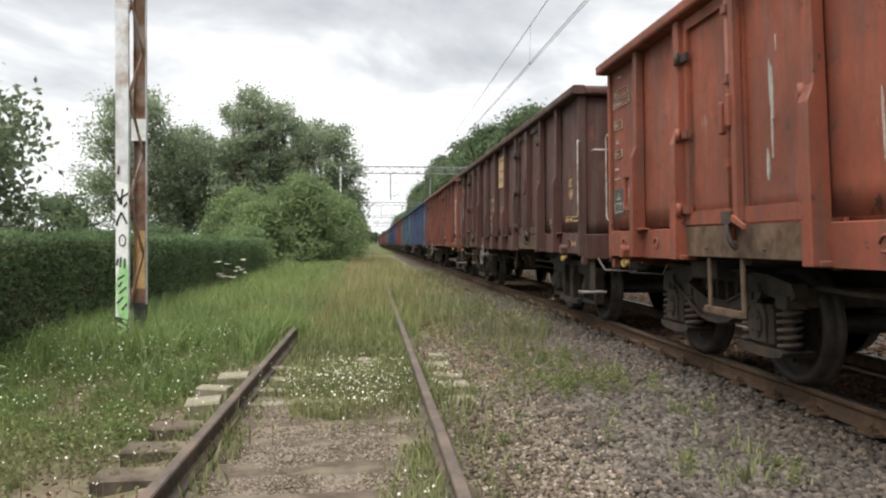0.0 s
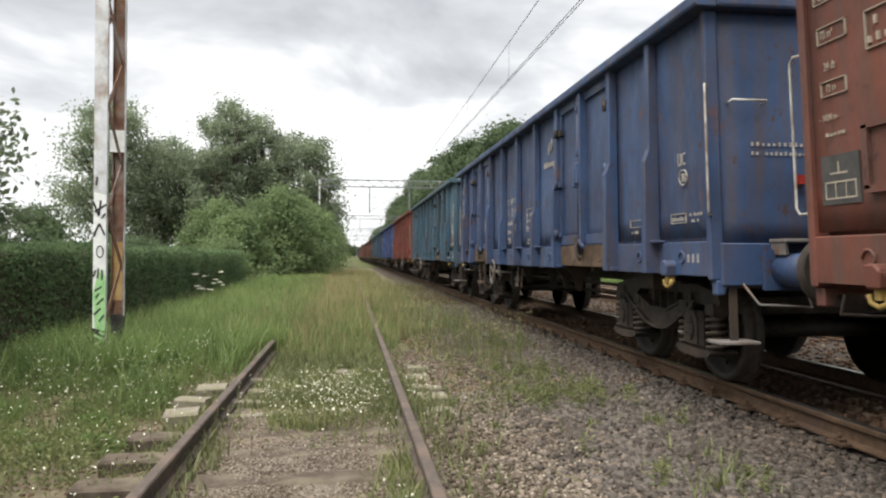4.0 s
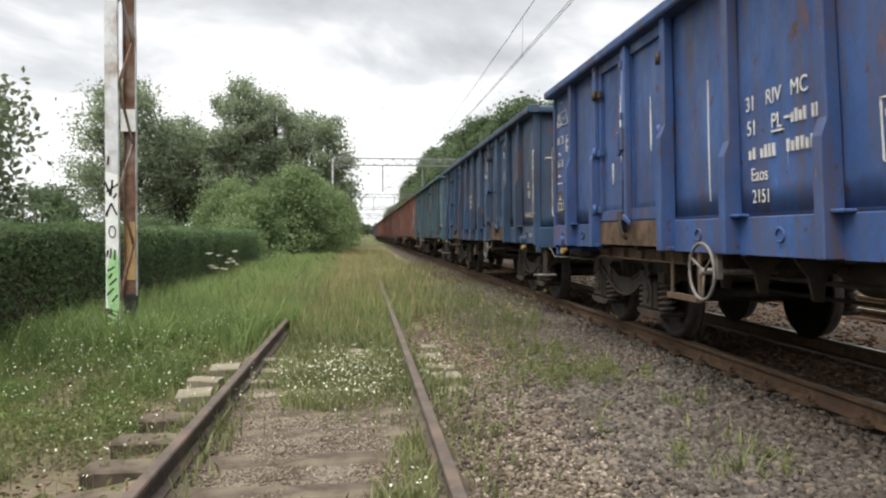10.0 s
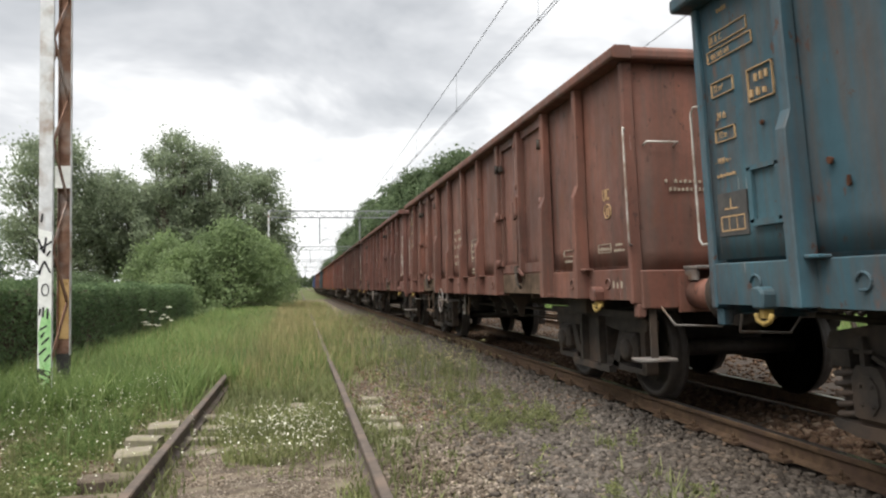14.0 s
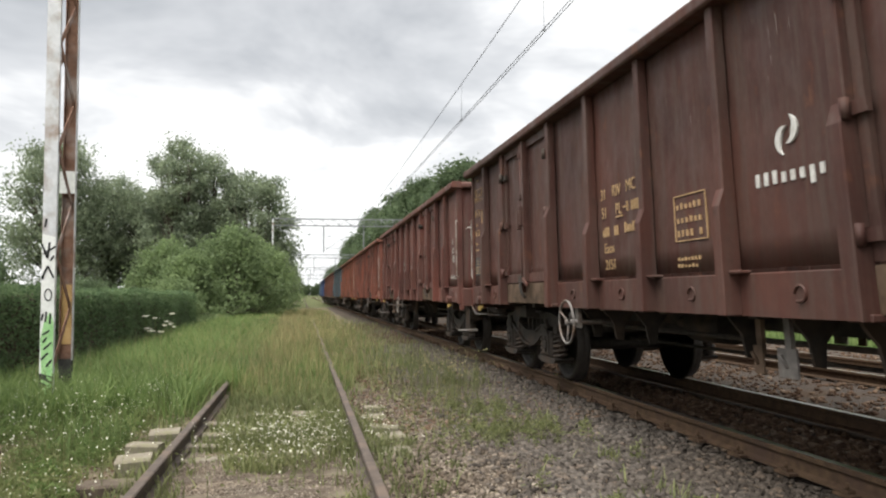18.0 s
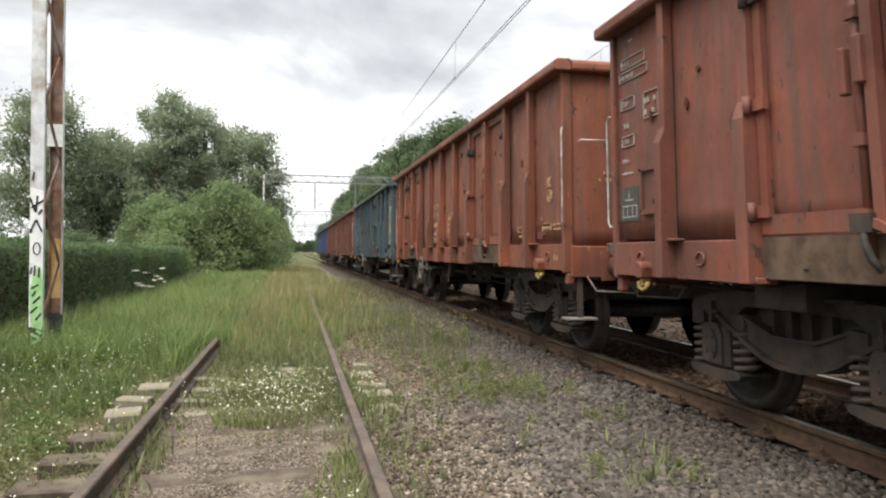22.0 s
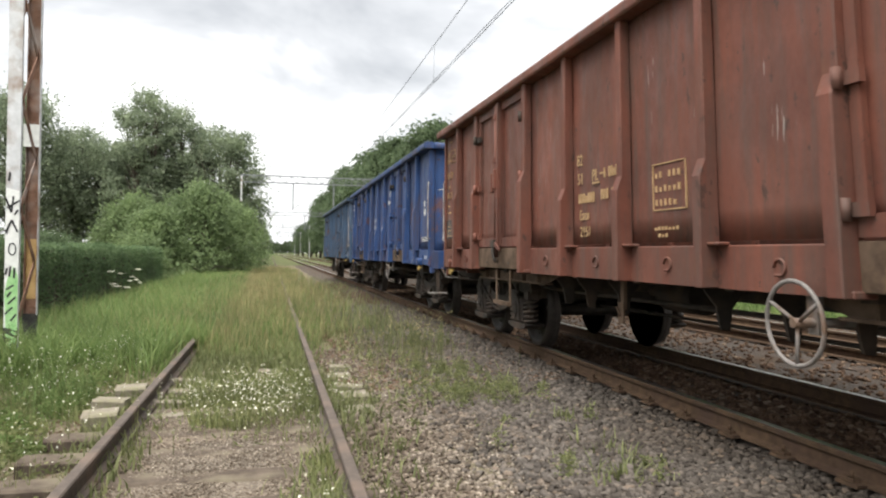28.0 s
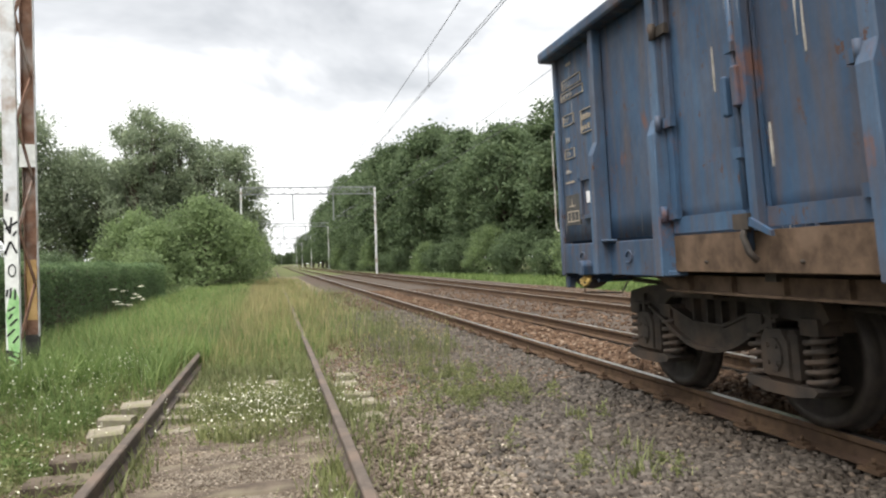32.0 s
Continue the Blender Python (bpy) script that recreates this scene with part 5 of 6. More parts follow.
def portal(y):
    g = tagged(new("overhead_line_portal"), "grey steel lattice portal spanning the tracks on two masts", "railway portal", "portals of the overhead line")
    g.location = (0, y, 0)
    x0, x1 = -2.75, 10.75
    for x in (x0, x1):
        bm = B()
        for dy in (-0.22, 0.22):
            box(bm, x - 0.08, x + 0.08, dy - 0.03, dy + 0.03, -0.3, 8.9)
        n = 14
        for i in range(n):
            z = 0.1 + i * 0.6
            beam(bm, (x - 0.07, -0.22, z), (x - 0.07, 0.22, z + 0.6), 0.02)
            beam(bm, (x + 0.07, 0.22, z), (x + 0.07, -0.22, z + 0.6), 0.02)
        part("mast", bm, GALV, g)
    bm = B()
    for z in (8.27, 8.97):
        for dy in (-0.2, 0.2):
            box(bm, x0 - 0.1, x1 + 0.1, dy - 0.035, dy + 0.035, z - 0.04, z + 0.04)
    n = 22
    dx = (x1 - x0) / n
    for i in range(n):
        a, b = x0 + i * dx, x0 + (i + 1) * dx
        za, zb = (8.27, 8.97) if i % 2 else (8.97, 8.27)
        for dy in (-0.2, 0.2):
            beam(bm, (a, dy, za), (b, dy, zb), 0.022)
            beam(bm, (b, dy, 8.27), (b, dy, 8.97), 0.018)
    part("lattice_beam", bm, GANTRY, g)
    for x, side in ((2.35, 1), (6.45, 1)):
        bm = B()
        box(bm, x - 0.06, x + 0.06, -0.06, 0.06, 5.55, 8.27)
        part("drop_post", bm, GANTRY, g)
        bm = B()
        beam(bm, (x, 0, 5.65), (x + 1.7, 0, 6.85), 0.028)
        beam(bm, (x, 0, 6.05), (x + 1.9, 0, 5.95), 0.022)
        beam(bm, (x + 0.4, 0, 7.2), (x + 0.7, 0, 7.2), 0.03)
        beam(bm, (x + 1.7, 0, 6.85), (x + 2.1, 0, 6.95), 0.03)
        part("bracket_arm", bm, GANTRY, g)
    return g


first_portal = portal(79.0)
for y in (149.0, 219.0, 289.0, 359.0):
    copy_thing(first_portal, pose(0, y, 0))


def overhead_wire(x):
    w = tagged(new("overhead_wire"), "thin overhead contact wires hung from a sagging carrier cable", "overhead wire", "overhead wires")
    def carrier(y):
        u = ((y - 9.0) % 70.0) / 70.0
        return 6.92 - 1.9 * u * (1 - u) + RAIL_Z
    spots = [-61 + 2.5 * i for i in range(172)]
    bm = B()
    tube(bm, [(x, y, carrier(y)) for y in spots], 0.0085, 5)
    part("carrier_cable", bm, WIRE, w)
    for dx in (-0.03, 0.03):
        bm = B()
        tube(bm, [(x + dx - 0.04 * math.sin((y - 9) * math.pi / 70), y, 5.68 + RAIL_Z) for y in spots[::2]], 0.0075, 5)
        part("contact_wire", bm, WIRE, w)
    for i in range(-3, 26):
        y = 9.0 + 7.0 * i + 3.5
        bm = B()
        xx = x - 0.04 * math.sin((y - 9) * math.pi / 70)
        tube(bm, [(x, y, carrier(y)), (xx, y, 5.69 + RAIL_Z)], 0.004, 4)
        box(bm, xx - 0.035, xx + 0.035, y - 0.008, y + 0.008, 5.672 + RAIL_Z, 5.695 + RAIL_Z)
        part("dropper", bm, WIRE, w)


overhead_wire(MAIN_X)
overhead_wire(FAR_X)


def painted_mast():
    """The lattice mast beside the siding: two channels one behind the other, laced together, sprayed with paint."""
    m = tagged(new("overhead_line_mast"), "lattice steel mast with graffiti on its silvery front channel", "railway mast")
    m.location = (-2.68, 9.66, -0.2)
    def channel(y, face, web, material, label):
        bm = B()
        d = 0.06 * face
        t = 0.008 * face
        prism(bm, [(-0.075, y), (0.075, y), (0.075, y + d), (0.067, y + d), (0.067, y + t), (-0.067, y + t), (-0.067, y + d), (-0.075, y + d)], 2, 0, 9.0)
        return part("channel", bm, material, m, label)
    front = channel(0.0, 1, 0, GALV, "silvery channel sprayed with letters")
    back = channel(0.66, -1, 0, MAST_RUST, "rusty channel with painted bands")
    back.location.x = 0.03
    bm = B()
    box(bm, 0.0765, 0.082, 0.592, 0.662, 0.6, 9.0)
    part("flange", bm, GALV, back, "silvery flange of the rusty channel")
    for i in range(13):
        z = 0.62 + i * 0.64
        for x, flip in ((-0.071, 0), (0.071, 1)):
            bm = B()
            a, b = (0.03, 0.63) if (i + flip) % 2 else (0.63, 0.03)
            prism(bm, [(a, z - 0.05), (a, z + 0.05), (b, z + 0.69), (b, z + 0.59)], 0, x - 0.006, x + 0.006)
            part("lacing_bar", bm, MAST_RUST, m)
    bm = B()
    box(bm, -0.077, 0.077, -0.004, 0.0, 0.0, 0.50)
    part("painted_band", bm, MAST_BLACK, front, "black foot band")
    bm = B()
    box(bm, -0.0772, 0.0772, 0.598, 0.601, 0.0, 0.62)
    box(bm, -0.0772, 0.0772, 0.595, 0.666, 0.0, 0.60)
    part("painted_band", bm, MAST_BLACK, back, "black foot band")
    bm = B()
    box(bm, -0.066, 0.066, 0.647, 0.6515, 0.80, 1.55)
    part("painted_band", bm, MAST_YELLOW, back, "ochre band")
    bm = B()
    box(bm, -0.07, 0.112, 0.588, 0.597, 2.70, 2.98)
    part("number_plate", bm, GRAF_WHITE, m, "blank pale plate")
    # the sprayed paint: a pale ground, a green patch, dark strokes
    bm = B()
    prism(bm, [(-0.073, 0.42), (0.073, 0.45), (0.073, 2.10), (-0.073, 2.14)], 1, -0.003, 0.0)
    part("sprayed_ground", bm, GRAF_WHITE, front)
    bm = B()
    prism(bm, [(-0.05, 0.50), (0.072, 0.46), (0.072, 1.10), (0.03, 1.22), (-0.03, 1.12), (-0.07, 0.9)], 1, -0.0055, -0.003)
    part("sprayed_green", bm, GRAF_GREEN, front)
    strokes = [(-0.03, 2.32, -0.045, 2.22), (-0.075, 2.02, -0.01, 1.85), (-0.01, 1.85, 0.01, 2.04), (-0.06, 1.90, 0.075, 1.99), (0.02, 1.82, 0.06, 1.88), (-0.065, 1.62, -0.005, 1.76), (-0.005, 1.76, 0.06, 1.62), (-0.05, 1.66, -0.06, 1.60),
               (-0.02, 1.10, -0.01, 1.22), (0.03, 1.08, 0.035, 1.20), (-0.06, 1.12, -0.045, 1.20), (-0.05, 0.95, 0.03, 1.0), (-0.03, 0.78, 0.05, 0.86), (-0.06, 0.66, 0.02, 0.74), (0.0, 0.58, 0.06, 0.66), (-0.04, 0.86, 0.0, 0.92)]
    bm = B()
    for x0, z0, x1, z1 in strokes:
        d = Vector((x1 - x0, z1 - z0)).normalized()
        nx, nz = -d.y * 0.011, d.x * 0.011
        prism(bm, [(x0 + nx, z0 + nz), (x0 - nx, z0 - nz), (x1 - nx, z1 - nz), (x1 + nx, z1 + nz)], 1, -0.0085, -0.0055)
    ring = [(0.005 + 0.045 * math.cos(k * math.tau / 16), 1.42 + 0.075 * math.sin(k * math.tau / 16)) for k in range(16)]
    for (xa, za), (xb, zb) in zip(ring, ring[1:] + ring[:1]):
        prism(bm, [(xa, za), (xb, zb), (0.005 + (xb - 0.005) * 0.72, 1.42 + (zb - 1.42) * 0.8), (0.005 + (xa - 0.005) * 0.72, 1.42 + (za - 1.42) * 0.8)], 1, -0.0085, -0.0055)
    tagged(part("sprayed_writing", bm, GRAF_BLACK, front), kind="stuff")
    bm = B()
    for x0, z0, x1, z1 in ((-0.05, 0.42, 0.06, 0.36), (0.06, 0.36, -0.04, 0.30), (-0.04, 0.30, 0.06, 0.25), (0.06, 0.25, -0.05, 0.15), (-0.05, 0.15, 0.06, 0.12), (0.01, 0.46, 0.06, 0.42)):
        d = Vector((x1 - x0, z1 - z0)).normalized()
        nx, nz = -d.y * 0.016, d.x * 0.016
        prism(bm, [(x0 + nx, z0 + nz), (x0 - nx, z0 - nz), (x1 - nx, z1 - nz), (x1 + nx, z1 + nz)], 1, -0.0075, -0.004)
    tagged(part("sprayed_scrawl", bm, GRAF_GREEN, front, "pale green scrawl"), kind="stuff")
    bm = B()
    box(bm, -0.2, 0.2, -0.12, 0.78, -0.3, 0.02)
    part("footing", bm, PALE_STONE, m)


painted_mast()


def garden_lantern():
    g = tagged(new("garden_lantern"), "garden lantern with a white glass and dark cap above the hedge", "lantern")
    g.location = (-6.0, 14.0, -0.3)
    bm = B()
    tube(bm, [(0, 0, 0), (0, 0, 1.52)], 0.035, 8)
    part("post", bm, MAST_BLACK, g)
    bm = B()
    prism(bm, [(-0.10, 1.52), (0.10, 1.52), (0.13, 1.76), (-0.13, 1.76)], 1, -0.11, 0.11)
    part("glass", bm, PAPER, g, "white lantern glass")
    bm = B()
    tube(bm, [(0, 0, 1.76), (0, 0, 1.80), (0, 0, 1.87), (0, 0, 1.93)], [0.19, 0.17, 0.07, 0.02], 8)
    part("cap", bm, MAST_BLACK, g)


garden_lantern()


# ---- plants ----
def rhombs(pos, size, rg, aspect=0.5, droop=0.0):
    """Leaves: one bent diamond each, turned at random."""
    n = len(pos)
    a = rg.normal(size=(n, 3))
    a[:, 2] -= droop
    a /= np.linalg.norm(a, axis=1)[:, None]
    b = np.cross(a, rg.normal(size=(n, 3)))
    b /= np.linalg.norm(b, axis=1)[:, None] + 1e-9
    s = (size * rg.uniform(0.7, 1.3, n))[:, None]
    c = np.cross(a, b) * s * 0.12
    v = np.stack([pos - a * s, pos + b * s * aspect + c, pos + a * s, pos - b * s * aspect + c], 1).reshape(-1, 3)
    return v, np.arange(4 * n).reshape(n, 4)


def blades(x, y, z, h, w, lean, rg):
    """Blades of grass: five points and three triangles each."""
    n = len(x)
    ang = rg.uniform(0, math.tau, n)
    dx, dy = np.cos(ang), np.sin(ang)
    l = lean * h * rg.uniform(0.2, 1.0, n)
    px, py = -dy * w / 2, dx * w / 2
    base = np.stack([x, y, z], 1)
    def lv(f, k, wf):
        c = base + np.stack([dx * l * k, dy * l * k, h * f], 1)
        o = np.stack([px * wf, py * wf, 0 * px], 1)
        return c - o, c + o
    a0, a1 = lv(0, 0, 1)
    b0, b1 = lv(0.55, 0.32, 0.8)
    t0, _ = lv(1.0, 1.0, 0)
    v = np.stack([a0, a1, b0, b1, t0], 1).reshape(-1, 3)
    i = 5 * np.arange(n)[:, None]
    f = np.concatenate([i + np.array([0, 1, 2]), i + np.array([1, 3, 2]), i + np.array([2, 3, 4])], 1).reshape(-1, 3)
    return v, f


def gz(x, y):
    return np.array([ground_z(float(a), float(b)) for a, b in zip(x, y)])


def tree_mesh(rg, height, width, base, lobes, leaves, size, material, seed):
    """Crown of leaves in many clumps on lobes, and a trunk with limbs that reach into them. Returns the two meshes."""
    clumps = []
    for cx, cy, cz, r, n in lobes:
        d = rg.normal(size=(n, 3))
        d /= np.linalg.norm(d, axis=1)[:, None]
        rad = r * rg.uniform(0.55, 1.08, n) ** 0.6
        clumps.append(np.array([cx, cy, cz]) + d * rad[:, None] * np.array([1, 1, 0.95]))
    clumps = np.concatenate(clumps)
    per = leaves // len(clumps)
    spread = rg.uniform(0.28, 0.62, len(clumps)) * width / 8
    pos = np.repeat(clumps, per, 0) + rg.normal(size=(len(clumps) * per, 3)) * np.repeat(spread, per)[:, None] * np.array([1, 1, 0.7])
    pos[:, 2] = np.maximum(pos[:, 2], base * 0.75)
    v, f = rhombs(pos, size, rg, 0.55)
    crown = mesh_arrays("crown", v, f, material)
    bm = B()
    tube(bm, [(0, 0, -0.4), (0.02, 0, base * 0.5), (0.1, 0.05, base), (0.15, 0.1, height * 0.6), (0.1, 0.2, height * 0.85)], [0.028 * height, 0.022 * height, 0.018 * height, 0.010 * height, 0.003 * height], 9)
    for cx, cy, cz, r, n in lobes:
        z0 = base * 0.7 + 0.25 * (cz - base)
        tube(bm, [(0.05, 0.02, z0), (cx * 0.45, cy * 0.45, z0 + 0.5 * (cz - z0)), (cx * 0.95, cy * 0.95, cz)], [0.011 * height, 0.007 * height, 0.002 * height], 6)
        for k in range(3):
            t = Vector((cx, cy, cz)) + Vector(rg.normal(size=3)) * r * 0.5
            tube(bm, [(cx * 0.5, cy * 0.5, z0 + 0.55 * (cz - z0)), tuple(t)], [0.004 * height, 0.001 * height], 5)
    bmesh.ops.recalc_face_normals(bm, faces=bm.faces[:])
    trunk = bpy.data.meshes.new("trunk")
    bm.to_mesh(trunk)
    bm.free()
    trunk.materials.append(BARK)
    return trunk, crown


def plant_tree(name, meshes, x, y, turn, scale, label, category, group=""):
    t = tagged(new(name), label, category, group)
    for n, me in zip(("trunk", "crown"), meshes):
        new(n, me).parent = t
    t.location = (x, y, -0.25)
    t.rotation_euler = (0, 0, turn)
    t.scale = (scale, scale, scale)
    return t


rg = np.random.default_rng(11)


def lobes_round(h, w, base, k, rg_, per=16, outline=(0.35, 0.85, 1.0, 0.95, 0.7), lobe=(0.17, 0.27)):
    """Lobes set round the axis, for an uneven outline. outline: half widths from the foot to the top, as shares."""
    out = [(0.0, 0.0, h - 0.14 * w, 0.13 * w, per)]
    for i in range(k):
        a = i * 2.4 + rg_.uniform(-0.5, 0.5)
        u = (i + 0.5) / k
        z = base + (h - base) * (0.08 + 0.82 * u)
        r = w * 0.5 * float(np.interp(u, np.linspace(0, 1, len(outline)), outline)) * rg_.uniform(0.7, 1.05)
        out.append((r * 0.66 * math.cos(a), r * 0.66 * math.sin(a), z, w * rg_.uniform(*lobe) * (1.0 - 0.3 * u), per))
    return out


WILLOW = tree_mesh(rg, 17.0, 12.0, 2.6, lobes_round(17.0, 12.0, 2.6, 30, rg, 16, (0.75, 1.0, 1.0, 0.72, 0.36), (0.12, 0.22)), 25000, 0.15, LEAF_TREE, 1)
POPLAR = tree_mesh(rg, 17.2, 7.4, 2.0, lobes_round(17.2, 7.4, 1.4, 30, rg, 14, (0.95, 1.0, 0.95, 1.0, 0.72), (0.15, 0.26)), 20000, 0.15, LEAF_TREE, 2)
ASH = tree_mesh(rg, 14.2, 9.2, 2.0, lobes_round(14.2, 9.2, 1.8, 28, rg, 14, (0.8, 0.9, 1.0, 0.95, 0.55), (0.13, 0.22)), 20000, 0.15, LEAF_TREE, 3)
FOREST = [tree_mesh(rg, h, w, 2.5, lobes_round(h, w, 1.5, 16, rg, 18), 18000, 0.185, LEAF_WOOD, 4 + i) for i, (h, w) in enumerate(((14.0, 8.5), (13.0, 7.5), (15.0, 8.0)))]
BUSH = [tree_mesh(rg, h, w, 0.4, lobes_round(h, w, 0.3, 20, rg, 11, (1.0, 1.0, 0.85, 0.6, 0.3), (0.13, 0.22)), 11000, 0.095, LEAF_BUSH, 8 + i) for i, (h, w) in enumerate(((5.2, 5.6), (3.8, 4.8)))]
SHRUB = tree_mesh(rg, 2.9, 4.2, 0.3, lobes_round(2.9, 4.2, 0.2, 12, rg, 12), 9000, 0.085, LEAF_WOOD, 12)

plant_tree("broadleaf_tree", WILLOW, -24.6, 84, 0.3, 1.06, "tall spreading grey-green tree behind the hedge", "tree", "trees beside the siding")
plant_tree("broadleaf_tree", ASH, -20.6, 90, 3.0, 1.04, "grey-green tree behind a taller one", "tree", "trees beside the siding")
plant_tree("broadleaf_tree", ASH, -16.8, 88, 2.0, 0.92, "smaller grey-green tree between two tall ones", "tree", "trees beside the siding")
plant_tree("broadleaf_tree", POPLAR, -12.8, 84, 1.0, 1.06, "tall upright tree with a ragged crown", "tree", "trees beside the siding")
plant_tree("broadleaf_tree", POPLAR, -9.4, 87, 3.4, 1.0, "tall upright tree with a ragged crown", "tree", "trees beside the siding")
plant_tree("broadleaf_tree", ASH, -4.6, 85, 0.0, 1.06, "ragged tree leaning towards the siding", "tree", "trees beside the siding")
plant_tree("broadleaf_tree", SHRUB, -27.8, 72, 1.2, 1.9, "small round tree far behind the garden", "tree")
for x, y, s, k in ((-3.5, 43, 1.0, 0), (-5.6, 41, 0.95, 1), (-7.4, 46, 0.9, 0), (-2.2, 47, 0.9, 0), (-5.0, 34, 0.55, 1), (-2.8, 55, 0.95, 0), (-3.4, 63, 0.95, 0)):
    plant_tree("bush", BUSH[k], x, y, x * 1.7, s, "bright green bush leaning over the grass", "bush", "bushes at the end of the hedge")
for x, y, s in ((-8.5, 30, 0.85), (-11.5, 33, 1.0), (-9.5, 38, 1.15), (-13.5, 36, 0.95), (-15.5, 32, 0.75), (-18.5, 38, 0.85), (-7.0, 26.5, 0.62), (-21.5, 40, 0.85), (-12.0, 44, 1.3)):
    plant_tree("garden_shrub", SHRUB, x, y, y * 2.1, s * 0.62, "dense dark green shrub behind the hedge", "shrub", "shrubs behind the hedge")
for i in range(12):
    y = 84 + 14.5 * i
    plant_tree("lineside_tree", ASH if i % 3 else BUSH[0], -3.6 - 0.7 * (i % 2), y, i * 1.3, (0.50 if i % 3 else 1.15) + 0.025 * i, "tree crowding the far end of the siding", "tree", "trees along the far siding")
wr = random.Random(4)
for i in range(34):
    y = 24 + 6.6 * i + wr.uniform(-1, 1)
    edge = 23.5 - 10.6 * min(1.0, max(0.0, (y - 35) / 65.0))
    plant_tree("forest_tree", FOREST[i % 3], edge + 2.3 + wr.uniform(-1, 1.6), y, wr.uniform(0, 6), wr.uniform(0.9, 1.1) * (0.76 + 0.42 * min(1.0, max(0.0, (y - 45) / 50.0))), "dark green broadleaf tree at the edge of the wood", "tree", "trees of the wood")
for i in range(16):
    y = 28 + 9.5 * i
    plant_tree("forest_tree", FOREST[(i + 1) % 3], 31.0 - 11.0 * min(1.0, max(0.0, (y - 35) / 65.0)), y, wr.uniform(0, 6), wr.uniform(0.95, 1.1) * (0.8 + 0.36 * min(1.0, max(0.0, (y - 45) / 50.0))), "broadleaf tree inside the wood", "tree", "trees of the wood")
for i in range(20):
    y = 26 + 6.0 * i + wr.uniform(-1.5, 1.5)
    edge = 21.5 - 9.0 * min(1.0, max(0.0, (y - 35) / 65.0))
    plant_tree("forest_bush", BUSH[i % 2] if i % 3 == 0 else SHRUB, edge + wr.uniform(-0.4, 0.8), y, wr.uniform(0, 6), wr.uniform(0.8, 1.15), "bush at the foot of the wood", "bush", "bushes of the wood's edge")


def near_tree():
    lobes = [(0, 0, 3.6, 0.9, 10), (0.9, -0.5, 3.0, 0.8, 12), (1.0, 0.4, 2.4, 0.7, 12), (-0.8, 0.3, 3.0, 0.9, 8), (0.3, -1.0, 2.4, 0.8, 12), (0.2, 0.9, 3.2, 0.8, 8), (0.9, -0.6, 2.0, 0.55, 10), (0.2, -0.2, 1.9, 0.7, 8)]
    m = tree_mesh(np.random.default_rng(5), 4.6, 4.4, 1.3, lobes, 8200, 0.058, LEAF_NEAR, 20)
    plant_tree("garden_tree", m, -5.98, 11.2, 0.0, 1.0, "young garden tree with narrow leaves behind the hedge", "tree")


near_tree()


def hedge():
    h = tagged(new("hedge"), "long clipped dark green hedge beside the grass", "hedge")
    x0, x1, y0, y1, top = -4.75, -3.72, 1.0, 30.0, 1.29
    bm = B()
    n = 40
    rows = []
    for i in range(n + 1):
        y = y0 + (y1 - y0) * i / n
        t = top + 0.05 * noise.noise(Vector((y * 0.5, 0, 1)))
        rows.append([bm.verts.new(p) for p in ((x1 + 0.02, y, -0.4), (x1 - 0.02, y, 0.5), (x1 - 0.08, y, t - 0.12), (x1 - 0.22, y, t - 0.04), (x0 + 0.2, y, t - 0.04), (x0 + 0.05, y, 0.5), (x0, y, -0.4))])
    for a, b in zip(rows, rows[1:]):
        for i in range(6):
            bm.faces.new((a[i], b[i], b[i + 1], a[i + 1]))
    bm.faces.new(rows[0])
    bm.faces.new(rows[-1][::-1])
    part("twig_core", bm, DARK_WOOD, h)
    r = np.random.default_rng(3)
    nf, nt = 60000, 26000
    y = y0 + (y1 - y0) * r.uniform(0, 1, nf) ** 1.25
    z = r.uniform(-0.3, top, nf)
    front = np.stack([x1 + r.normal(0, 0.035, nf) + 0.03 * np.sin(y * 2.1) * np.sin(z * 3 + y), y, z], 1)
    y2 = y0 + (y1 - y0) * r.uniform(0, 1, nt)
    tops = np.stack([r.uniform(x0, x1, nt), y2, top + r.normal(0.0, 0.03, nt) + 0.05 * np.sin(y2 * 1.3) * np.sin(y2 * 0.37)], 1)
    v, f = rhombs(np.concatenate([front, tops]), 0.030, r, 0.55)
    ob = new("foliage", mesh_arrays("foliage", v, f, LEAF_HEDGE))
    ob.parent = h
    tagged(ob, kind="stuff")


hedge()


def stuff(name, verts, faces, material, label, category):
    return tagged(new(name, mesh_arrays(name, verts, faces, material)), label, category, kind="stuff")


def patchy(x, y, scale, seed, low):
    """Keeps the points where a noise field is high: grass grows in tufts."""
    return np.array([noise.noise(Vector((float(a) * scale, float(b) * scale, seed))) > low for a, b in zip(x, y)])


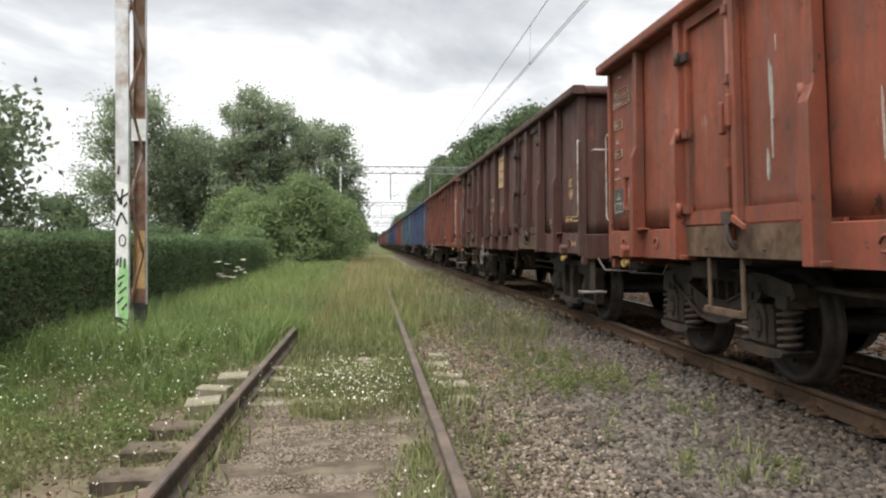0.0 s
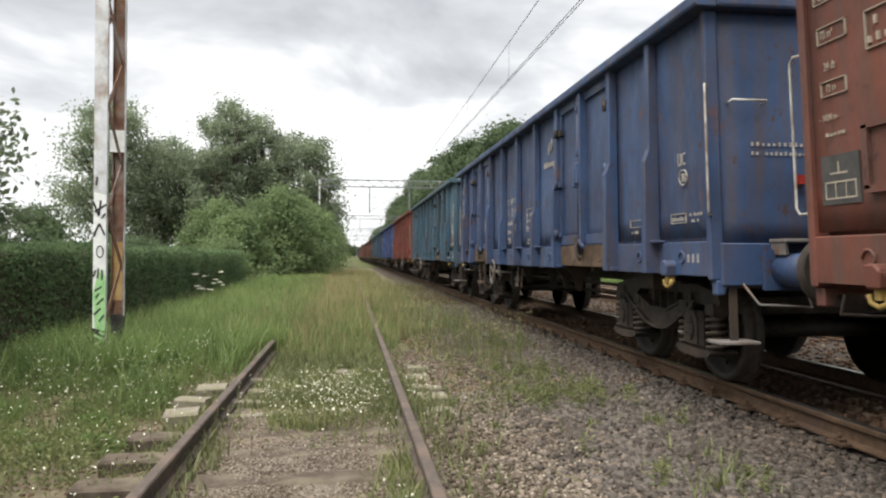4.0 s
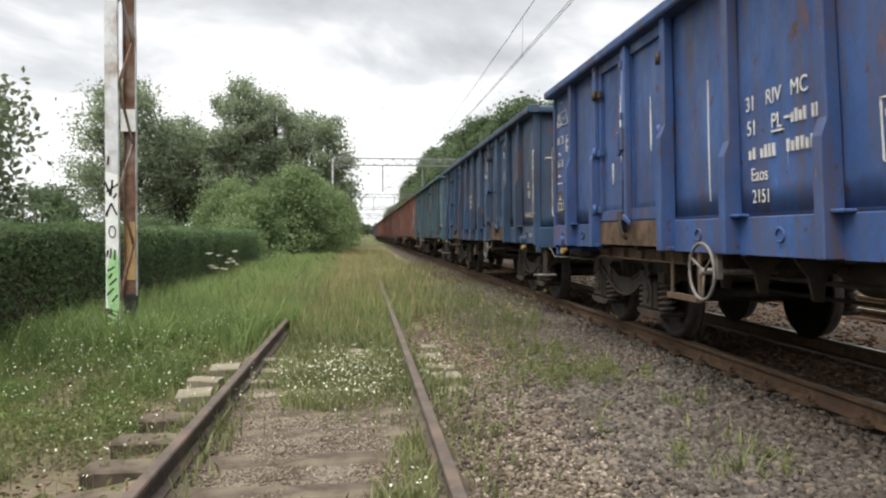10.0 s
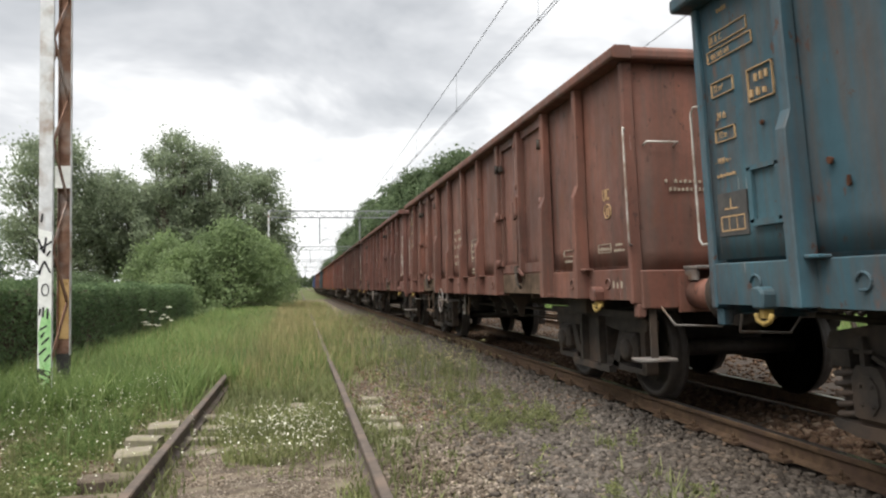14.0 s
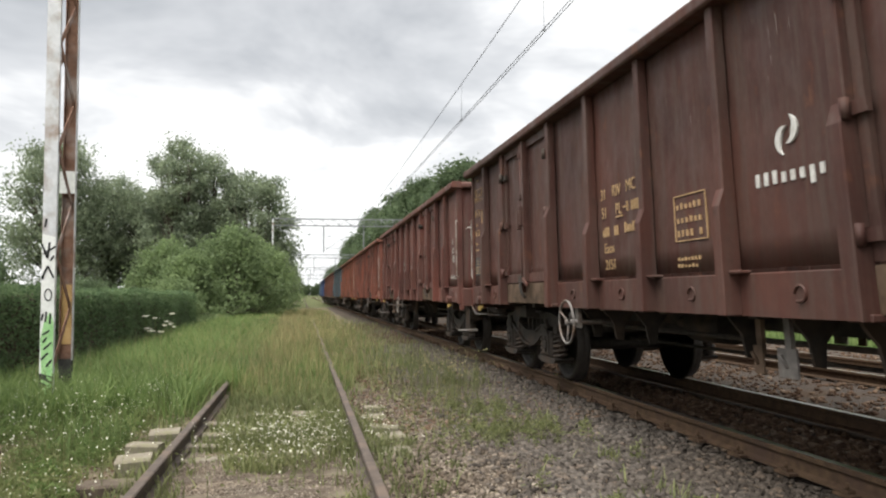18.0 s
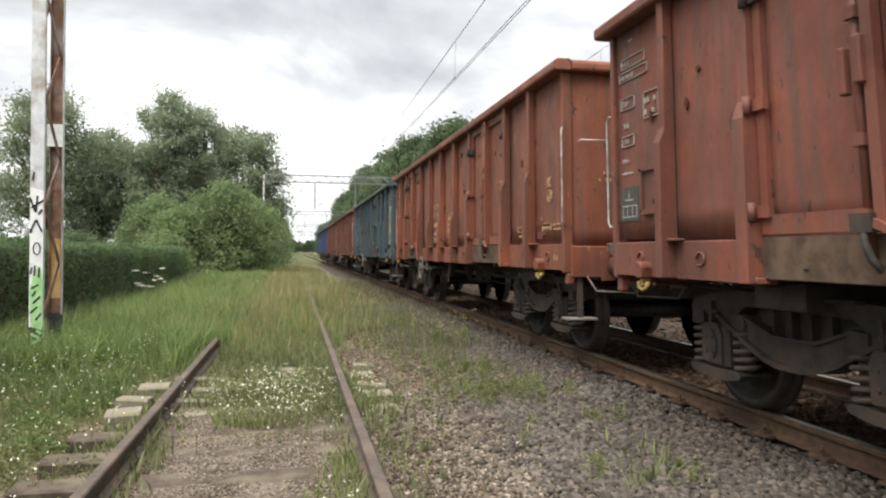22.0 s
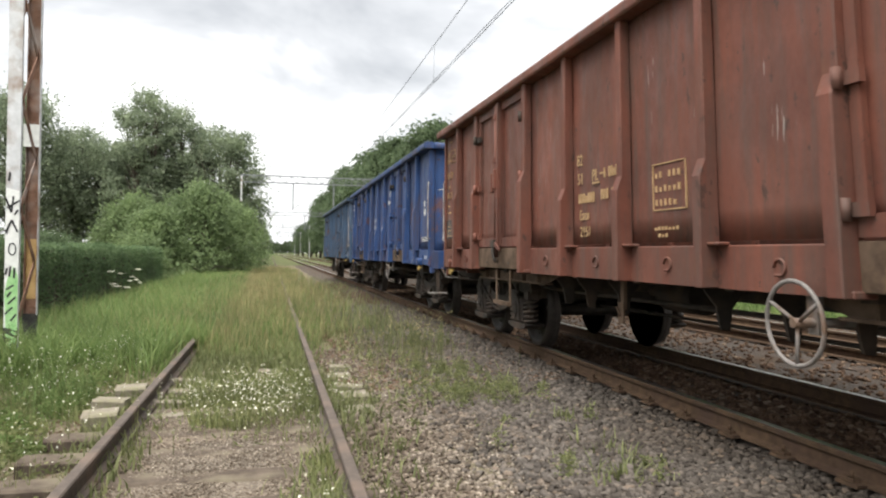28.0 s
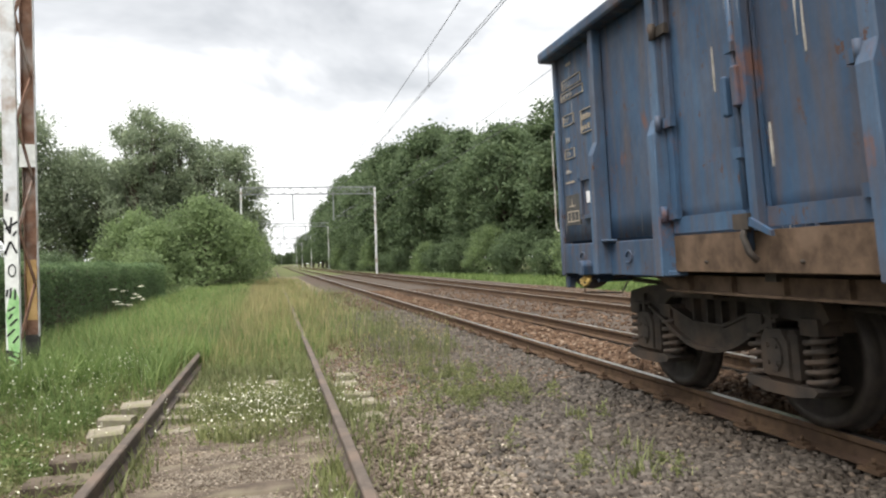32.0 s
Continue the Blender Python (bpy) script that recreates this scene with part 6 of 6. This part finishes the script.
def grasses():
    r = np.random.default_rng(21)
    # lush strip between the siding and the hedge
    n = 30000
    y = 6.5 + 45 * r.uniform(0, 1, n) ** 2.0
    x = r.uniform(-3.75, -1.0, n)
    keep = ((y > 8.3 + 1.2 * np.sin(x * 2.2)) | patchy(x, y, 0.9, 4.0, 0.3)) & ((x < -1.4) | (y > 9.2))
    x, y = x[keep], y[keep]
    h = r.uniform(0.18, 0.52, len(x)) * np.clip(0.45 + (y - 6.5) / 6, 0.45, 1.0)
    v, f = blades(x, y, gz(x, y) - 0.02, h, r.uniform(0.006, 0.011, len(x)) * (1 + y / 22), 1.0, r)
    # coarse tufts stand out of the strip
    c = 260
    cx, cy = r.uniform(-3.7, -0.95, c), 8.6 + 26 * r.uniform(0, 1, c) ** 1.6
    i = r.integers(0, c, 9000)
    tx, ty = cx[i] + r.normal(0, 0.10, 9000), cy[i] + r.normal(0, 0.12, 9000)
    tv, tf = blades(tx, ty, gz(tx, ty) - 0.02, r.uniform(0.3, 0.62, 9000) * r.uniform(0.8, 1.15, c)[i], r.uniform(0.007, 0.014, 9000) * (1 + ty / 22), 1.3, r)
    stuff("grass_tufts", tv, tf, GRASS_G, "coarse tufts of tall green grass beside the siding", "grass")
    stuff("tall_grass", v, f, GRASS_G, "lush tall green grass between siding and hedge", "grass")
    # dry grass that has swallowed the far siding
    n = 34000
    y = 7.3 + 56 * r.uniform(0, 1, n) ** 1.8
    x = r.normal(-0.25, 0.95, n) + 0.2
    keep = (x > -2.6) & (x < 2.2) & ((x > -0.9) | (y > 15)) & ((y > 10.2) | (np.abs(np.abs(x) - 0.75) > 0.1)) & ((x < 1.05) | (y > 12.5)) & (r.uniform(0, 1, n) < (y - 7.2) / 6.0)
    x, y = x[keep], y[keep]
    h = r.uniform(0.14, 0.42, len(x)) * np.clip((y - 6.5) / 6, 0.25, 1.0)
    wd = r.uniform(0.005, 0.009, len(x)) * (1 + y / 20)
    dry = r.uniform(0, 1, len(x)) < np.clip((y - 7) / 34, 0.14, 0.46)
    for k, m, name, lab in ((dry, GRASS_D, "dry_grass", "dry yellow grass grown over the old siding"), (~dry, GRASS_G, "green_grass", "green grass grown over the old siding")):
        v, f = blades(x[k], y[k], gz(x[k], y[k]) - 0.02, h[k] * (1.1 if m is GRASS_D else 0.8), wd[k], 0.55, r)
        stuff(name, v, f, m, lab, "grass")
    # grass leans over the old rail
    n = 3600
    y = 10.9 + 22 * r.uniform(0, 1, n) ** 1.5
    x = r.normal(-0.78, 0.13, n)
    v, f = blades(x, y, gz(x, y) - 0.02, r.uniform(0.16, 0.42, n), r.uniform(0.006, 0.011, n) * (1 + y / 20), 1.0, r)
    stuff("rail_grass", v, f, GRASS_G, "green grass leaning over the old rail", "grass")
    # dry stalks among the green, and the verge beyond the main lines
    n = 5000
    y = 7.5 + 32 * r.uniform(0, 1, n) ** 1.7
    x = np.where(r.uniform(0, 1, n) < 0.3, r.uniform(-3.7, -1.0, n), r.normal(-0.9, 0.55, n))
    keep = (x > -3.75) & (np.abs(np.abs(x) - 0.75) > 0.08) & (y > 10.5)
    x, y = x[keep], y[keep]
    v, f = blades(x, y, gz(x, y) - 0.02, r.uniform(0.25, 0.6, len(x)), r.uniform(0.004, 0.007, len(x)) * (1 + y / 22), 0.6, r)
    stuff("straw_grass", v, f, GRASS_D, "straw-coloured grass stalks among the green grass", "grass")
    n = 26000
    y = 6.0 + 80 * r.uniform(0, 1, n) ** 1.6
    x = 13.6 + 8.0 * r.uniform(0, 1, n) ** 1.3
    v, f = blades(x, y, gz(x, y) - 0.02, r.uniform(0.15, 0.5, n), r.uniform(0.012, 0.02, n) * (1 + y / 30), 0.8, r)
    stuff("verge_grass", v, f, GRASS_G, "green grass verge before the wood", "grass")
    # short weeds by the rails, on the shoulder and across the gravel
    n = 15000
    y = 2.6 + 8.5 * r.uniform(0, 1, n) ** 0.9
    x = r.uniform(-3.7, -0.85, n)
    keep = patchy(x, y, 1.1, 9.0, -0.02) & ((x < -1.4) | (r.uniform(0, 1, n) < 0.25))
    xs, ys = [x[keep]], [y[keep]]
    n = 13000
    y = r.uniform(5.5, 14.0, n)
    x = r.uniform(-0.62, 0.72, n)
    keep = np.array([noise.noise(Vector((float(a) * 1.9, float(b) * 1.9, 2.0))) > 0.42 - 0.28 * (b - 5.6) for a, b in zip(x, y)])
    xs.append(x[keep]), ys.append(y[keep])
    for cx, cy, sx, sy, n in ((0.64, 4.4, 0.09, 0.45, 480), (0.95, 5.0, 0.14, 0.9, 330), (0.5, 3.9, 0.1, 0.25, 240), (-0.64, 5.2, 0.07, 0.6, 220), (1.0, 6.8, 0.2, 0.6, 330), (2.1, 8.0, 0.35, 0.6, 120), (2.5, 7.1, 0.14, 0.2, 80), (1.6, 7.2, 0.5, 0.9, 100),
                              (2.55, 4.6, 0.07, 0.2, 60), (2.6, 5.6, 0.05, 0.1, 50), (2.4, 4.1, 0.12, 0.1, 70), (1.5, 12.5, 0.5, 1.6, 600), (2.2, 15.0, 0.4, 3.0, 800), (1.7, 20, 0.5, 4.0, 1100), (2.2, 28, 0.6, 6, 1800), (0.75, 7.6, 0.1, 1.0, 700), (-0.95, 6.6, 0.12, 0.8, 500)):
        xs.append(r.normal(cx, sx, n)), ys.append(r.normal(cy, sy, n))
    x, y = np.concatenate(xs), np.concatenate(ys)
    h = r.uniform(0.04, 0.15, len(x)) * np.clip(0.75 + y / 22, 0.8, 1.5)
    v, f = blades(x, y, gz(x, y) - 0.01, h, r.uniform(0.008, 0.018, len(x)), 1.0, r)
    stuff("low_weeds", v, f, WEED_G, "low weeds along the rails and on the gravel", "weeds")
    # the same low growth behind the camera's place
    n = 16000
    x, y = r.uniform(-3.7, -1.35, n), r.uniform(-12.0, 3.2, n)
    keep = patchy(x, y, 0.9, 9.0, -0.15)
    x, y = x[keep], y[keep]
    v, f = blades(x, y, gz(x, y) - 0.01, r.uniform(0.06, 0.25, len(x)), r.uniform(0.008, 0.018, len(x)), 1.0, r)
    stuff("near_grass", v, f, GRASS_G, "short green grass beside the siding", "grass")
    # tall stalks with pale heads beside the main line
    n = 200
    x = np.concatenate([r.normal(2.15, 0.3, n), r.normal(2.1, 0.3, 160), r.uniform(-3.5, 1.6, 900)])
    y = np.concatenate([r.normal(10.0, 0.7, n), r.normal(13.5, 1.2, 160), r.uniform(11, 32, 900)])
    h = r.uniform(0.28, 0.55, len(x))
    h[n + 160:] *= 1.35
    k = n + 160
    v, f = blades(x[:k], y[:k], gz(x[:k], y[:k]), h[:k], np.full(k, 0.008), 0.3, r)
    stuff("weed_stalks", v, f, WEED_G, "tall green weeds beside the main line", "weeds")
    v, f = blades(x[k:], y[k:], gz(x[k:], y[k:]), h[k:], np.full(len(x) - k, 0.008), 0.3, r)
    stuff("grass_stalks", v, f, GRASS_D, "tall dry grass stalks", "grass")
    # seed heads on the stalks
    pos = np.stack([x[:n], y[:n], gz(x[:n], y[:n]) + h[:n]], 1)
    v, f = rhombs(np.repeat(pos, 3, 0) + r.normal(size=(n * 3, 3)) * 0.012, 0.014, r, 0.4)
    stuff("seed_heads", v, f, GRASS_D, "pale seed heads on tall stalks", "grass")
    # leafy plants rooted in the gravel between the tracks
    c = 120
    cx = np.concatenate([r.normal(2.25, 0.28, 34), r.normal(2.05, 0.25, 26), r.uniform(0.95, 2.8, 40), r.normal(2.5, 0.25, 20)])
    cy = np.concatenate([r.normal(6.9, 0.30, 34), r.normal(8.3, 0.5, 26), 5.0 + 13 * r.uniform(0, 1, 40), r.normal(11.3, 0.7, 20)])
    cx[-6:], cy[-6:] = (2.10, 2.14, 2.06, 2.60, 2.78, 2.55), (4.3, 4.42, 4.15, 4.25, 5.5, 3.95)
    up = r.uniform(0.05, 0.22, c)
    i = r.integers(0, c, 9000)
    d = np.abs(r.normal(0, 0.5, 9000))
    a = r.uniform(0, math.tau, 9000)
    mx, my = cx[i] + 0.12 * d * np.cos(a), cy[i] + 0.12 * d * np.sin(a)
    v, f = rhombs(np.stack([mx, my, gz(mx, my) + up[i] * np.exp(-d * d) * r.uniform(0.1, 1.1, 9000)], 1), 0.017, r, 0.35)
    stuff("gravel_plants", v, f, WEED_G, "small leafy plants rooted in the gravel", "weeds")
    # leafy mounds of mayweed round the mast's foot
    c = 150
    cx, cy = r.uniform(-3.65, -1.3, c), r.uniform(5.6, 10.4, c)
    up = r.uniform(0.10, 0.34, c) * np.clip((cy - 4.6) / 3.4, 0.35, 1.0)
    i = r.integers(0, c, 30000)
    d = np.abs(r.normal(0, 0.5, 30000))
    a = r.uniform(0, math.tau, 30000)
    mx, my = cx[i] + 0.24 * d * np.cos(a), cy[i] + 0.24 * d * np.sin(a)
    v, f = rhombs(np.stack([mx, my, gz(mx, my) + up[i] * np.exp(-d * d) * r.uniform(0.2, 1.05, 30000)], 1), 0.021, r, 0.3)
    stuff("mayweed_leaves", v, f, GRASS_G, "leafy green mounds of mayweed round the mast", "weeds")
    # daisies: leaves, stems and white heads
    n = 900
    x = np.concatenate([r.normal(0.18, 0.34, n), r.uniform(-3.6, -1.05, 1500), r.normal(0.85, 0.2, 120), r.normal(0.55, 0.09, 22), r.normal(-1.0, 0.2, 40)])
    y = np.concatenate([r.normal(6.9, 0.62, n), 4.2 + 6.4 * r.uniform(0, 1, 1500) ** 0.8, r.normal(7.3, 0.9, 120), r.normal(3.8, 0.12, 22), r.normal(6.3, 0.9, 40)])
    keep = ~((np.abs(x - 0.75) < 0.07) | (np.abs(x + 0.75) < 0.07)) & (y > 2.8)
    x, y = x[keep], y[keep]
    h = r.uniform(0.10, 0.27, len(x)) + np.where((x < -1.2) & (y > 6.5), r.uniform(0.0, 0.2, len(x)), 0.0)
    z = gz(x, y)
    v, f = blades(x, y, z, h, np.full(len(x), 0.006), 0.1, r)
    stuff("daisy_stems", v, f, WEED_G, "thin green stems of wild daisies", "flowers")
    c = np.stack([x, y, z + h], 1)
    vs, fs, k = [], [], 8
    tilt = r.normal(0, 0.5, (len(c), 2))
    rad = r.uniform(0.0035, 0.0078, len(c))
    for j in range(k):
        a = j * math.tau / k
        o = np.stack([np.cos(a) * rad, np.sin(a) * rad, rad * (np.cos(a) * tilt[:, 0] + np.sin(a) * tilt[:, 1])], 1)
        vs.append(c + o)
    v = np.stack(vs, 1).reshape(-1, 3)
    f = (k * np.arange(len(c))[:, None] + np.arange(k)[None, :])
    stuff("daisies", v, f, PETAL, "small white daisy heads in the siding", "flowers")
    # leafy ground cover in patches beside the old rails
    m = 42000
    lx, ly = r.uniform(-3.7, -0.9, m), 2.4 + 8.0 * r.uniform(0, 1, m)
    keep = patchy(lx, ly, 1.4, 17.0, -0.02) & ((lx < -1.35) | (r.uniform(0, 1, m) < 0.3))
    lx, ly = lx[keep], ly[keep]
    v, f = rhombs(np.stack([lx, ly, gz(lx, ly) + r.uniform(0.0, 0.11, len(lx))], 1), 0.02, r, 0.4)
    stuff("ground_cover", v, f, WEED_G, "small leafy weeds covering the ground beside the siding", "weeds")
    m = 4200
    lx, ly = r.normal(2.0, 0.35, m), r.normal(8.6, 1.3, m)
    keep = patchy(lx, ly, 1.7, 23.0, 0.1)
    lx, ly = lx[keep], ly[keep]
    v, f = rhombs(np.stack([lx, ly, gz(lx, ly) + r.uniform(0.0, 0.14, len(lx))], 1), 0.019, r, 0.35)
    stuff("gravel_weeds", v, f, WEED_G, "sparse leafy weeds on the gravel", "weeds")
    # white umbels at the hedge's foot
    vs = []
    ux, uy = r.normal(-3.42, 0.10, 11), r.normal(20.5, 1.3, 11)
    for a, b in zip(ux, uy):
        top = ground_z(a, b) + r.uniform(0.45, 0.95)
        n = 44
        q = np.stack([a + r.normal(0, 0.035, n), b + r.normal(0, 0.035, n), top + r.normal(0, 0.008, n)], 1)
        vs.append(q)
    v, f = rhombs(np.concatenate(vs), 0.016, r, 0.8)
    stuff("umbel_flowers", v, f, PETAL, "white umbels of cow parsley before the hedge", "flowers")
    v, f = blades(np.repeat(ux, 4), np.repeat(uy, 4), gz(np.repeat(ux, 4), np.repeat(uy, 4)), np.repeat([q[:, 2].mean() for q in vs], 4) - gz(np.repeat(ux, 4), np.repeat(uy, 4)), np.full(44, 0.016), 0.02, r)
    stuff("umbel_stems", v, f, WEED_G, "green stems of cow parsley before the hedge", "flowers")
    # broad low leaves among the flowers
    m = 5200
    i = r.integers(0, len(x), m)
    pos = np.stack([x[i] + r.normal(0, 0.06, m), y[i] + r.normal(0, 0.08, m), z[i] + r.uniform(0.0, 0.12, m)], 1)
    v, f = rhombs(pos, 0.022, r, 0.35)
    stuff("weed_leaves", v, f, WEED_G, "feathery green leaves among the daisies", "weeds")


grasses()


# the far end of the line: woods that close on the rails
for i in range(18):
    s = -1 if i % 2 else 1
    y = 262 + 11 * i
    plant_tree("distant_tree", FOREST[i % 3], 4 + s * (9.5 + 1.5 * (i % 3)) - (1.0 if s < 0 else 0), y, i * 1.1, 0.9 + 0.04 * (i % 4), "distant tree where the rails vanish", "tree", "trees at the far end")


for i in range(26):
    plant_tree("distant_tree", FOREST[i % 3], -24 + 2.5 * i, 440 + 9 * (i % 3), i * 0.9, 0.46 + 0.05 * ((i * 7) % 4), "distant tree where the rails vanish", "tree", "trees at the far end")


# ---- ballast: single stones where the camera stands near ----
def stones(name, x, y, radius, material, label, r, lift=0.35):
    # a broken block: eight corners pushed about
    ico = np.array([(a, b, c) for a in (-0.62, 0.62) for b in (-0.62, 0.62) for c in (-0.62, 0.62)])
    tri = np.array([(0, 1, 3), (0, 3, 2), (4, 6, 7), (4, 7, 5), (0, 4, 5), (0, 5, 1), (2, 3, 7), (2, 7, 6), (0, 2, 6), (0, 6, 4), (1, 5, 7), (1, 7, 3)])
    n = len(x)
    q = r.normal(size=(n, 4))
    q /= np.linalg.norm(q, axis=1)[:, None]
    w, a, b, c = q.T
    rot = np.stack([1 - 2 * (b * b + c * c), 2 * (a * b - c * w), 2 * (a * c + b * w), 2 * (a * b + c * w), 1 - 2 * (a * a + c * c), 2 * (b * c - a * w), 2 * (a * c - b * w), 2 * (b * c + a * w), 1 - 2 * (a * a + b * b)], 1).reshape(n, 3, 3)
    sc = r.uniform(0.65, 1.4, (n, 1, 3)) * radius[:, None, None]
    v = (ico[None] + r.normal(0, 0.20, (n, 8, 3))) * sc
    v = np.einsum("nij,nkj->nki", rot, v)
    v[:, :, 2] *= 0.7
    v += np.stack([x, y, gz(x, y) + radius * lift], 1)[:, None, :]
    f = (8 * np.arange(n)[:, None, None] + tri[None]).reshape(-1, 3)
    return tagged(new(name, mesh_arrays(name, v.reshape(-1, 3), f, material)), label, "gravel", kind="stuff")


def ballast():
    r = np.random.default_rng(31)
    n = 34000
    y = 2.4 + 17 * r.uniform(0, 1, n) ** 1.6
    x = r.uniform(1.95, 3.60, n) - 0.5 * r.uniform(0, 1, n) ** 3
    stones("grey_ballast", x, y, 0.013 + 0.020 * r.uniform(0, 1, n) ** 1.3, STONE_GREY, "coarse grey ballast stones beside the main line", r, 0.5)
    n = 23000
    y = 2.4 + 8.5 * r.uniform(0, 1, n) ** 1.3
    x = np.concatenate([r.uniform(0.82, 2.35, n // 2), r.normal(1.5, 0.4, n - n // 2)])
    k = x > 0.82
    stones("pale_gravel", x[k], y[k], r.uniform(0.004, 0.017, n)[k], STONE_PALE, "pale weathered gravel between the tracks", r, 0.5)
    n = 9500
    y = 2.6 + 8.5 * r.uniform(0, 1, n)
    x = r.uniform(0.85, 2.7, n)
    stones("soiled_gravel", x, y, 0.007 + 0.019 * r.uniform(0, 1, n) ** 1.5, STONE_DULL, "soiled grey-brown gravel among the pale", r, 0.45)
    n = 7000
    y = 7.5 + 26 * r.uniform(0, 1, n) ** 1.7
    x = r.uniform(0.9, 3.4, n)
    stones("brown_gravel", x, y, r.uniform(0.012, 0.030, n), STONE_BROWN, "brown soiled gravel between the tracks", r)
    n = 24000
    y = 3.0 + 30 * r.uniform(0, 1, n) ** 1.7
    x = np.concatenate([r.uniform(3.75, 5.05, n // 2), r.uniform(5.3, 13.2, n - n // 2)])
    stones("rusty_ballast", x, y, r.uniform(0.018, 0.038, n), STONE_BROWN, "rust-stained ballast between and beyond the main rails", r)
    n = 24000
    y = 2.2 + 4.6 * r.uniform(0, 1, n)
    x = r.uniform(-0.66, 0.66, n)
    stones("siding_gravel", x, y, r.uniform(0.003, 0.0095, n), STONE_PALE, "fine pale gravel trodden into the siding", r, 0.5)
    n = 2500
    y = 2.5 + 5.5 * r.uniform(0, 1, n)
    x = r.uniform(-3.2, -0.85, n)
    stones("side_gravel", x, y, r.uniform(0.005, 0.018, n), STONE_BROWN, "scattered brown gravel beside the old rails", r, 0.2)

    n = 16000
    y = r.uniform(-9.0, 2.7, n)
    x = r.uniform(0.9, 3.6, n)
    stones("near_ballast", x, y, r.uniform(0.014, 0.03, n), STONE_GREY, "grey ballast stones at the edge of the main line", r)
    n = 7000
    y = r.uniform(-6.0, 2.6, n)
    x = r.uniform(-0.66, 1.2, n)
    x = np.where(np.abs(x - 0.75) < 0.09, x - 0.25, x)
    stones("near_gravel", x, y, r.uniform(0.006, 0.02, n), STONE_PALE, "pale gravel trodden between the old rails", r, 0.2)


ballast()


# ---- what moves: the train rolls past towards the camera's back, its wheels turn ----
# seconds, how far the middle of the first wagon is along the track
TRAIN_ROWS = [
    (0.0, 2.05), (1.0, -6.0), (2.0, -14.17), (3.0, -22.13), (6.0, -46.78), (7.0, -54.92), (8.0, -63.24), (9.0, -71.65), (10.0, -80.06), (11.0, -88.51), (12.0, -96.98), (13.0, -105.55),
    (16.0, -131.3), (17.0, -140.15), (18.0, -148.85), (19.0, -157.58), (20.0, -166.13), (21.0, -174.60), (22.0, -182.86), (23.0, -191.27), (24.0, -199.65), (25.0, -208.2),
    (28.0, -233.4), (29.0, -241.6), (30.0, -249.78), (31.0, -257.98), (32.0, -266.4),
]


def train_at(t):
    """Smooth place of the train between the rows."""
    ts, ds = [r[0] for r in TRAIN_ROWS], [r[1] for r in TRAIN_ROWS]
    return float(np.interp(t, ts, ds))


def motions():
    for k, w in enumerate(TRAIN):
        walk(w, [(t, pose(MAIN_X, d + 14.04 * k, BODY_Z)) for t, d in TRAIN_ROWS])
    # every wheelset turns by the way rolled over its radius; the four places on a wagon's bogies share their keys
    step = 2 / FPS
    times = [step * i for i in range(int(32.0 / step) + 1)]
    turns = [(t, math.degrees((train_at(t) - train_at(0)) / 0.46)) for t in times]
    keyed = {}
    for w in TRAIN:
        for b in w.children:
            for o in b.children:
                if o.name.startswith("wheelset"):
                    key = round(o.location.y, 2)
                    if key not in keyed:
                        walk(o, [(t, pose(0, o.location.y, 0.46, -a, 0, 0)) for t, a in turns])
                        keyed[key] = o.animation_data
                    else:
                        o.rotation_mode = "QUATERNION"
                        data = o.animation_data_create()
                        data.action = keyed[key].action
                        data.action_slot = keyed[key].action_slot


motions()
